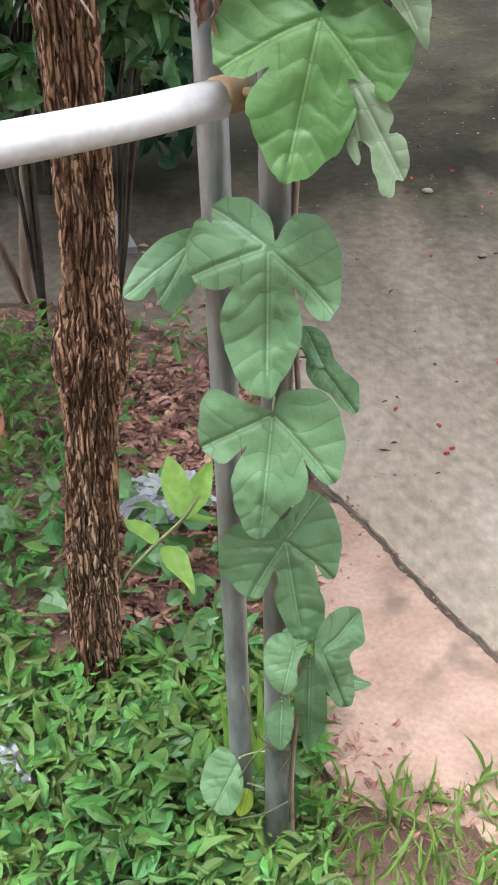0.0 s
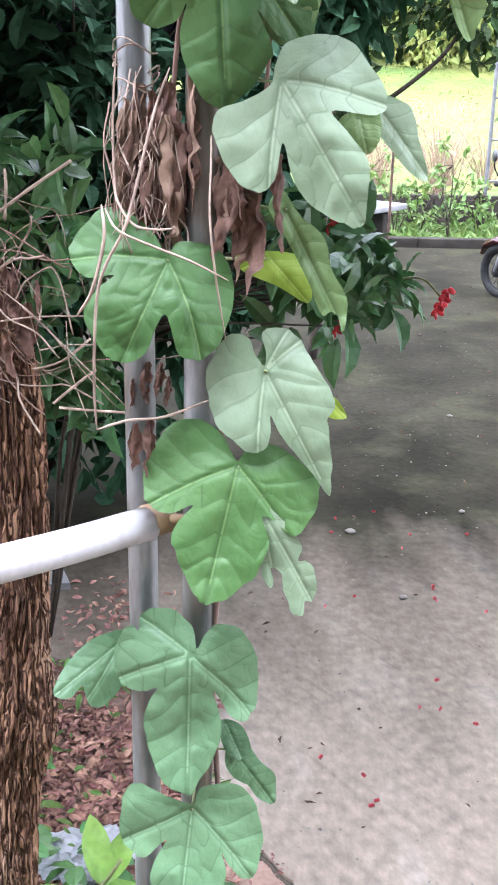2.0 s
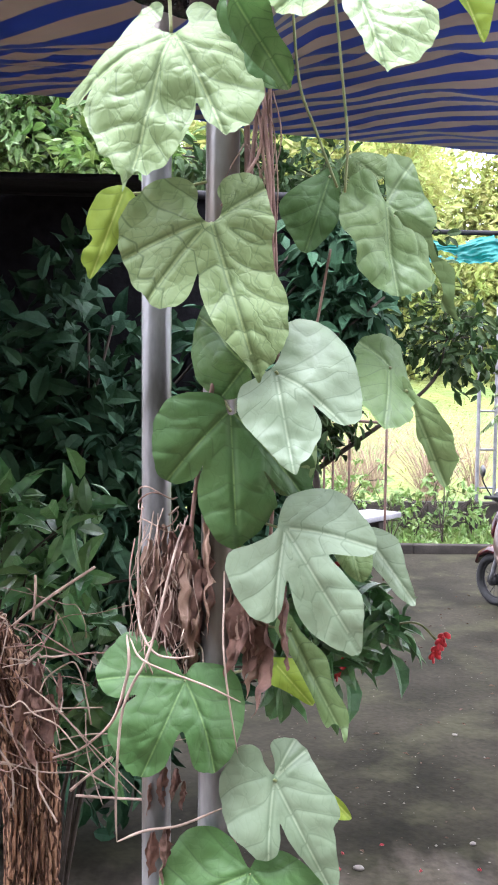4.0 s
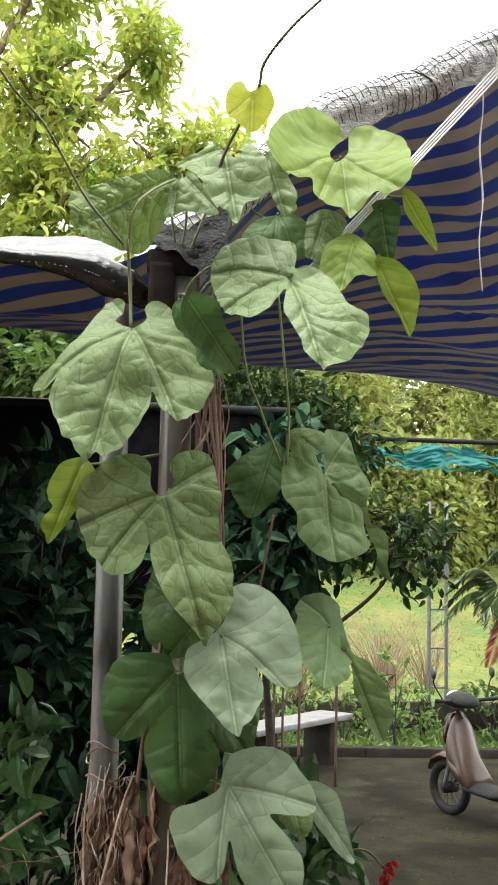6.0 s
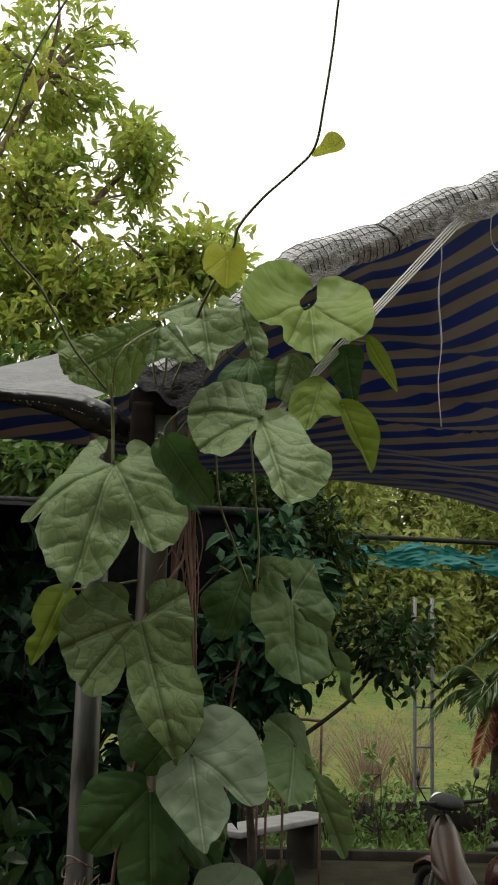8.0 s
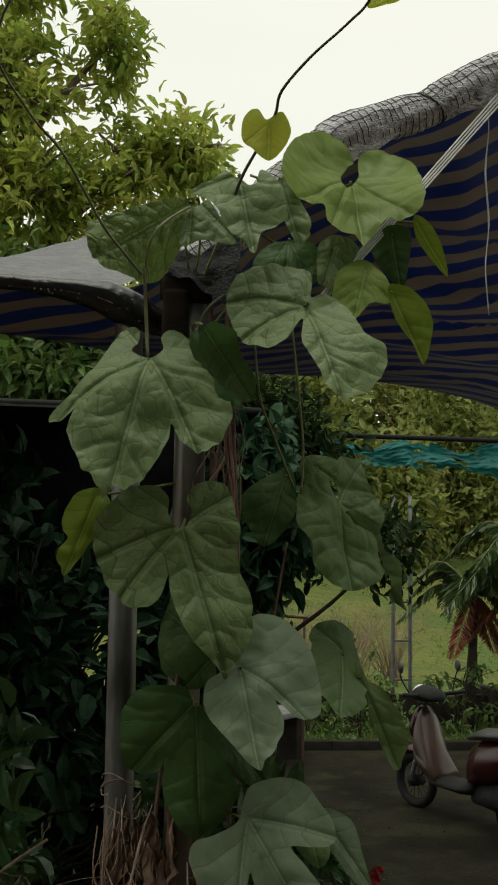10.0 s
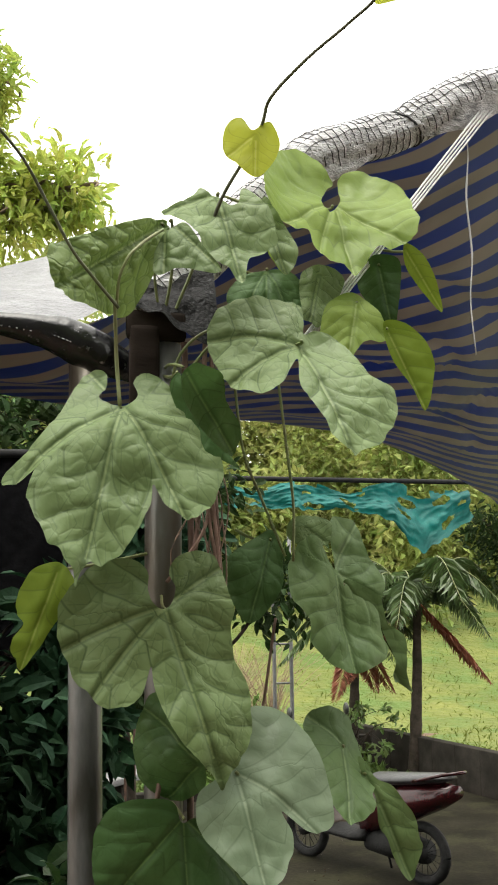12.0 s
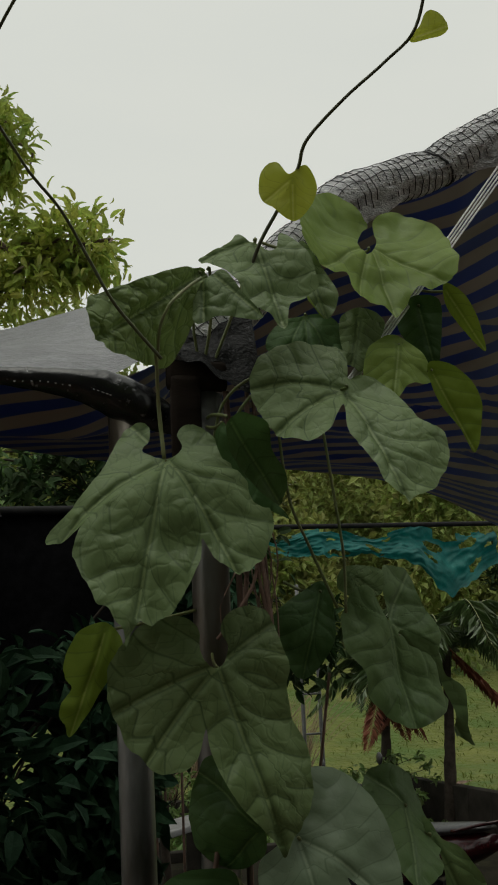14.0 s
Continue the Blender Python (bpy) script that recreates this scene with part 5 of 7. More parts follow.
vine_leaf("d", (0.018, 0.915, 2.153), (0.051, -0.020, -0.087), (-0.840, 0.139, -0.524), ((58, 0.11), (43, 0.23), (26, 0.41), (18, 0.62), (9, 0.82), (0, 1.00), (0, 0.92), (7, 0.65), (13, 0.42), (18, 0.23), (-15, 0.04)))
vine_leaf("q", (0.142, 0.929, 2.193), (0.026, -0.076, -0.121), (-0.984, -0.077, -0.163), ((-146, 0.10), (-154, 0.19), (-162, 0.32), (179, 0.38), (159, 0.45), (142, 0.53), (129, 0.60), (112, 0.62), (95, 0.60), (73, 0.61), (58, 0.58), (45, 0.54), (37, 0.42), (35, 0.25), (26, 0.16), (22, 0.38), (14, 0.52), (8, 0.68), (6, 0.82), (0, 0.92), (-2, 0.95), (-15, 0.90), (-27, 0.84), (-37, 0.76), (-44, 0.67), (-41, 0.54), (-63, 0.36), (-87, 0.28), (-106, 0.22), (-124, 0.16)))
vine_leaf("k", (0.013, 0.950, 2.305), (-0.101, -0.080, -0.095), (-0.557, -0.240, 0.795), ((15, 0.88), (17, 0.73), (23, 0.31), (83, 0.04), (-112, 0.04), (-42, 0.22), (-42, 0.34), (-35, 0.58), (-20, 0.72), (-4, 0.94), (2, 0.95)), 0.9)
vine_leaf("q", (0.017, 0.945, 2.307), (0.038, -0.045, -0.058), (-0.636, 0.349, -0.688), ((-30, 0.19), (-6, 0.58), (0, 1.00), (12, 0.82), (28, 0.69), (46, 0.76), (60, 0.38)), -0.5)
vine_leaf("q", (0.116, 0.980, 2.352), (0.020, -0.020, -0.082), (-0.900, 0.319, -0.297), ((-91, 0.08), (-25, 0.41), (-16, 0.83), (0, 1.00), (7, 0.71), (25, 0.27)))
vine_leaf("q", (0.064, 0.944, 2.338), (0.013, -0.055, -0.105), (-0.973, 0.133, -0.190), ((106, 0.05), (130, 0.15), (100, 0.20), (85, 0.36), (81, 0.49), (61, 0.42), (31, 0.48), (24, 0.59), (16, 0.68), (5, 0.78), (0, 0.92), (-9, 0.70), (-19, 0.68), (-33, 0.67), (-38, 0.61), (-58, 0.44), (-88, 0.28), (-95, 0.21), (-51, 0.20), (-28, 0.16), (-28, 0.02)))
vine_leaf("y2", (0.213, 1.030, 2.373), (0.005, -0.066, -0.101), (-0.996, -0.090, 0.009), ((25, 0.17), (92, 0.11), (180, 0.23), (-165, 0.33), (-171, 0.40), (177, 0.54), (163, 0.64), (146, 0.66), (115, 0.67), (83, 0.79), (63, 0.98), (55, 1.03), (50, 0.97), (43, 0.75), (36, 0.61), (26, 0.82), (15, 0.82), (5, 0.78), (0, 0.91), (-10, 0.77), (-26, 0.64), (-30, 0.73), (-38, 0.78), (-45, 0.82), (-54, 0.76), (-76, 0.68), (-99, 0.66), (-118, 0.62), (-139, 0.60), (-152, 0.49), (-159, 0.39), (-152, 0.26), (-117, 0.09)), -0.55)
vine_leaf("d", (0.137, 1.030, 2.296), (-0.006, -0.020, -0.048), (-0.978, 0.207, 0.036), ((49, 1.07), (71, 0.50), (-88, 0.48), (-56, 0.99), (-27, 1.30), (0, 1.00), (25, 1.10)))
vine_leaf("q", (0.192, 1.020, 2.287), (-0.017, -0.020, -0.054), (-0.955, 0.183, 0.233), ((89, 0.32), (-167, 0.27), (-106, 0.47), (-41, 0.58), (-11, 1.03), (0, 1.00), (10, 0.91)))
vine_leaf("d", (0.264, 1.030, 2.309), (0.009, -0.010, -0.074), (-0.916, 0.369, -0.161), ((174, 0.15), (-93, 0.30), (-29, 0.49), (-4, 0.93), (0, 1.00), (15, 0.70), (53, 0.45), (95, 0.22)))
vine_leaf("y2", (0.226, 1.000, 2.256), (-0.021, -0.030, -0.066), (-0.952, 0.235, 0.196), ((37, 0.72), (72, 0.41), (162, 0.20), (-64, 0.43), (-43, 0.69), (-13, 0.71), (0, 1.00), (19, 0.92)))
vine_leaf("y", (0.250, 0.980, 2.223), (0.036, -0.010, -0.086), (-0.828, 0.400, -0.393), ((179, 0.07), (-78, 0.23), (-40, 0.52), (-20, 0.73), (0, 1.00), (2, 0.68), (15, 0.33)))
vine_leaf("y", (0.292, 1.020, 2.323), (0.035, -0.010, -0.068), (-0.763, 0.455, -0.460), ((-159, 0.09), (-49, 0.23), (-16, 0.58), (0, 1.00), (6, 0.72), (26, 0.27)))
vine_leaf("y", (0.141, 0.990, 2.307), (0.000, -0.010, -0.029), (-0.961, 0.261, -0.090), ((116, 0.41), (-31, 0.34), (-31, 0.82), (0, 1.05), (54, 0.51)))
vine_leaf("y3", (0.092, 0.900, 2.379), (-0.001, 0.000, -0.038), (-0.981, 0.192, 0.026), ((89, 0.82), (124, 0.81), (146, 0.63), (151, 0.19), (-153, 0.44), (-135, 0.57), (-87, 0.61), (-40, 0.73), (0, 1.00), (40, 0.78), (63, 0.86)))
vine_leaf("y3", (0.179, 0.800, 2.472), (0.037, 0.000, 0.017), (0.383, 0.400, -0.833), ((-142, 0.07), (-39, 0.34), (-35, 0.75), (-22, 0.94), (0, 1.01), (10, 0.80), (16, 0.41), (90, 0.08)))
vine_leaf("y3", (0.177, 0.680, 2.610), (-0.019, 0.000, -0.017), (-0.638, -0.291, 0.713), ((160, 0.13), (78, 0.34), (62, 0.65), (35, 0.85), (-1, 1.00), (-13, 0.87), (-13, 0.42), (-81, 0.07)))
vine_leaf("y3", (-0.130, 0.680, 2.482), (0.005, 0.000, -0.037), (-0.972, 0.194, -0.131), ((19, 0.29), (29, 0.78), (15, 0.75), (12, 0.66), (6, 0.92), (-2, 1.03), (-6, 0.76), (-10, 0.29), (-14, 0.06)))

# stems, tendrils and dead growth of the vine
for pts, r, mat in (
    ([(0.045, 0.99, 0.0), (0.04, 1.0, 0.2), (0.048, 1.0, 0.4), (0.038, 1.0, 0.62), (0.046, 1.0, 0.8), (0.036, 1.0, 1.02), (0.044, 1.0, 1.2), (0.036, 1.0, 1.42), (0.042, 1.0, 1.6), (0.048, 1.0, 1.95), (0.04, 0.99, 2.2)], 0.0032, DRY_STEM),
    ([(-0.012, 1.01, 1.55), (0.0, 0.985, 1.7), (0.05, 0.99, 2.0), (0.06, 0.985, 2.2)], 0.0026, DRY_STEM),
    ([(0.066, 0.985, 2.2), (0.07, 0.99, 2.05), (0.078, 0.99, 1.9), (0.085, 1.03, 1.75), (0.08, 1.05, 1.6)], 0.0022, DRY_STEM),
    ([(-0.039, 0.91, 2.215), (-0.035, 0.93, 2.17), (-0.032, 0.927, 2.122)], 0.0019, STEM),
):
    tube("stem", pts, r, mat, vine, sides=6)
for pts in ([(-0.037, 0.915, 2.208), (-0.036, 0.905, 2.233), (-0.029, 0.900, 2.252), (-0.018, 0.905, 2.266), (-0.003, 0.920, 2.282), (0.010, 0.940, 2.296)], [(0.09, 1.0, 2.2), (0.1, 1.0, 2.1), (0.118, 1.0, 2.05), (0.142, 0.998, 1.99)], [(0.135, 1.0, 2.2), (0.146, 1.0, 2.1), (0.152, 1.0, 2.04), (0.15, 0.998, 1.985)],
            [(0.075, 0.96, 2.20), (0.055, 0.955, 2.203), (0.03, 0.96, 2.18), (0.02, 0.97, 2.14)], [(0.08, 0.955, 2.195), (0.06, 0.95, 2.19), (0.04, 0.955, 2.165), (0.03, 0.965, 2.13)]):
    tube("stem", pts, 0.0015, STEM, vine, sides=7)
tube("tendril", [(0.05, 0.95, 2.28), (0.065, 0.93, 2.327), (0.082, 0.91, 2.359), (0.098, 0.9, 2.392), (0.102, 0.88, 2.411), (0.126, 0.84, 2.432), (0.158, 0.815, 2.457), (0.178, 0.79, 2.476), (0.184, 0.765, 2.522), (0.188, 0.74, 2.573), (0.19, 0.71, 2.628), (0.202, 0.695, 2.68), (0.223, 0.69, 2.723), (0.245, 0.685, 2.755), (0.3, 0.67, 2.8)],
     lambda f: 0.0019 - 0.0008 * f, TENDRIL, vine, "slender twining shoot reaching upwards", sides=6)
tube("tendril", [(-0.042, 0.862, 2.194), (-0.063, 0.858, 2.217), (-0.083, 0.852, 2.240), (-0.103, 0.840, 2.271), (-0.126, 0.82, 2.303), (-0.158, 0.79, 2.33), (-0.186, 0.75, 2.375), (-0.149, 0.700, 2.440), (-0.132, 0.680, 2.486), (-0.090, 0.670, 2.572), (-0.021, 0.655, 2.663), (0.021, 0.640, 2.708)],
     lambda f: 0.0015 - 0.0005 * f, TENDRIL, vine, "slender twining shoot reaching upwards", sides=6)
tube("tendril", [(0.236, 0.687, 2.745), (0.222, 0.687, 2.742), (0.207, 0.688, 2.745), (0.199, 0.689, 2.752), (0.2, 0.69, 2.762)], 0.0009, TENDRIL, vine, sides=5)
for pts in ([(-0.027, 0.985, 0.414), (-0.007, 0.975, 0.323), (0.042, 0.990, 0.267)], [(-0.040, 0.990, 0.206), (-0.014, 0.980, 0.275), (0.008, 0.985, 0.286), (0.033, 1.000, 0.217)], [(0.030, 0.985, 0.316), (0.037, 0.980, 0.280), (0.018, 0.985, 0.224)], [(-0.055, 1.000, 0.099), (0.001, 0.985, 0.139), (0.034, 0.990, 0.159)]):
    tube("tendril", pts, 0.0012, TENDRIL, vine, sides=5)
rng = np.random.default_rng(5)


def dead_leaf(at, length, turn, name="dead_leaf", parent=None, mat=None, slim=1.0):
    """A shrivelled hanging dry leaf, folded along its length and curled at the end."""
    bm = bmesh.new()
    bmesh.ops.create_grid(bm, x_segments=10, y_segments=22, size=0.5)
    s = Vector((at[0] * 57, at[2] * 43, turn))
    for v in bm.verts:
        a, b = v.co.y + 0.5, v.co.x * 2
        wide = 0.15 * slim * math.sin(math.pi * min(1, 0.1 + a * 0.88)) * (1 + 0.3 * noise.noise(Vector((a * 2, 0, 0)) + s) + 0.25 * noise.noise(Vector((a * 9, round(b), 1)) + s))
        spin = turn + 0.9 * a * noise.noise(s * 3)
        pleat = 0.05 * slim * math.sin(b * 5 + 3 * noise.noise(Vector((a * 1.2, 0, 5)) + s)) * math.sin(math.pi * min(1, 0.15 + a))
        q = Vector((b * wide * math.cos(spin) - pleat * math.sin(spin), b * wide * math.sin(spin) + pleat * math.cos(spin), -a + 0.16 * max(0, a - 0.7) * b))
        q += 0.3 * a * Vector((noise.noise(q * 1.5 + s), noise.noise(q * 1.5 + s * 2), 0))
        q += 0.07 * Vector((noise.noise(q * 7 + s), noise.noise(q * 7 + s * 2), 1.2 * noise.noise(q * 6 + s)))
        v.co = Vector(at) + length * q
    return part(name, bm, mat or DRY_LEAF, parent or vine)


for k in range(20):
    dead_leaf((-0.036 + rng.normal() * 0.012, 1.008 + rng.normal() * 0.008, 1.575 + rng.random() * 0.06), 0.07 + 0.08 * rng.random(), rng.random() * 3, mat=DRY_LEAF if k % 3 else PALE_DRY_LEAF, slim=0.6)
for k in range(9):
    dead_leaf((-0.006 + rng.normal() * 0.008, 0.99 + rng.normal() * 0.006, 1.6 + rng.random() * 0.05), 0.1 + 0.06 * rng.random(), rng.random() * 3, mat=DRY_LEAF if k % 2 else PALE_DRY_LEAF, slim=0.6)
for k in range(10):
    dead_leaf((0.054 + rng.normal() * 0.013, 0.985 + rng.normal() * 0.006, 1.545 + rng.random() * 0.035), 0.06 + 0.05 * rng.random(), rng.random() * 3, mat=DRY_LEAF if k % 3 else PALE_DRY_LEAF)
for _ in range(4):
    dead_leaf((-0.05 + rng.normal() * 0.02, 1.03, 1.34 + rng.random() * 0.02), 0.03 + 0.02 * rng.random(), rng.random() * 3)
for k in range(52):
    z = 1.645 - 0.09 * rng.random()
    x = -0.04 + rng.normal() * 0.014
    pts = [(x + 0.006, 1.03, z + 0.002)]
    for _ in range(5):
        x = max(-0.072, min(0.012, x + rng.normal() * 0.009))
        z -= 0.014 + 0.024 * rng.random()
        pts.append((x, 0.99 + rng.normal() * 0.008, z))
    tube("dry_stem", pts, 0.0004 + 0.0008 * rng.random() ** 2, DRY_STEM if k % 2 else PALE_STEM, vine, sides=5, steps=5)
for pts, r in (
    ([(0.06, 0.985, 2.12), (0.064, 0.98, 2.05), (0.07, 0.98, 1.98), (0.066, 0.98, 1.92), (0.074, 0.98, 1.86)], 0.0022),
    ([(0.05, 0.985, 2.1), (0.06, 0.98, 2.03), (0.04, 0.975, 1.99), (0.02, 0.98, 1.965)], 0.0018),
    ([(0.07, 0.985, 2.09), (0.06, 0.98, 2.04), (0.072, 0.98, 1.95), (0.078, 0.98, 1.82)], 0.0018),
    ([(0.14, 1.03, 1.93), (0.13, 1.03, 1.87), (0.12, 1.03, 1.8), (0.125, 1.03, 1.73), (0.115, 1.03, 1.62)], 0.0016),
):
    tube("dry_stem", pts, r, DRY_STEM, vine, sides=6, steps=5)
for pts, r in (
    ([(-0.011, 0.985, 1.645), (-0.021, 0.975, 1.618), (-0.029, 0.960, 1.590), (-0.048, 0.935, 1.514), (-0.066, 0.930, 1.478), (-0.075, 0.930, 1.451), (-0.079, 0.930, 1.410), (-0.081, 0.935, 1.354), (-0.080, 0.940, 1.316)], 0.0021),
    ([(-0.059, 0.985, 1.658), (-0.062, 0.975, 1.605), (-0.061, 0.965, 1.550), (-0.057, 0.950, 1.529), (-0.043, 0.935, 1.511), (-0.023, 0.930, 1.507), (-0.004, 0.935, 1.508)], 0.0018),
    ([(-0.069, 0.950, 1.523), (-0.056, 0.930, 1.506), (-0.025, 0.925, 1.493), (0.009, 0.925, 1.480), (0.044, 0.930, 1.462)], 0.0016),
    ([(0.027, 0.975, 1.587), (0.027, 0.960, 1.566), (0.026, 0.935, 1.518), (0.032, 0.930, 1.465), (0.042, 0.940, 1.406)], 0.0015),
    ([(-0.072, 0.950, 1.526), (-0.069, 0.935, 1.497), (-0.081, 0.935, 1.450), (-0.097, 0.950, 1.423)], 0.0024),
    ([(-0.080, 0.940, 1.315), (-0.052, 0.960, 1.318), (-0.016, 0.970, 1.319), (0.028, 0.975, 1.335)], 0.0020),
):
    tube("pale_stem", pts, lambda f, r=r: 0.72 * r * (1 - 0.6 * abs(2 * f - 1) ** 5), PALE_STEM, vine, sides=7, steps=6)
for k in range(7):
    z = 1.628 + 0.006 * k
    tube("dry_stem", [(-0.044 + 0.022 * math.cos(a + k), 1.045 + 0.03 * math.sin(a + k), z + 0.007 * math.sin(2 * a + 3 * k)) for a in (3.3, 3.9, 4.5, 5.1, 5.7, 6.2)], 0.0009, DRY_STEM if k % 2 else PALE_STEM, vine, sides=5, steps=4)
dead_leaf((-0.045, 0.972, 1.311), 0.05, 0.4)
dead_leaf((-0.032, 0.970, 1.315), 0.06, 1.1)
for _ in range(9):
    x, z = 0.062 + rng.normal() * 0.012, 2.09 - 0.12 * rng.random()
    tube("dry_stem", [(x, 0.985, z + 0.05), (x + rng.normal() * 0.012, 0.98, z), (x + rng.normal() * 0.02, 0.98, z - 0.06)], 0.0008, DRY_STEM, vine, sides=5, steps=4)

# ---- barked trunk with dry roots ----
stump = thing("dead_tree", (-0.29, 1.36, 0.0), "rough ridged brown tree trunk, cut off at head height", "tree")
bm = bmesh.new()
TR = smooth_line([(-0.302, 1.37, -0.06), (-0.292, 1.366, 0.2), (-0.273, 1.36, 0.42), (-0.252, 1.36, 0.65), (-0.236, 1.36, 0.83), (-0.228, 1.36, 1.0), (-0.229, 1.36, 1.2), (-0.25, 1.36, 1.31), (-0.285, 1.355, 1.4), (-0.325, 1.35, 1.46)], 30)
rings, sides = [], 128
for k, p in enumerate(TR):
    f = k / (len(TR) - 1)
    r = 0.044 - 0.006 * math.sin(f * 3) + 0.010 * max(0, f - 0.7) / 0.3 + 0.017 * math.exp(-((p.z - 0.72) / 0.07) ** 2)
    ring = []
    for s in range(sides):
        a = 2 * math.pi * s / sides
        q = Vector((math.cos(a) * 0.044, math.sin(a) * 0.044, p.z))
        sway = 0.25 * noise.noise(Vector((q.x * 40, q.y * 40, q.z * 14)))
        ridge = abs(noise.noise(Vector((q.x * 75 + sway, q.y * 75 + sway, q.z * 13))))
        small = abs(noise.noise(Vector((q.x * 150 + sway, q.y * 150, q.z * 30 + 7))))
        rr = r * (1.08 - 1.15 * max(0, 0.24 - ridge) - 0.9 * max(0, 0.2 - small) + 0.07 * noise.noise(Vector((q.x * 30, q.y * 30, p.z * 6))))
        ring.append(bm.verts.new(p + Vector((math.cos(a) * rr, math.sin(a) * rr, 0))))
    rings.append(ring)
for a, b in zip(rings, rings[1:]):
    for s in range(sides):
        bm.faces.new((a[s], a[(s + 1) % sides], b[(s + 1) % sides], b[s]))
bm.faces.new(rings[-1])
part("trunk", bm, BARK, stump)
rng = np.random.default_rng(11)
for k in range(36):
    a = np.array((-0.27 + rng.normal() * 0.03, 1.3 + rng.normal() * 0.02, 1.38 + rng.normal() * 0.06))
    reach = 0.05 + 0.13 * rng.random()
    way = np.array((0.9 + 0.5 * rng.normal() * 0.4, -0.1, -0.25 + 0.5 * rng.normal()))
    pts, q = [tuple(a)], a
    for _ in range(5):
        way = way * 0.75 + rng.normal(size=3) * np.array((0.5, 0.25, 0.55))
        q = q + way * reach * 0.22
        pts.append(tuple(q))
    tube("dry_root", pts, 0.0006 + 0.0012 * rng.random() ** 2, DRY_STEM if k % 2 else PALE_STEM, stump, sides=5, steps=5)
for pts, r in (
    ([(-0.240, 1.270, 1.463), (-0.219, 1.270, 1.481), (-0.178, 1.270, 1.511), (-0.133, 1.270, 1.541)], 0.0040),
    ([(-0.214, 1.270, 1.470), (-0.211, 1.270, 1.503), (-0.211, 1.270, 1.530)], 0.0035),
    ([(-0.229, 1.265, 1.393), (-0.183, 1.265, 1.355), (-0.130, 1.265, 1.299), (-0.069, 1.265, 1.237)], 0.0018),
    ([(-0.205, 1.270, 1.375), (-0.193, 1.270, 1.396), (-0.165, 1.270, 1.414), (-0.155, 1.270, 1.407), (-0.147, 1.270, 1.383), (-0.137, 1.270, 1.331)], 0.0022),
    ([(-0.188, 1.275, 1.284), (-0.152, 1.275, 1.296), (-0.116, 1.275, 1.325)], 0.0036),
    ([(-0.165, 1.275, 1.240), (-0.143, 1.275, 1.259), (-0.110, 1.275, 1.285)], 0.0038),
    ([(-0.156, 1.260, 1.239), (-0.117, 1.260, 1.236), (-0.069, 1.260, 1.233)], 0.0035),
    ([(-0.224, 1.260, 1.349), (-0.183, 1.260, 1.355), (-0.121, 1.260, 1.357)], 0.0020),
    ([(-0.196, 1.260, 1.367), (-0.163, 1.260, 1.335), (-0.123, 1.260, 1.285), (-0.085, 1.260, 1.242)], 0.0015),
    ([(-0.143, 1.255, 1.351), (-0.141, 1.255, 1.301), (-0.130, 1.255, 1.257), (-0.120, 1.255, 1.228)], 0.0014),
    ([(-0.178, 1.265, 1.312), (-0.143, 1.265, 1.319), (-0.112, 1.265, 1.320)], 0.0016),
):
    tube("dry_root", pts, 0.5 * r, PALE_STEM, stump, sides=7, steps=6, rough=0.3)
for k in range(8):
    dead_leaf((-0.2 + rng.normal() * 0.02, 1.28, 1.40 + rng.normal() * 0.025), 0.05 + 0.03 * rng.random(), rng.random() * 3, "dead_leaf", stump)
for k in range(4):
    dead_leaf((-0.29 + rng.normal() * 0.02, 1.3, 1.47 + rng.normal() * 0.02), 0.06 + 0.04 * rng.random(), rng.random() * 3, "dead_leaf", stump)
back_stem = thing("twisted_stem", (-0.66, 2.9, 0.0), "pair of thin grey-brown woody stems behind the trunk", "stem")
tube("stem", [(-0.66, 2.9, -0.02), (-0.68, 2.87, 0.1), (-0.63, 2.86, 0.48), (-0.565, 2.86, 0.87), (-0.63, 2.86, 1.26)], lambda f: 0.022 - 0.009 * f, WOOD_GREY, back_stem, sides=12, rough=0.25)
tube("stem", [(-0.70, 2.9, -0.02), (-0.74, 2.86, 0.2), (-0.78, 2.83, 0.45), (-0.69, 2.83, 0.8), (-0.6, 2.81, 1.12)], lambda f: 0.016 - 0.006 * f, WOOD_GREY, back_stem, sides=12, rough=0.25)

# ---- ground cover and litter ----
rng = np.random.default_rng(21)


def bed_points(n, x0, x1, y0, y1, keep):
    out = []
    while len(out) < n:
        x, y = x0 + (x1 - x0) * rng.random(), y0 + (y1 - y0) * rng.random()
        if keep(x, y):
            out.append((x, y, 0.0))
    return np.array(out)


def in_bed(x, y):
    right_edge = 0.09 + 0.05 * noise.noise(Vector((y * 6, 0, 3))) + (0.25 if y < 1.05 else 0)
    left_of_yard = y < 2.75 - 0.9 * max(0, x + 0.15) or x < -0.6
    return x < right_edge and y < 2.9 and left_of_yard


def patchy(x, y):
    if not in_bed(x, y):
        return False
    dense = 1.0 if y < 1.42 else (0.75 if x < -0.42 else (0.05 if x > -0.33 and y < 2.5 else 0.22))
    return rng.random() < dense * (0.65 + 0.6 * noise.noise(Vector((x * 5, y * 5, 1))))


pts = np.concatenate((bed_points(8200, -1.2, 0.12, 0.55, 2.7, patchy), bed_points(4200, -0.75, 0.1, 0.6, 1.38, in_bed)))
pts[:, 2] = 0.02 + 0.09 * rng.random(len(pts)) ** 1.5
w = rng.normal(size=(len(pts), 3)) * np.array((1, 1, 0.5)) + np.array((0, 0, 0.45))
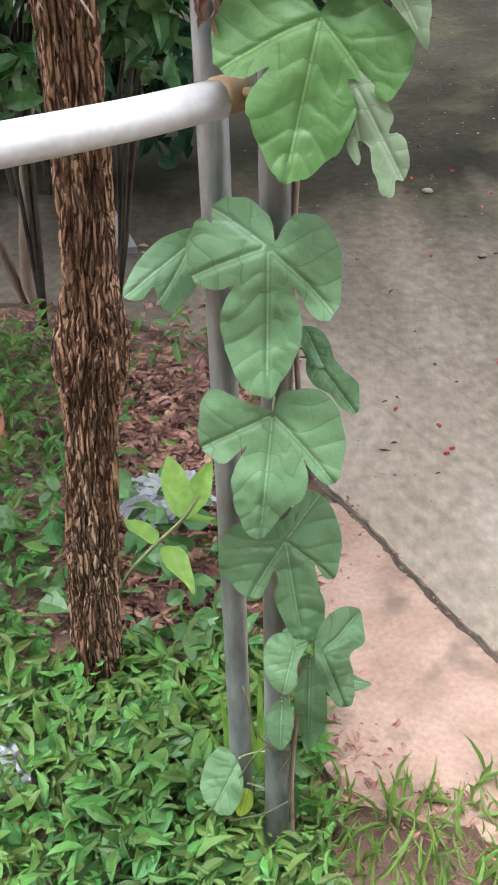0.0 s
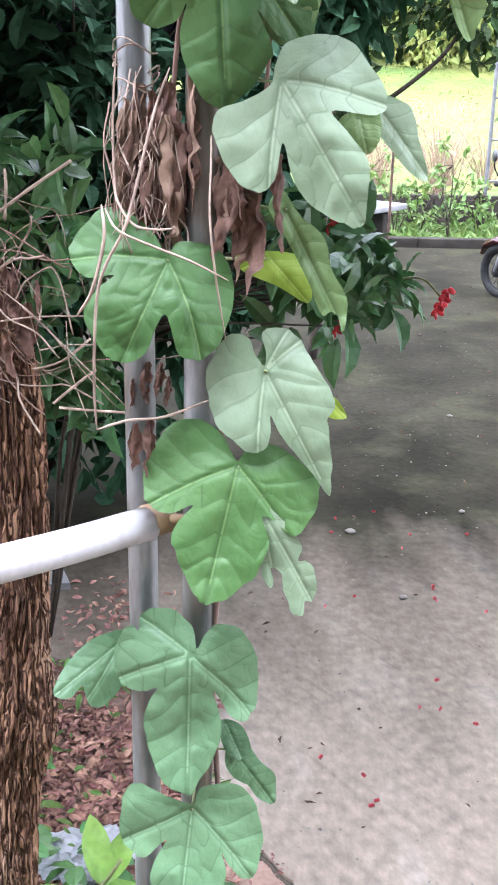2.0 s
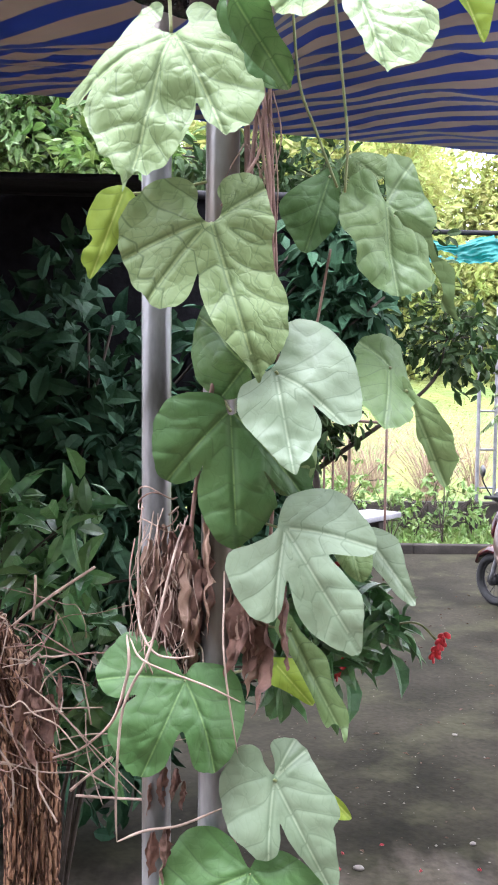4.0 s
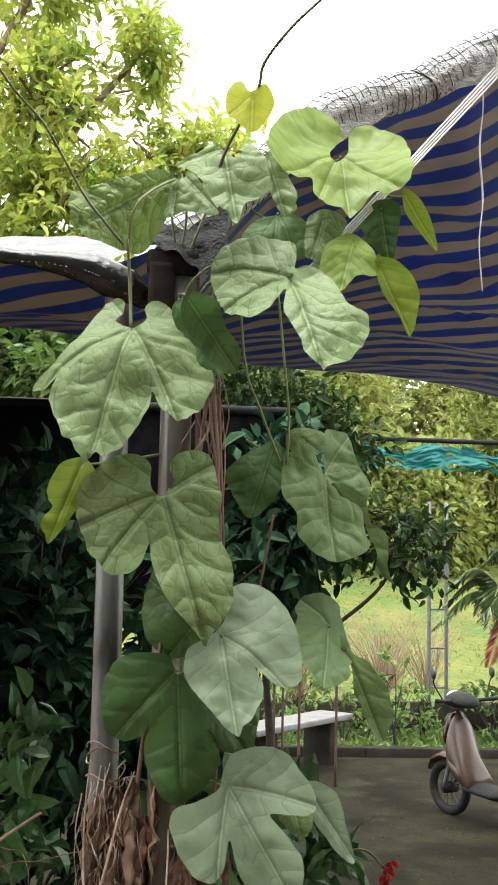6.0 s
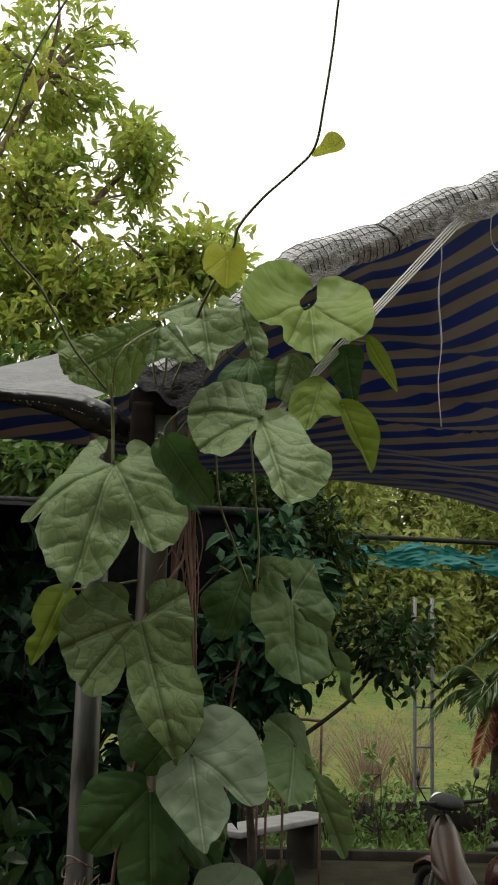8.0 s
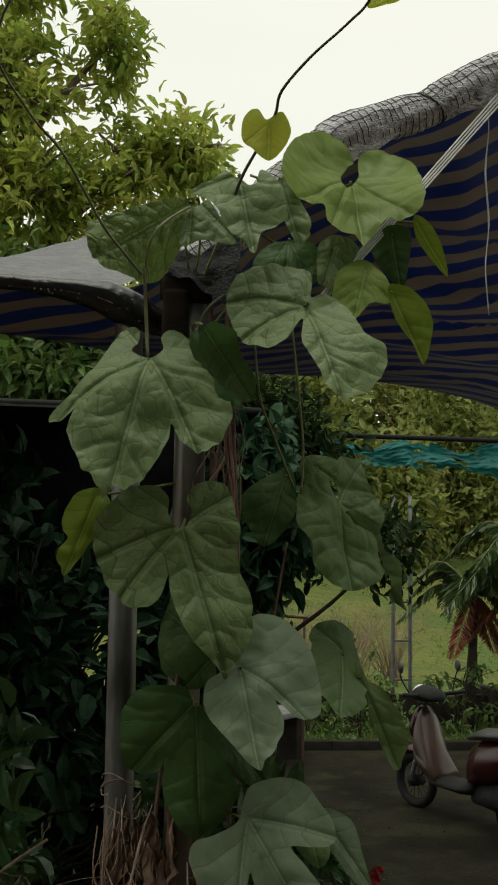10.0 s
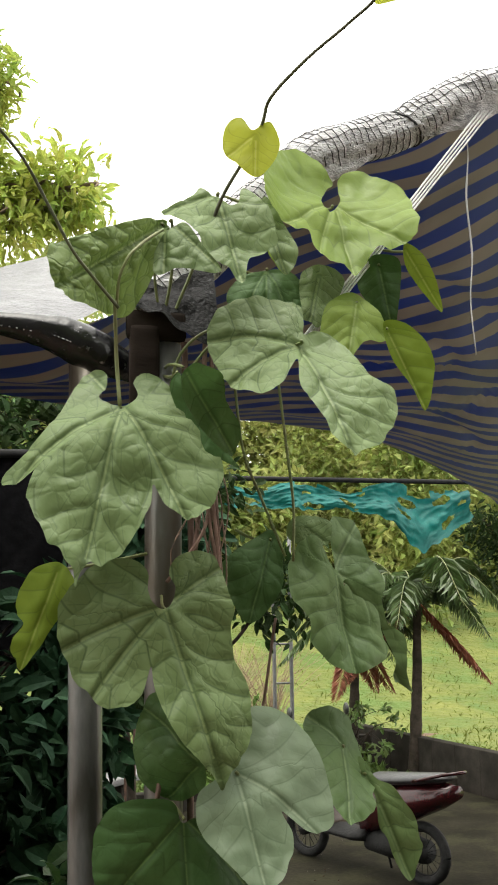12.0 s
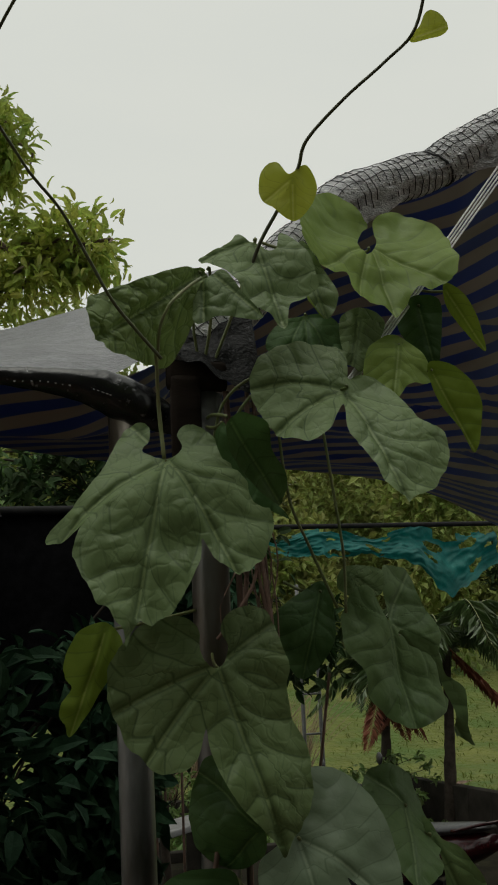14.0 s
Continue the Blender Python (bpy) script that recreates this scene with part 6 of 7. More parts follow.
tagged(leaf_cloud("ground_cover", pts, w, 0.016 + 0.048 * rng.random(len(pts)) ** 1.6, WEED, None, 0.34, seed=3), "dense low green weeds with small lance-shaped leaves", "weeds", kind="stuff")
pts = bed_points(900, -1.0, 0.12, 0.6, 1.9, in_bed)
pts[:, 2] = 0.03 + 0.05 * rng.random(len(pts))
w = rng.normal(size=(len(pts), 3)) * np.array((1, 1, 0.4)) + np.array((0, 0, 0.3))
tagged(leaf_cloud("broad_weeds", pts[:420], w[:420], 0.045 + 0.035 * rng.random(420), SHRUB_LEAF, None, 0.72, seed=4), "dark green round-leaved creeping weeds", "weeds", kind="stuff")
pts = bed_points(1500, -1.1, 0.5, 0.55, 1.5, lambda x, y: (in_bed(x, y) and x > -0.15) or (0.05 < x < 0.42 and y < 1.2 - 0.25 * x + 0.12 * noise.noise(Vector((x * 9, 0, 0)))) or (0.42 <= x and y < 0.95))
pts[:, 2] = -0.005
w = rng.normal(size=(len(pts), 3)) * np.array((0.6, 0.6, 0.2)) + np.array((0, 0, 1.0))
tagged(leaf_cloud("grass", pts, w, 0.03 + 0.06 * rng.random(len(pts)), GRASS, None, 0.09, droop=0.0, seed=5), "sparse fresh grass tufts beside the path", "grass", kind="stuff")
pts = np.concatenate((bed_points(3200, -1.2, 0.12, 0.9, 2.85, in_bed), bed_points(2200, -0.36, 0.02, 1.5, 2.5, in_bed), bed_points(170, -0.4, 0.0, 2.75, 3.3, lambda x, y: rng.random() < 1 - 3.5 * math.hypot(x + 0.2, (y - 3.0) * 0.7)), bed_points(70, 0.05, 0.42, 0.95, 1.3, lambda x, y: rng.random() < 1.0 - 5 * abs(y - 1.12) - 3 * abs(x - 0.13))))
pts[:, 2] = 0.004 + 0.012 * rng.random(len(pts))
w = rng.normal(size=(len(pts), 3)) * np.array((1, 1, 0.18))
tagged(leaf_cloud("leaf_litter", pts, w, np.where(pts[:, 0] > 0.13, 0.6, 1.0) * (0.015 + 0.03 * rng.random(len(pts))), LITTER, None, 0.4, droop=0.0, seed=6), "reddish brown dead leaves covering the soil", "leaf litter", kind="stuff")


def grass_tuft(at, blades):
    """A few long upright blades from one root."""
    tuft = thing("grass_tuft", at, "tall fresh green grass blades by the post foot", "grass", "grass tufts")
    for k, (x, y, z) in enumerate(blades):
        base = Vector(at)
        tip = base + Vector((x, y, z))
        line = smooth_line([base, base.lerp(tip, 0.5) + Vector((-0.2 * x, 0, 0.06 * z)), tip], 7)
        side = Vector((1, 0.3, 0)).normalized()
        verts, faces = [], []
        for j, p in enumerate(line):
            f = j / (len(line) - 1)
            w = 0.006 * (1 - f) ** 0.6 * (0.5 + min(1, 3 * f))
            verts += [p - side * w, p + Vector((0, 0.002, 0)), p + side * w]
        for j in range(len(line) - 1):
            for s in (0, 1):
                faces.append((3 * j + s, 3 * j + s + 1, 3 * j + s + 4, 3 * j + s + 3))
        sheet("blade", verts, faces, SEEDLING, tuft)
    return tuft


grass_tuft((-0.005, 1.1, -0.01), ((0.0, 0.0, 0.34), (0.012, -0.02, 0.26), (-0.02, 0.01, 0.22)))
grass_tuft((0.085, 1.06, -0.01), ((0.012, -0.03, 0.16), (-0.015, -0.01, 0.13), (0.05, -0.04, 0.1)))
grass_tuft((-0.055, 1.12, -0.01), ((-0.01, 0.0, 0.27), (-0.03, -0.02, 0.2)))
wide_pts = np.array([(-4.5 + 8 * rng.random(), -2.2 + 3.0 * rng.random(), -0.03) for _ in range(5000)] + [(-4.5 + 3.4 * rng.random(), 0.6 + 2.4 * rng.random(), -0.03) for _ in range(5000)])
w = rng.normal(size=(len(wide_pts), 3)) * np.array((0.8, 0.8, 0.3)) + np.array((0, 0, 0.6))
tagged(leaf_cloud("garden_weeds", wide_pts, w, 0.04 + 0.06 * rng.random(len(wide_pts)), WEED, None, 0.3, fine=False, seed=14), "thin patchy weeds on the garden soil", "weeds", kind="stuff")


def broad_blade(base, way, length, width, parent):
    """A smooth pointed leaf, folded a little along its midrib and drooping at the tip."""
    way = Vector(way).normalized()
    side = way.cross(Vector((0.1, 0.35, 1))).normalized()
    over = side.cross(way)
    verts, faces = [], []
    for i in range(13):
        f = i / 12
        half = width * math.sin(math.pi * f ** 0.8) ** 0.85 * (1 - 0.15 * f)
        for j in range(-3, 4):
            b = j / 3
            verts.append(base + way * length * f + side * half * b + over * (0.28 * half * abs(b) - 0.2 * length * f * f + 0.03 * length * math.sin(9 * f + b)))
    for i in range(12):
        for j in range(6):
            k = i * 7 + j
            faces.append((k, k + 1, k + 8, k + 7))
    return sheet("leaf", verts, faces, SEEDLING, parent)


def seedling(at, scale, turn):
    plant = thing("seedling", at, "young plant with broad light green leaves", "seedling", "seedlings")
    base = Vector(at)
    tube("stem", [base, base + Vector((0.015, 0, 0.08)) * scale, base + Vector((0.05, -0.02, 0.16)) * scale], 0.0028 * scale, STEM, plant, sides=6)
    for k, (a, z, up) in enumerate(((200, 0.11, 0.4), (20, 0.12, 0.2), (95, 0.16, 0.9), (300, 0.15, -0.1), (150, 0.16, 0.9), (250, 0.1, 0.1))):
        a = radians(a + turn)
        p = base + Vector((0.012 + 0.03 * z / 0.16, -0.01, z)) * scale
        broad_blade(p, (math.cos(a), math.sin(a) - 0.3, up), 0.085 * scale, 0.022 * scale, plant)
    return plant


young = thing("seedling", (-0.29, 1.62, 0.0), "young plant with broad light green leaves on a slanting stem", "seedling", "seedlings")
tube("stem", [(-0.29, 1.62, -0.01), (-0.265, 1.6, 0.065), (-0.212, 1.6, 0.133), (-0.151, 1.6, 0.201), (-0.115, 1.6, 0.259)], 0.0036, STEM, young, sides=8)
for base, tip, half in (((-0.155, 1.6, 0.205), (-0.175, 1.72, 0.284), 0.032), ((-0.142, 1.605, 0.195), (-0.101, 1.72, 0.266), 0.03), ((-0.207, 1.6, 0.139), (-0.267, 1.66, 0.17), 0.032),
                        ((-0.198, 1.59, 0.145), (-0.119, 1.52, 0.1), 0.036), ((-0.142, 1.6, 0.195), (-0.084, 1.64, 0.182), 0.026)):
    way = Vector(tip) - Vector(base)
    broad_blade(Vector(base), way, way.length, half, young)
seedling((-0.66, 1.5, 0.0), 1.0, 60)


def crumpled_bag(at, size, seed):
    bm = bmesh.new()
    bmesh.ops.create_icosphere(bm, subdivisions=4, radius=0.5)
    for v in bm.verts:
        n = v.co.normalized()
        k = 0.8 + 0.5 * abs(noise.noise(n * 2.2 + Vector((seed, 0, 0)))) - 0.25 * abs(noise.noise(n * 6 + Vector((seed, 3, 0))))
        v.co = Vector((n.x * size[0], n.y * size[1], max(-0.1, n.z) * size[2])) * 0.5 * k + Vector(at)
    ob = part("plastic_bag", bm, BAG, None, smooth=False)
    return tagged(ob, "crumpled greyish plastic bag lying on the soil", "bag", "plastic bags")


crumpled_bag((-0.21, 1.9, 0.02), (0.24, 0.2, 0.09), 1.0)
crumpled_bag((-0.43, 1.16, 0.02), (0.12, 0.12, 0.09), 5.0)
white_sheet = slab("paving_slab", [(-0.60, 3.72), (-0.50, 3.55), (-0.39, 3.22), (-0.52, 3.2), (-0.57, 3.35)], 0.006, 0.03, STONE)
tagged(white_sheet, "pale broken paving slab on the yard", "slab")
brick_thing = bmesh.new()
box_into(brick_thing, (-0.72, 2.1, 0.05), (0.22, 0.1, 0.1), 0.2, 0.008)
tagged(part("brick", brick_thing, BRICK, None), "red clay brick lying in the weeds", "brick")

# fallen petals and pebbles on the yard
petal_bm = bmesh.new()
bmesh.ops.create_grid(petal_bm, x_segments=5, y_segments=5, size=0.5)
for v in petal_bm.verts:
    v.co = Vector((v.co.x * 0.015, v.co.y * 0.008 * (1 - 1.2 * v.co.x ** 2), 0.004 + 0.008 * noise.noise(v.co * 4) + 0.02 * v.co.y ** 2))
first_petal = tagged(part("fallen_petal", petal_bm, FALLEN_PETAL, None), "wilted red petal lying on the concrete", "petal", "fallen petals")
first_petal.matrix_basis = pose(0.72, 2.62, 0.01, 0, 0, 20)
rng = np.random.default_rng(31)
for k in range(20):
    y = 1.75 + 2.2 * rng.random() ** 1.3
    x = 0.25 + (y - 1.6) * 0.12 + 0.55 * rng.random() * (y / 3)
    copy_thing(first_petal, pose(x, y, 0.011, 20 * rng.normal(), 0, 360 * rng.random()))
pebble_bm = bmesh.new()
bmesh.ops.create_icosphere(pebble_bm, subdivisions=2, radius=0.022)
for v in pebble_bm.verts:
    v.co = Vector((v.co.x, v.co.y * 0.8, v.co.z * 0.35)) * (1 + 0.25 * noise.noise(v.co * 60))
first_pebble = tagged(part("pebble", pebble_bm, PEBBLE, None), "small flat pale pebble on the concrete", "pebble", "pebbles")
first_pebble.matrix_basis = pose(0.622, 3.7, 0.012)
for x, y in ((0.72, 3.15), (1.35, 5.2), (1.1, 3.9), (1.9, 6.0)):
    copy_thing(first_pebble, pose(x, y, 0.012, 0, 0, 360 * rng.random()) @ Matrix.Diagonal((0.7, 0.7, 0.7, 1)))
pts = np.array([(0.1 + 2.4 * rng.random(), 1.9 + 7 * rng.random(), 0.009) for _ in range(420)])
tagged(leaf_cloud("yard_debris", pts, rng.normal(size=(420, 3)) * np.array((1, 1, 0.08)), 0.008 + 0.035 * rng.random(420) ** 2, DEBRIS, None, 0.3, fine=False, droop=0.0, seed=8), "scattered dead leaf bits on the yard", "debris", kind="stuff")

grit = np.array([(0.15 + 2.3 * rng.random(), 1.6 + 6.5 * rng.random() ** 1.5, 0.008) for _ in range(700)])
tagged(leaf_cloud("yard_grit", grit, rng.normal(size=(700, 3)) * np.array((1, 1, 0.15)), 0.003 + 0.01 * rng.random(700) ** 3, PEBBLE, None, 0.8, fine=False, droop=0.0, seed=15), "fine pale grit scattered over the yard", "grit", kind="stuff")
pts = np.array([tuple(seam[int(rng.random() * len(seam))] + Vector((0.012 * rng.normal(), 0.012 * rng.normal(), 0.009))) for _ in range(330)])
tagged(leaf_cloud("crack_litter", pts, rng.normal(size=(330, 3)) * np.array((1, 1, 0.1)), 0.004 + 0.012 * rng.random(330) ** 2, LITTER, None, 0.5, fine=False, droop=0.0, seed=9), "grit and leaf crumbs along the slab joint", "debris", kind="stuff")

edge_points = [path_edge[int(rng.random() * len(path_edge))] for _ in range(900)]
pts = np.array([(x + 0.05 * rng.normal() + 0.03, y + 0.05 * rng.normal(), 0.002) for x, y in edge_points])
tagged(leaf_cloud("path_litter", pts, rng.normal(size=(900, 3)) * np.array((1, 1, 0.1)), 0.004 + 0.022 * rng.random(900) ** 3, LITTER, None, 0.45, fine=False, droop=0.0, seed=16), "leaf crumbs and soil strewn over the path's edge", "debris", kind="stuff")

# ---- flowering shrub behind the posts ----
rng = np.random.default_rng(41)


def twiggy_shrub(at, label, tufts, mat, leaf, seed, broad=0.42, per=11, name="shrub"):
    plant = thing(name, at, label, "shrub")
    r = np.random.default_rng(seed)
    bm = bmesh.new()
    base = Vector(at)
    P, W = [], []
    for i, (x, y, z) in enumerate(tufts):
        end = Vector((x, y, z))
        fork = Vector((base.x + 0.25 * (end.x - base.x) + 0.03 * r.normal(), base.y + 0.03 * r.normal(), base.z + 0.8 * (end.z - base.z)))
        if i % 5 == 0:
            mid = fork
            tube_into(bm, smooth_line([base, mid, end], 5), lambda f: 0.008 - 0.005 * f, 6)
        else:
            tube_into(bm, smooth_line([mid, mid.lerp(end, 0.5) + Vector((0, 0, 0.02)), end], 4), lambda f: 0.005 - 0.003 * f, 6)
        for _ in range(per):
            d = r.normal(size=3)
            P.append(np.array(end) + r.normal(size=3) * 0.02)
            W.append(d + np.array((0, -0.15, 0.05)))
    part("stem_frame", bm, HEDGE_STEM, plant)
    leaf_cloud("foliage", P, W, leaf * (0.7 + 0.6 * r.random(len(P))), mat, plant, broad, seed=seed, droop=0.45)
    return plant


flowering = twiggy_shrub((-0.42, 2.9, 0.0), "dark green shrub with red flowers behind the post",
                         [(0.33 + 0.07 * rng.normal(), 2.5 + 0.12 * rng.normal(), 1.2 + 0.07 * rng.normal()) for _ in range(12)] + [(0.46, 2.48, 1.17), (0.44, 2.52, 1.24), (0.5, 2.5, 1.2), (0.22, 2.5, 1.05), (0.2, 2.55, 1.2), (0.3, 2.5, 1.34), (0.36, 2.52, 1.33), (0.41, 2.5, 1.3), (0.35, 2.5, 1.28), (0.28, 2.5, 1.29), (0.25, 2.5, 1.36)],
                         SHRUB_LEAF, 0.1, 42)


def flower(at, scale, parent, name="flower"):
    bm = bmesh.new()
    for k in range(16):
        f = k / 15
        a = 2.4 * k
        c = Vector(at) + Vector((0.028 * (0.5 - f) + 0.008 * math.cos(a), -0.006 + 0.008 * math.sin(a), 0.062 * (0.5 - f))) * scale
        bmesh.ops.create_uvsphere(bm, u_segments=7, v_segments=5, radius=0.0095 * scale, matrix=Matrix.Translation(c) @ Matrix.Rotation(a, 4, "Z") @ Matrix.Rotation(0.7, 4, "Y") @ Matrix.Diagonal((1.25, 0.4, 0.8, 1)))
    return part(name, bm, PETAL, parent, "drooping bright red flower")


for at, s in (((0.365, 2.46, 1.09), 0.8), ((0.603, 2.45, 1.145), 0.95), ((0.34, 2.5, 1.32), 0.7)):
    flower(at, s, flowering)
tube("twig", [(0.46, 2.5, 1.18), (0.55, 2.47, 1.2), (0.6, 2.45, 1.16)], 0.003, STEM, flowering, sides=5)

# ---- hedge, shade net and tree on the far side of the trunk ----
for k, (cx, cy, cz, rx, ry, rz, n) in enumerate(((-1.5, 3.9, 1.2, 0.7, 0.5, 1.0, 130), (-0.8, 3.75, 1.2, 0.5, 0.4, 1.15, 150), (-0.35, 3.9, 1.5, 0.4, 0.35, 0.85, 120), (0.2, 4.3, 1.45, 0.24, 0.25, 0.8, 120), (-2.3, 4.1, 1.2, 0.7, 0.5, 1.1, 90), (0.0, 4.2, 0.85, 0.33, 0.3, 0.7, 80), (-0.6, 4.0, 0.5, 0.6, 0.3, 0.5, 70), (0.6, 4.5, 2.15, 0.26, 0.22, 0.5, 90))):
    r = np.random.default_rng(60 + k)
    p, w = clumps(r, (cx, cy, cz), (rx, ry, rz), n, 11, 0.05)
    keep = p[:, 2] > 0.05
    root = min(cx, -0.42 - 0.12 * k)
    hedge = thing("hedge_shrub", (root, cy, 0), "dense dark green shrub with glossy leaves in shade", "shrub", "hedge shrubs")
    bm = bmesh.new()
    for j in range(6):
        e = Vector((cx + 0.8 * rx * r.normal() * 0.6, cy + 0.15 * r.normal(), cz + rz * 0.6 * r.random()))
        tube_into(bm, smooth_line([(root + 0.05 * r.normal(), cy, -0.03), (root + 0.12 * r.normal(), cy, 0.5), e], 5), lambda f: 0.014 - 0.009 * f, 6)
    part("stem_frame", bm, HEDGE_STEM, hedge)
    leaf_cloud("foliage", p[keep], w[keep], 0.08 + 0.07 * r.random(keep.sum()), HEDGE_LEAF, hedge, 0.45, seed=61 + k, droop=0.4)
near_shrub = twiggy_shrub((-0.62, 2.75, 0.0), "green leafy shrub beside the trunk with red flowers",
                          [(-0.5 + 0.17 * rng.normal(), 2.62 + 0.1 * rng.normal(), 1.08 + 0.2 * rng.normal()) for _ in range(30)] + [(-0.27 + 0.05 * rng.normal(), 2.6, 0.95 + 0.09 * rng.normal()) for _ in range(6)] + [(-0.46 + 0.14 * rng.normal(), 2.6 + 0.08 * rng.normal(), 1.36 + 0.12 * rng.normal()) for _ in range(22)],
                          SHRUB_LEAF, 0.1, 45)
flower((-0.2, 2.5, 1.06), 0.9, near_shrub)
net = thing("black_net_screen", (-1.9, 4.6, 1.7), "black shade net stretched as a screen behind the hedge", "net")
bm = bmesh.new()
bmesh.ops.create_grid(bm, x_segments=60, y_segments=20, size=0.5)
for v in bm.verts:
    a, b = v.co.x + 0.5, v.co.y + 0.5
    low = 0.45 + 1.25 * min(1.0, max(0.0, (a - 0.8) / 0.1)) + 0.09 * noise.noise(Vector((a * 9, 0, 1)))
    v.co = Vector((-4.0 + (4.62 - 0.25 * (1 - b) + 0.07 * noise.noise(Vector((b * 7, 0, 8)))) * a, 4.6 + 0.05 * noise.noise(Vector((a * 20, b * 3, 0))), low + (2.61 - low) * b))
part("net_sheet", bm, BLACK_NET, net)
bm = bmesh.new()
bmesh.ops.create_grid(bm, x_segments=40, y_segments=14, size=0.5)
for v in bm.verts:
    a, b = v.co.x + 0.5, v.co.y + 0.5
    v.co = Vector((-4.0 + 3.85 * a, 2.62 + 1.98 * b, 2.30 + 0.31 * b + 0.015 * noise.noise(Vector((a * 12, b * 5, 0)))))
part("net_roof", bm, BLACK_NET, net, "black shade net roof")
tube("front_rail", [(-4.0, 2.6, 2.298), (-0.15, 2.6, 2.298)], 0.01, BLACK_NET, net, sides=8)
tube("top_rail", [(-4.0, 4.58, 2.61), (0.62, 4.58, 2.61)], 0.02, BLACK_STEEL, net, sides=8)
for x in (-3.8, -2.4, -1.0):
    tube("net_post", [(x, 4.62, -0.03), (x, 4.62, 2.61)], 0.02, BLACK_STEEL, net, sides=8)


def tree(at, label, crown, leaf, mat, seed, trunk_r=0.12, per=14, broad=0.36, fine=False, lean=(0, 0)):
    """A tapered trunk with limbs and a crown of tufts. crown: masses of centre, radii and tuft count."""
    plant = thing("tree", at, label, "tree")
    r = np.random.default_rng(seed)
    base = Vector(at)
    bm = bmesh.new()
    fork = base + Vector((lean[0], lean[1], crown[0][0][2] * 0.5))
    tube_into(bm, smooth_line([base, base.lerp(fork, 0.5) + Vector((0.05, 0, 0)), fork], 6), lambda f: trunk_r * (1 - 0.4 * f), 12, 0.15)
    P, W = [], []
    for c, rad, n in crown:
        c = Vector(c)
        mid = fork.lerp(c, 0.5) + Vector((0.1 * r.normal(), 0.1 * r.normal(), 0.1))
        tube_into(bm, smooth_line([fork, mid, c], 6), lambda f: trunk_r * (0.5 - 0.35 * f), 8, 0.1)
        p, w = clumps(r, c, rad, n, per, 0.075)
        for j in range(0, len(p), per * 3):
            e = Vector(p[j])
            tube_into(bm, smooth_line([c, c.lerp(e, 0.6) + Vector((0.06 * r.normal(), 0, 0.05)), e], 4), lambda f: trunk_r * (0.14 - 0.1 * f), 5)
        P.append(p)
        W.append(w)
    P, W = np.concatenate(P), np.concatenate(W)
    part("trunk", bm, HEDGE_STEM if mat in (DARK_TREE_LEAF, MID_TREE_LEAF) else WOOD_GREY, plant)
    leaf_cloud("crown", P, W, leaf * (0.65 + 0.7 * r.random(len(P))), mat, plant, broad, fine=fine, seed=seed, droop=0.2)
    return plant


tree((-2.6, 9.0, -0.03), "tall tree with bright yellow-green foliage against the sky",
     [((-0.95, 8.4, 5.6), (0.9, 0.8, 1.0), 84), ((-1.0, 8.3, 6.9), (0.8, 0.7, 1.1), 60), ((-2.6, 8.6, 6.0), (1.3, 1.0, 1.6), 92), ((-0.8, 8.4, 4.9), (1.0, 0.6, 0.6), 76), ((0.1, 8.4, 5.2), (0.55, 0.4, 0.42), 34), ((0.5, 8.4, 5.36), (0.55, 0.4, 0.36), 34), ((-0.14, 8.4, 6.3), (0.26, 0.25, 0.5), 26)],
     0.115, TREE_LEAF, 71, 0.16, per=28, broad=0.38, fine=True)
tree((-2.0, 7.9, -0.03), "leafy tree with mid green foliage behind the shade net",
     [((-1.4, 7.9, 3.7), (1.3, 0.6, 0.7), 160), ((-0.4, 7.7, 3.4), (0.8, 0.5, 0.5), 90), ((-3.0, 8.0, 4.1), (1.2, 0.7, 1.0), 90)],
     0.13, MID_TREE_LEAF, 74, 0.1, per=18, broad=0.4, fine=True)
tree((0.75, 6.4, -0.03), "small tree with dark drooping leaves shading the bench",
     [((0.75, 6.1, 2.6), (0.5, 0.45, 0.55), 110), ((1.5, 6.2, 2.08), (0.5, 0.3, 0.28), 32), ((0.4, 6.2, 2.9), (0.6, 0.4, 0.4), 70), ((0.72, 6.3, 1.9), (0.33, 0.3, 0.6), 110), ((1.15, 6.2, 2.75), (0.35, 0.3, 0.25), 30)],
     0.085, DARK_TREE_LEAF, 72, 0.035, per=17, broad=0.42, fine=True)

# ---- bench, posts, teal net ----
bench = thing("bench", (1.7, 10.5, 0.0), "stone bench with a pale slab seat on dark legs", "bench")
bm = bmesh.new()
box_into(bm, (1.47, 10.38, 0.46), (1.75, 0.4, 0.06), 0.87, 0.012)
part("seat", bm, STONE, bench, "pale stone slab")
for x in (-0.55, 0.55):
    bm = bmesh.new()
    box_into(bm, (1.47 + 0.645 * x, 10.38 + 0.764 * x, 0.2), (0.14, 0.32, 0.43), 0.87, 0.015)
    part("leg", bm, KERB_STONE, bench)
rack = thing("metal_rack", (1.45, 9.6, 0.0), "rusty dark metal rack with thin legs and rails", "rack")
for pts in ([(1.14, 9.6, 1.5), (1.8, 9.6, 1.46)], [(1.14, 9.6, 1.39), (1.44, 9.6, 1.38)]):
    tube("rail", pts, 0.014, RUST, rack, sides=8)
for x, z in ((1.2, 1.5), (1.28, 1.39), (1.43, 1.49), (1.77, 1.46)):
    tube("leg", [(x, 9.6, 0.0), (x, 9.6, z)], 0.012, RUST, rack, sides=8)
mast = thing("lattice_mast", (3.75, 13.6, 0.0), "pair of thin grey steel poles joined by rungs", "mast")
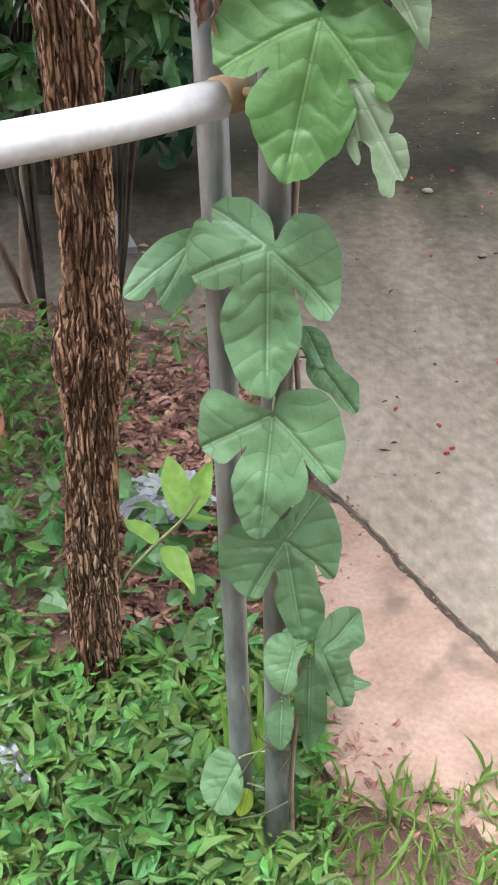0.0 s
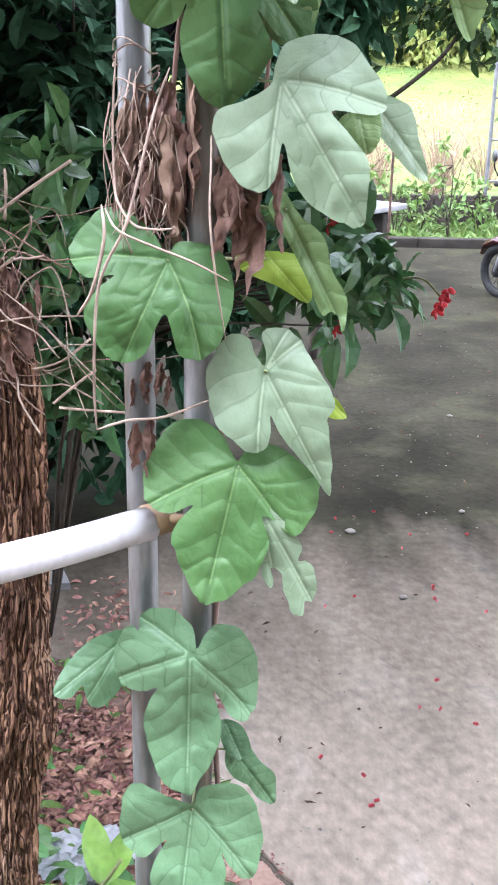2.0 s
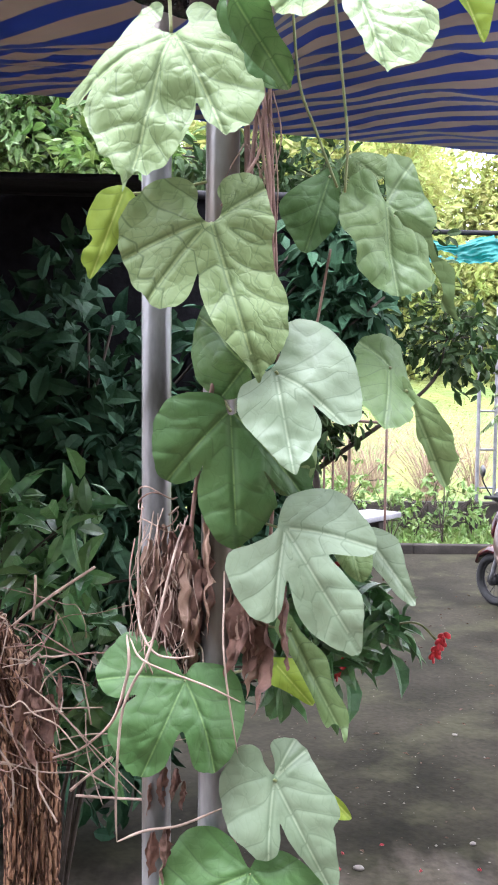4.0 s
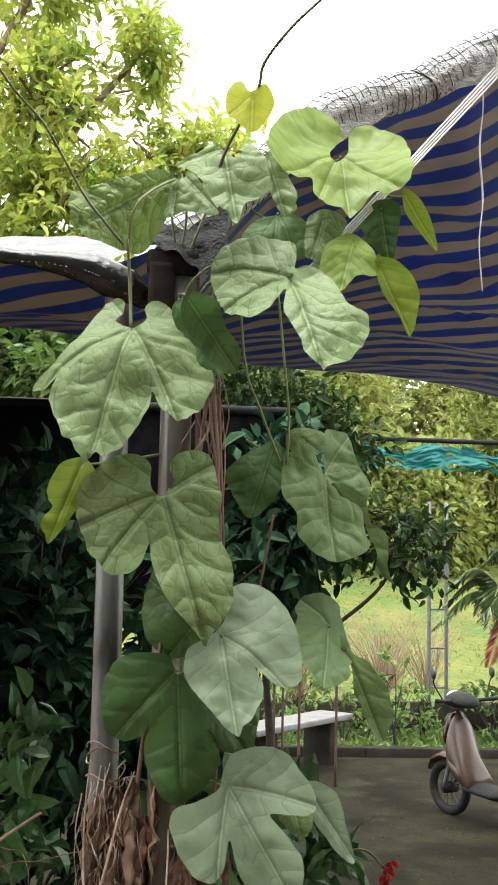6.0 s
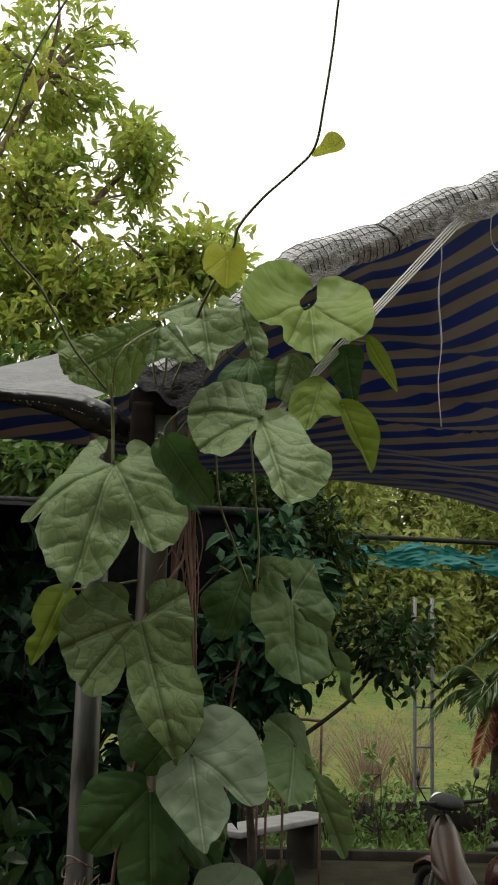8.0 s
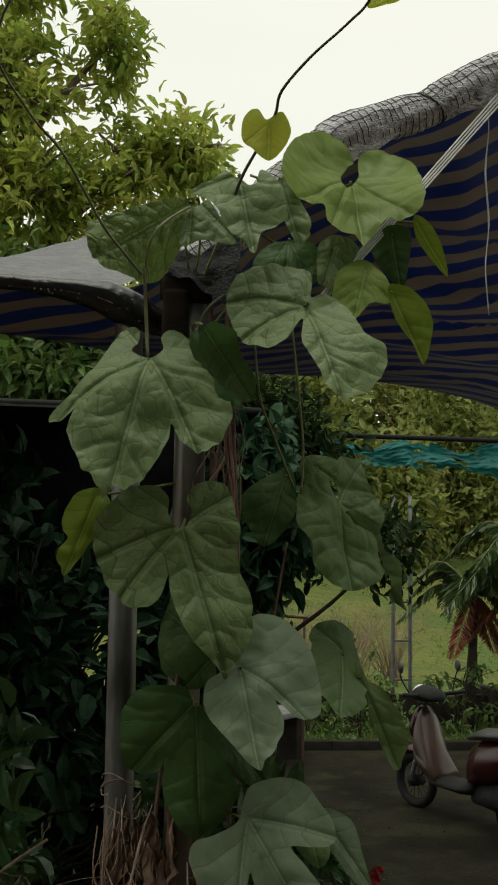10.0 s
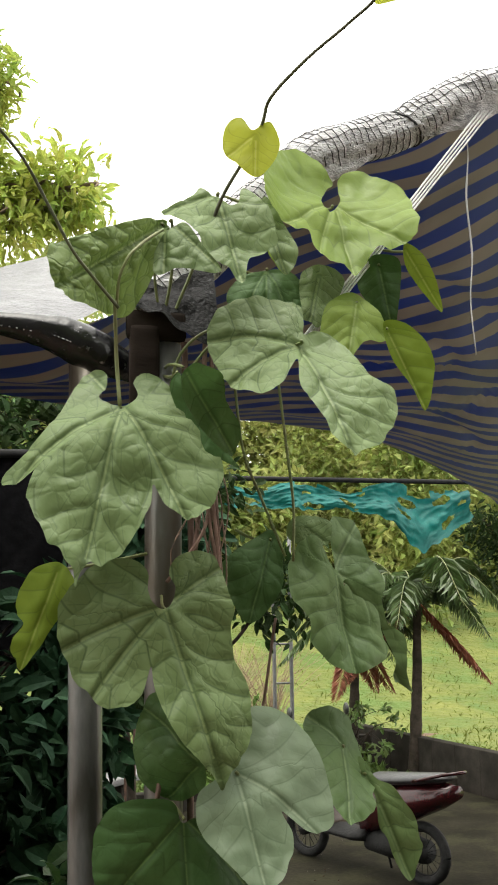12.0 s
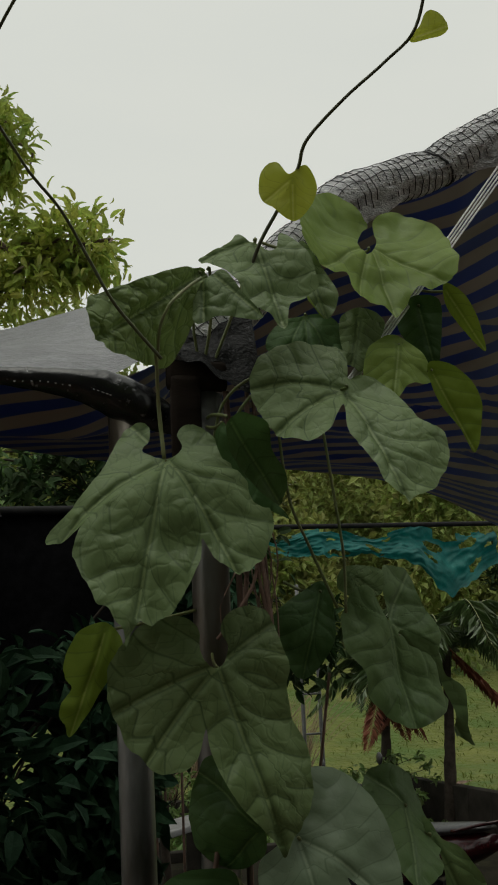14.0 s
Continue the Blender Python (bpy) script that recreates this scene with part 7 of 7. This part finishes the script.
for x in (3.70, 3.93):
    tube("mast_pole", [(x, 13.6, -0.03), (x, 13.6, 2.9)], 0.025, GREY_STEEL, mast, sides=8)
for z in (0.5, 1.0, 1.5, 2.0, 2.5):
    tube("rung", [(3.70, 13.6, z), (3.93, 13.6, z)], 0.016, GREY_STEEL, mast, sides=6)
teal = thing("teal_net", (2.6, 7.0, 2.6), "torn teal green shade net slung from a dark rail", "net")
bm = bmesh.new()
bmesh.ops.create_grid(bm, x_segments=130, y_segments=34, size=0.5)
torn = []
for v in bm.verts:
    a, b = v.co.x + 0.5, 0.5 - v.co.y
    x = 1.35 + 1.95 * a
    drop = 0.2 + 0.26 * math.exp(-((x - 2.93) / 0.3) ** 2) + 0.08 * noise.noise(Vector((x * 4, 0, 0))) + 0.03 * noise.noise(Vector((x * 17, 0, 3)))
    sag = 0.1 * math.sin(a * 9) ** 2 + 0.03 * abs(noise.noise(Vector((x * 9, 0, 6))))
    wrinkle = 0.09 * noise.noise(Vector((x * 5, b * 2, 0))) + 0.045 * abs(noise.noise(Vector((x * 8 + b * 3, b * 7, 4)))) + 0.02 * noise.noise(Vector((x * 20, b * 9, 1)))
    if noise.noise(Vector((x * 7, b * 5, 12))) > 0.42 or (b < 0.14 and noise.noise(Vector((x * 6, 2, 0))) > 0.05):
        torn.append(v)
    v.co = Vector((x, 7.0 + wrinkle - 0.1 * b, 2.82 - drop * b - sag * (1 - b) * 0.6))
bmesh.ops.delete(bm, geom=torn, context="VERTS")
part("net_sheet", bm, TEAL_NET, teal)
tube("rail", [(0.4, 7.02, 2.83), (4.6, 7.02, 2.83)], 0.018, BLACK_STEEL, teal, sides=8)
for x in (0.5, 4.5):
    tube("rail_post", [(x, 7.05, -0.03), (x, 7.05, 2.84)], 0.025, BLACK_STEEL, teal, sides=8)

# ---- garden bed, meadow shrubs, palms and far woods ----
rng = np.random.default_rng(81)
for k in range(8):
    x = 1.5 + 0.4 * k + 0.1 * rng.normal()
    h = 0.45 + 0.5 * rng.random()
    twiggy_shrub((x, 12.3 + 0.25 * rng.normal(), -0.02), "leafy green shrub in the bed behind the kerb",
                 [(x + 0.22 * rng.normal(), 12.3 + 0.2 * rng.normal(), 0.15 + h * rng.random()) for _ in range(20)], BED_LEAF, 0.09, 90 + k, 0.45, 9, "bed_shrub")["group"] = "bed shrubs"
for k in range(5):
    x, y = 2.4 + 0.55 * k, 16.5 + 0.6 * rng.normal()
    bare = thing("bare_shrub", (x, y, 0), "leafless shrub with a fan of brown stems", "shrub", "bare shrubs")
    bm = bmesh.new()
    for _ in range(80):
        a, lean = rng.normal() * 0.45, 0.2 * rng.normal()
        h = 0.7 + 0.8 * rng.random()
        tube_into(bm, smooth_line([(x + 0.06 * rng.normal(), y, -0.02), (x + 0.4 * a * h, y + lean * 0.4, h * 0.55), (x + a * h, y + lean, h)], 3), lambda f: 0.007 - 0.0045 * f, 4)
    part("stem_frame", bm, TWIG, bare)


def palm(at, height, seed, fronds=13, reach=1.25, dead=2):
    plant = thing("palm", at, "slender garden palm with arching feathery fronds", "palm", "garden palms")
    r = np.random.default_rng(seed)
    base, top = Vector(at), Vector(at) + Vector((0.06 * height, 0, height))
    tube("trunk", [base, base.lerp(top, 0.5) + Vector((0.02, 0, 0)), top], lambda f: 0.075 - 0.03 * f, HEDGE_STEM, plant, sides=12, steps=10, rough=0.2)
    for k in range(fronds + dead):
        a = 2.4 * k + 0.3 * r.normal()
        gone = k >= fronds
        rise = -0.9 if gone else 0.85 - 0.9 * (k / fronds)
        size = reach * (0.8 if gone else 0.85 + 0.3 * r.random())
        out = Vector((math.cos(a), math.sin(a), 0))
        line = smooth_line([top, top + out * size * 0.45 + Vector((0, 0, rise * size * 0.5)), top + out * size * 0.9 + Vector((0, 0, (rise - 0.75) * size * 0.6))], 12)
        bm = tube_into(bmesh.new(), line, lambda f: 0.011 - 0.008 * f, 5)
        frond = part("frond", bm, DEAD_FROND if gone else STEM, plant)
        P, W, S = [], [], []
        for j in range(3, len(line)):
            way = (line[j] - line[j - 1]).normalized()
            side = way.cross(Vector((0, 0, 1))).normalized()
            for s in (-1, 1):
                for e in (0.0, 0.5):
                    P.append(line[j - 1].lerp(line[j], e))
                    W.append(side * s + way * 0.7 + Vector((0, 0, -0.25)))
                    S.append(size * 0.3 * math.sin(math.pi * min(0.97, 0.15 + 0.8 * j / len(line))))
        leaf_cloud("frond_blade", P, W, S, DEAD_FROND if gone else PALM_LEAF, frond, 0.1, fine=False, seed=seed + k, droop=0.35)
    return plant


palm((4.91, 12.0, -0.03), 2.05, 101)
palm((4.35, 12.6, -0.03), 1.7, 102, 11, 1.0, 3)
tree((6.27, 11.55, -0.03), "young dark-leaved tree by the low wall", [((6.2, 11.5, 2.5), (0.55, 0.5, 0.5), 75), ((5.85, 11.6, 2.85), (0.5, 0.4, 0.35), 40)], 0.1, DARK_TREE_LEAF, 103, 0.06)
rng = np.random.default_rng(110)
P, W = [], []
for k in range(54):
    x = -8 + 0.63 * k + rng.normal()
    y, h = 30 + 2 * rng.normal(), 10.0 + 3.5 * rng.random()
    p, w = clumps(rng, (x, y, h * 0.5), (1.5, 1.2, h * 0.55), 210, 18, 0.25)
    P.append(p)
    W.append(w)
for k in range(46):
    x, y = -6 + 0.75 * k + 0.5 * rng.normal(), 27.5 + rng.normal()
    p, w = clumps(rng, (x, y, 3.4 + 0.5 * rng.random()), (1.1, 0.8, 1.9 + rng.random()), 130, 16, 0.25, 0.2)
    P.append(p)
    W.append(w)
for k in range(14):
    p, w = clumps(rng, (-3 + 1.5 * k + 0.3 * rng.normal(), 32.5, 6.0), (1.6, 0.8, 5.5), 200, 16, 0.3, 0.1)
    P.append(p)
    W.append(w)
P, W = np.concatenate(P), np.concatenate(W)
keep = P[:, 2] > 0
tagged(leaf_cloud("far_woods", P[keep], W[keep], 0.16 + 0.2 * rng.random(keep.sum()), WOODS_LEAF, None, 0.5, fine=False, seed=111), "distant light green trees at the end of the meadow", "woods", kind="stuff")

pts = np.array([(0.3 + 4.5 * rng.random(), 11.45 + 1.65 * rng.random(), -0.01) for _ in range(5200)])
w = rng.normal(size=(5200, 3)) * np.array((0.7, 0.7, 0.3)) + np.array((0, 0, 0.7))
tagged(leaf_cloud("bed_weeds", pts, w, 0.05 + 0.13 * rng.random(5200) ** 2, BED_LEAF, None, 0.35, fine=False, seed=112), "low mossy weeds filling the bed behind the kerb", "weeds", kind="stuff")
y = 13.4 + 22 * rng.random(9000) ** 1.6
pts = np.stack((0.1 * y + (y * 0.5) * rng.random(9000), y, np.array([rise(min(v, 29.0)) for v in y]) - 0.03), 1)
w = rng.normal(size=(9000, 3)) * np.array((0.6, 0.6, 0.2)) + np.array((0, 0, 0.9))
tagged(leaf_cloud("meadow_tufts", pts, w, 0.04 + 0.11 * rng.random(9000) ** 2, MEADOW_BLADE, None, 0.08, fine=False, droop=0.0, seed=113), "uneven tufts of yellow-green meadow grass", "grass", kind="stuff")

# ---- scooter ----
scooter = thing("scooter", (2.75, 7.9, 0.0), "parked dark red scooter with a cream front and wire wheels", "scooter")
SC = Matrix.Translation((2.508, 8.505, 0.0)) @ Matrix.Rotation(radians(-66), 4, "Z") @ Matrix.Diagonal((1.02, 0.95, 0.93, 1.0))


def at_scooter(x, y, z):
    return SC @ Vector((x, y, z))


def scooter_wheel(x):
    tyre_bm = bmesh.new()
    ring = [at_scooter(x + 0.2 * math.cos(a), 0, 0.235 + 0.2 * math.sin(a)) for a in [2 * math.pi * k / 28 for k in range(29)]]
    tube_into(tyre_bm, ring, 0.036, 10, capped=False)
    wheel = part("wheel", tyre_bm, RUBBER, scooter)
    bm = bmesh.new()
    ring = [at_scooter(x + 0.165 * math.cos(a), 0, 0.235 + 0.165 * math.sin(a)) for a in [2 * math.pi * k / 28 for k in range(29)]]
    tube_into(bm, ring, 0.012, 6, capped=False)
    for k in range(18):
        a = 2 * math.pi * k / 18
        tube_into(bm, [at_scooter(x, 0.02 * (-1) ** k, 0.235), at_scooter(x + 0.16 * math.cos(a), 0, 0.235 + 0.16 * math.sin(a))], 0.0025, 4)
    part("rim", bm, BLACK_STEEL, wheel, "dark spoked steel rim")
    bm = bmesh.new()
    tube_into(bm, [at_scooter(x, -0.06, 0.235), at_scooter(x, 0.06, 0.235)], 0.05, 12)
    part("hub", bm, RUBBER, wheel)


scooter_wheel(0.0)
scooter_wheel(1.22)


def loft(name, stations, mat, label=""):
    """A body skinned over oval stations: x, middle height, half width, half height."""
    bm = bmesh.new()
    rings = []
    for x, z, wy, hz in stations:
        rings.append([bm.verts.new(at_scooter(x, wy * math.cos(a) * (1 - 0.15 * math.sin(a)), z + hz * math.sin(a))) for a in [2 * math.pi * k / 20 for k in range(20)]])
    for a, b in zip(rings, rings[1:]):
        for s in range(20):
            bm.faces.new((a[s], a[(s + 1) % 20], b[(s + 1) % 20], b[s]))
    bm.faces.new(rings[0][::-1])
    bm.faces.new(rings[-1])
    bmesh.ops.recalc_face_normals(bm, faces=bm.faces)
    return part(name, bm, mat, scooter, label)


loft("front_fender", [(-0.24, 0.36, 0.03, 0.02), (-0.18, 0.44, 0.06, 0.035), (-0.05, 0.5, 0.07, 0.04), (0.1, 0.49, 0.07, 0.05), (0.2, 0.42, 0.05, 0.04)], RED_PAINT)
loft("leg_shield", [(0.06, 0.62, 0.1, 0.2), (0.12, 0.62, 0.15, 0.27), (0.17, 0.56, 0.16, 0.26), (0.24, 0.43, 0.14, 0.17), (0.36, 0.32, 0.15, 0.08)], CREAM_PAINT, "tan painted leg shield")
loft("side_panel", [(0.13, 0.5, 0.155, 0.08), (0.18, 0.46, 0.166, 0.13), (0.25, 0.4, 0.146, 0.1), (0.31, 0.34, 0.13, 0.04)], CREAM_PAINT, "cream painted side panel")
loft("red_panel", [(0.035, 0.7, 0.07, 0.1), (0.06, 0.72, 0.13, 0.16), (0.1, 0.7, 0.14, 0.17)], RED_PAINT)
loft("floorboard", [(0.3, 0.29, 0.14, 0.05), (0.6, 0.28, 0.15, 0.05), (0.72, 0.3, 0.14, 0.06)], RUBBER)
loft("rear_body", [(0.66, 0.45, 0.09, 0.17), (0.8, 0.52, 0.14, 0.19), (1.1, 0.6, 0.16, 0.16), (1.4, 0.68, 0.12, 0.1), (1.55, 0.72, 0.06, 0.05)], RED_PAINT)
loft("engine", [(0.7, 0.25, 0.08, 0.08), (0.95, 0.27, 0.12, 0.12), (1.25, 0.25, 0.1, 0.09)], RUBBER)
loft("seat", [(0.66, 0.7, 0.08, 0.03), (0.8, 0.74, 0.13, 0.05), (1.1, 0.77, 0.14, 0.05), (1.4, 0.81, 0.11, 0.04), (1.5, 0.82, 0.06, 0.02)], SEAT_VINYL, "black vinyl seat")
loft("handlebar_cover", [(0.05, 0.97, 0.08, 0.05), (0.1, 0.99, 0.15, 0.07), (0.2, 0.98, 0.14, 0.06), (0.27, 0.96, 0.06, 0.03)], RUBBER, "black headlamp cowl")
bm = bmesh.new()
bmesh.ops.create_uvsphere(bm, u_segments=16, v_segments=10, radius=0.075, matrix=Matrix.Translation(at_scooter(0.05, 0, 0.98)))
part("headlight", bm, CHROME, scooter)
for s in (-1, 1):
    tube("handlebar", [at_scooter(0.16, 0.12 * s, 0.98), at_scooter(0.22, 0.34 * s, 1.0)], 0.016, RUBBER, scooter, sides=8)
    stalk = tube("mirror_stalk", [at_scooter(0.18, 0.24 * s, 1.0), at_scooter(0.15, 0.3 * s, 1.12), at_scooter(0.16, 0.32 * s, 1.18)], 0.006, BLACK_STEEL, scooter, sides=6)
    bm = bmesh.new()
    bmesh.ops.create_uvsphere(bm, u_segments=14, v_segments=8, radius=0.055, matrix=Matrix.Translation(at_scooter(0.16, 0.32 * s, 1.22)) @ Matrix.Diagonal((0.35, 1, 0.9, 1)))
    part("mirror", bm, SEAT_VINYL, stalk)
tube("fork", [at_scooter(0.0, 0.06, 0.235), at_scooter(0.1, 0.05, 0.6)], 0.018, GREY_STEEL, scooter, sides=8)
tube("fork", [at_scooter(0.0, -0.06, 0.235), at_scooter(0.1, -0.05, 0.6)], 0.018, GREY_STEEL, scooter, sides=8)
tube("grab_rail", [at_scooter(1.25, 0.13, 0.78), at_scooter(1.5, 0.11, 0.85), at_scooter(1.6, 0, 0.87), at_scooter(1.5, -0.11, 0.85), at_scooter(1.25, -0.13, 0.78)], 0.012, RED_PAINT, scooter, sides=8)
tube("side_stand", [at_scooter(0.75, 0.1, 0.25), at_scooter(0.72, 0.2, 0.0)], 0.01, BLACK_STEEL, scooter, sides=6)
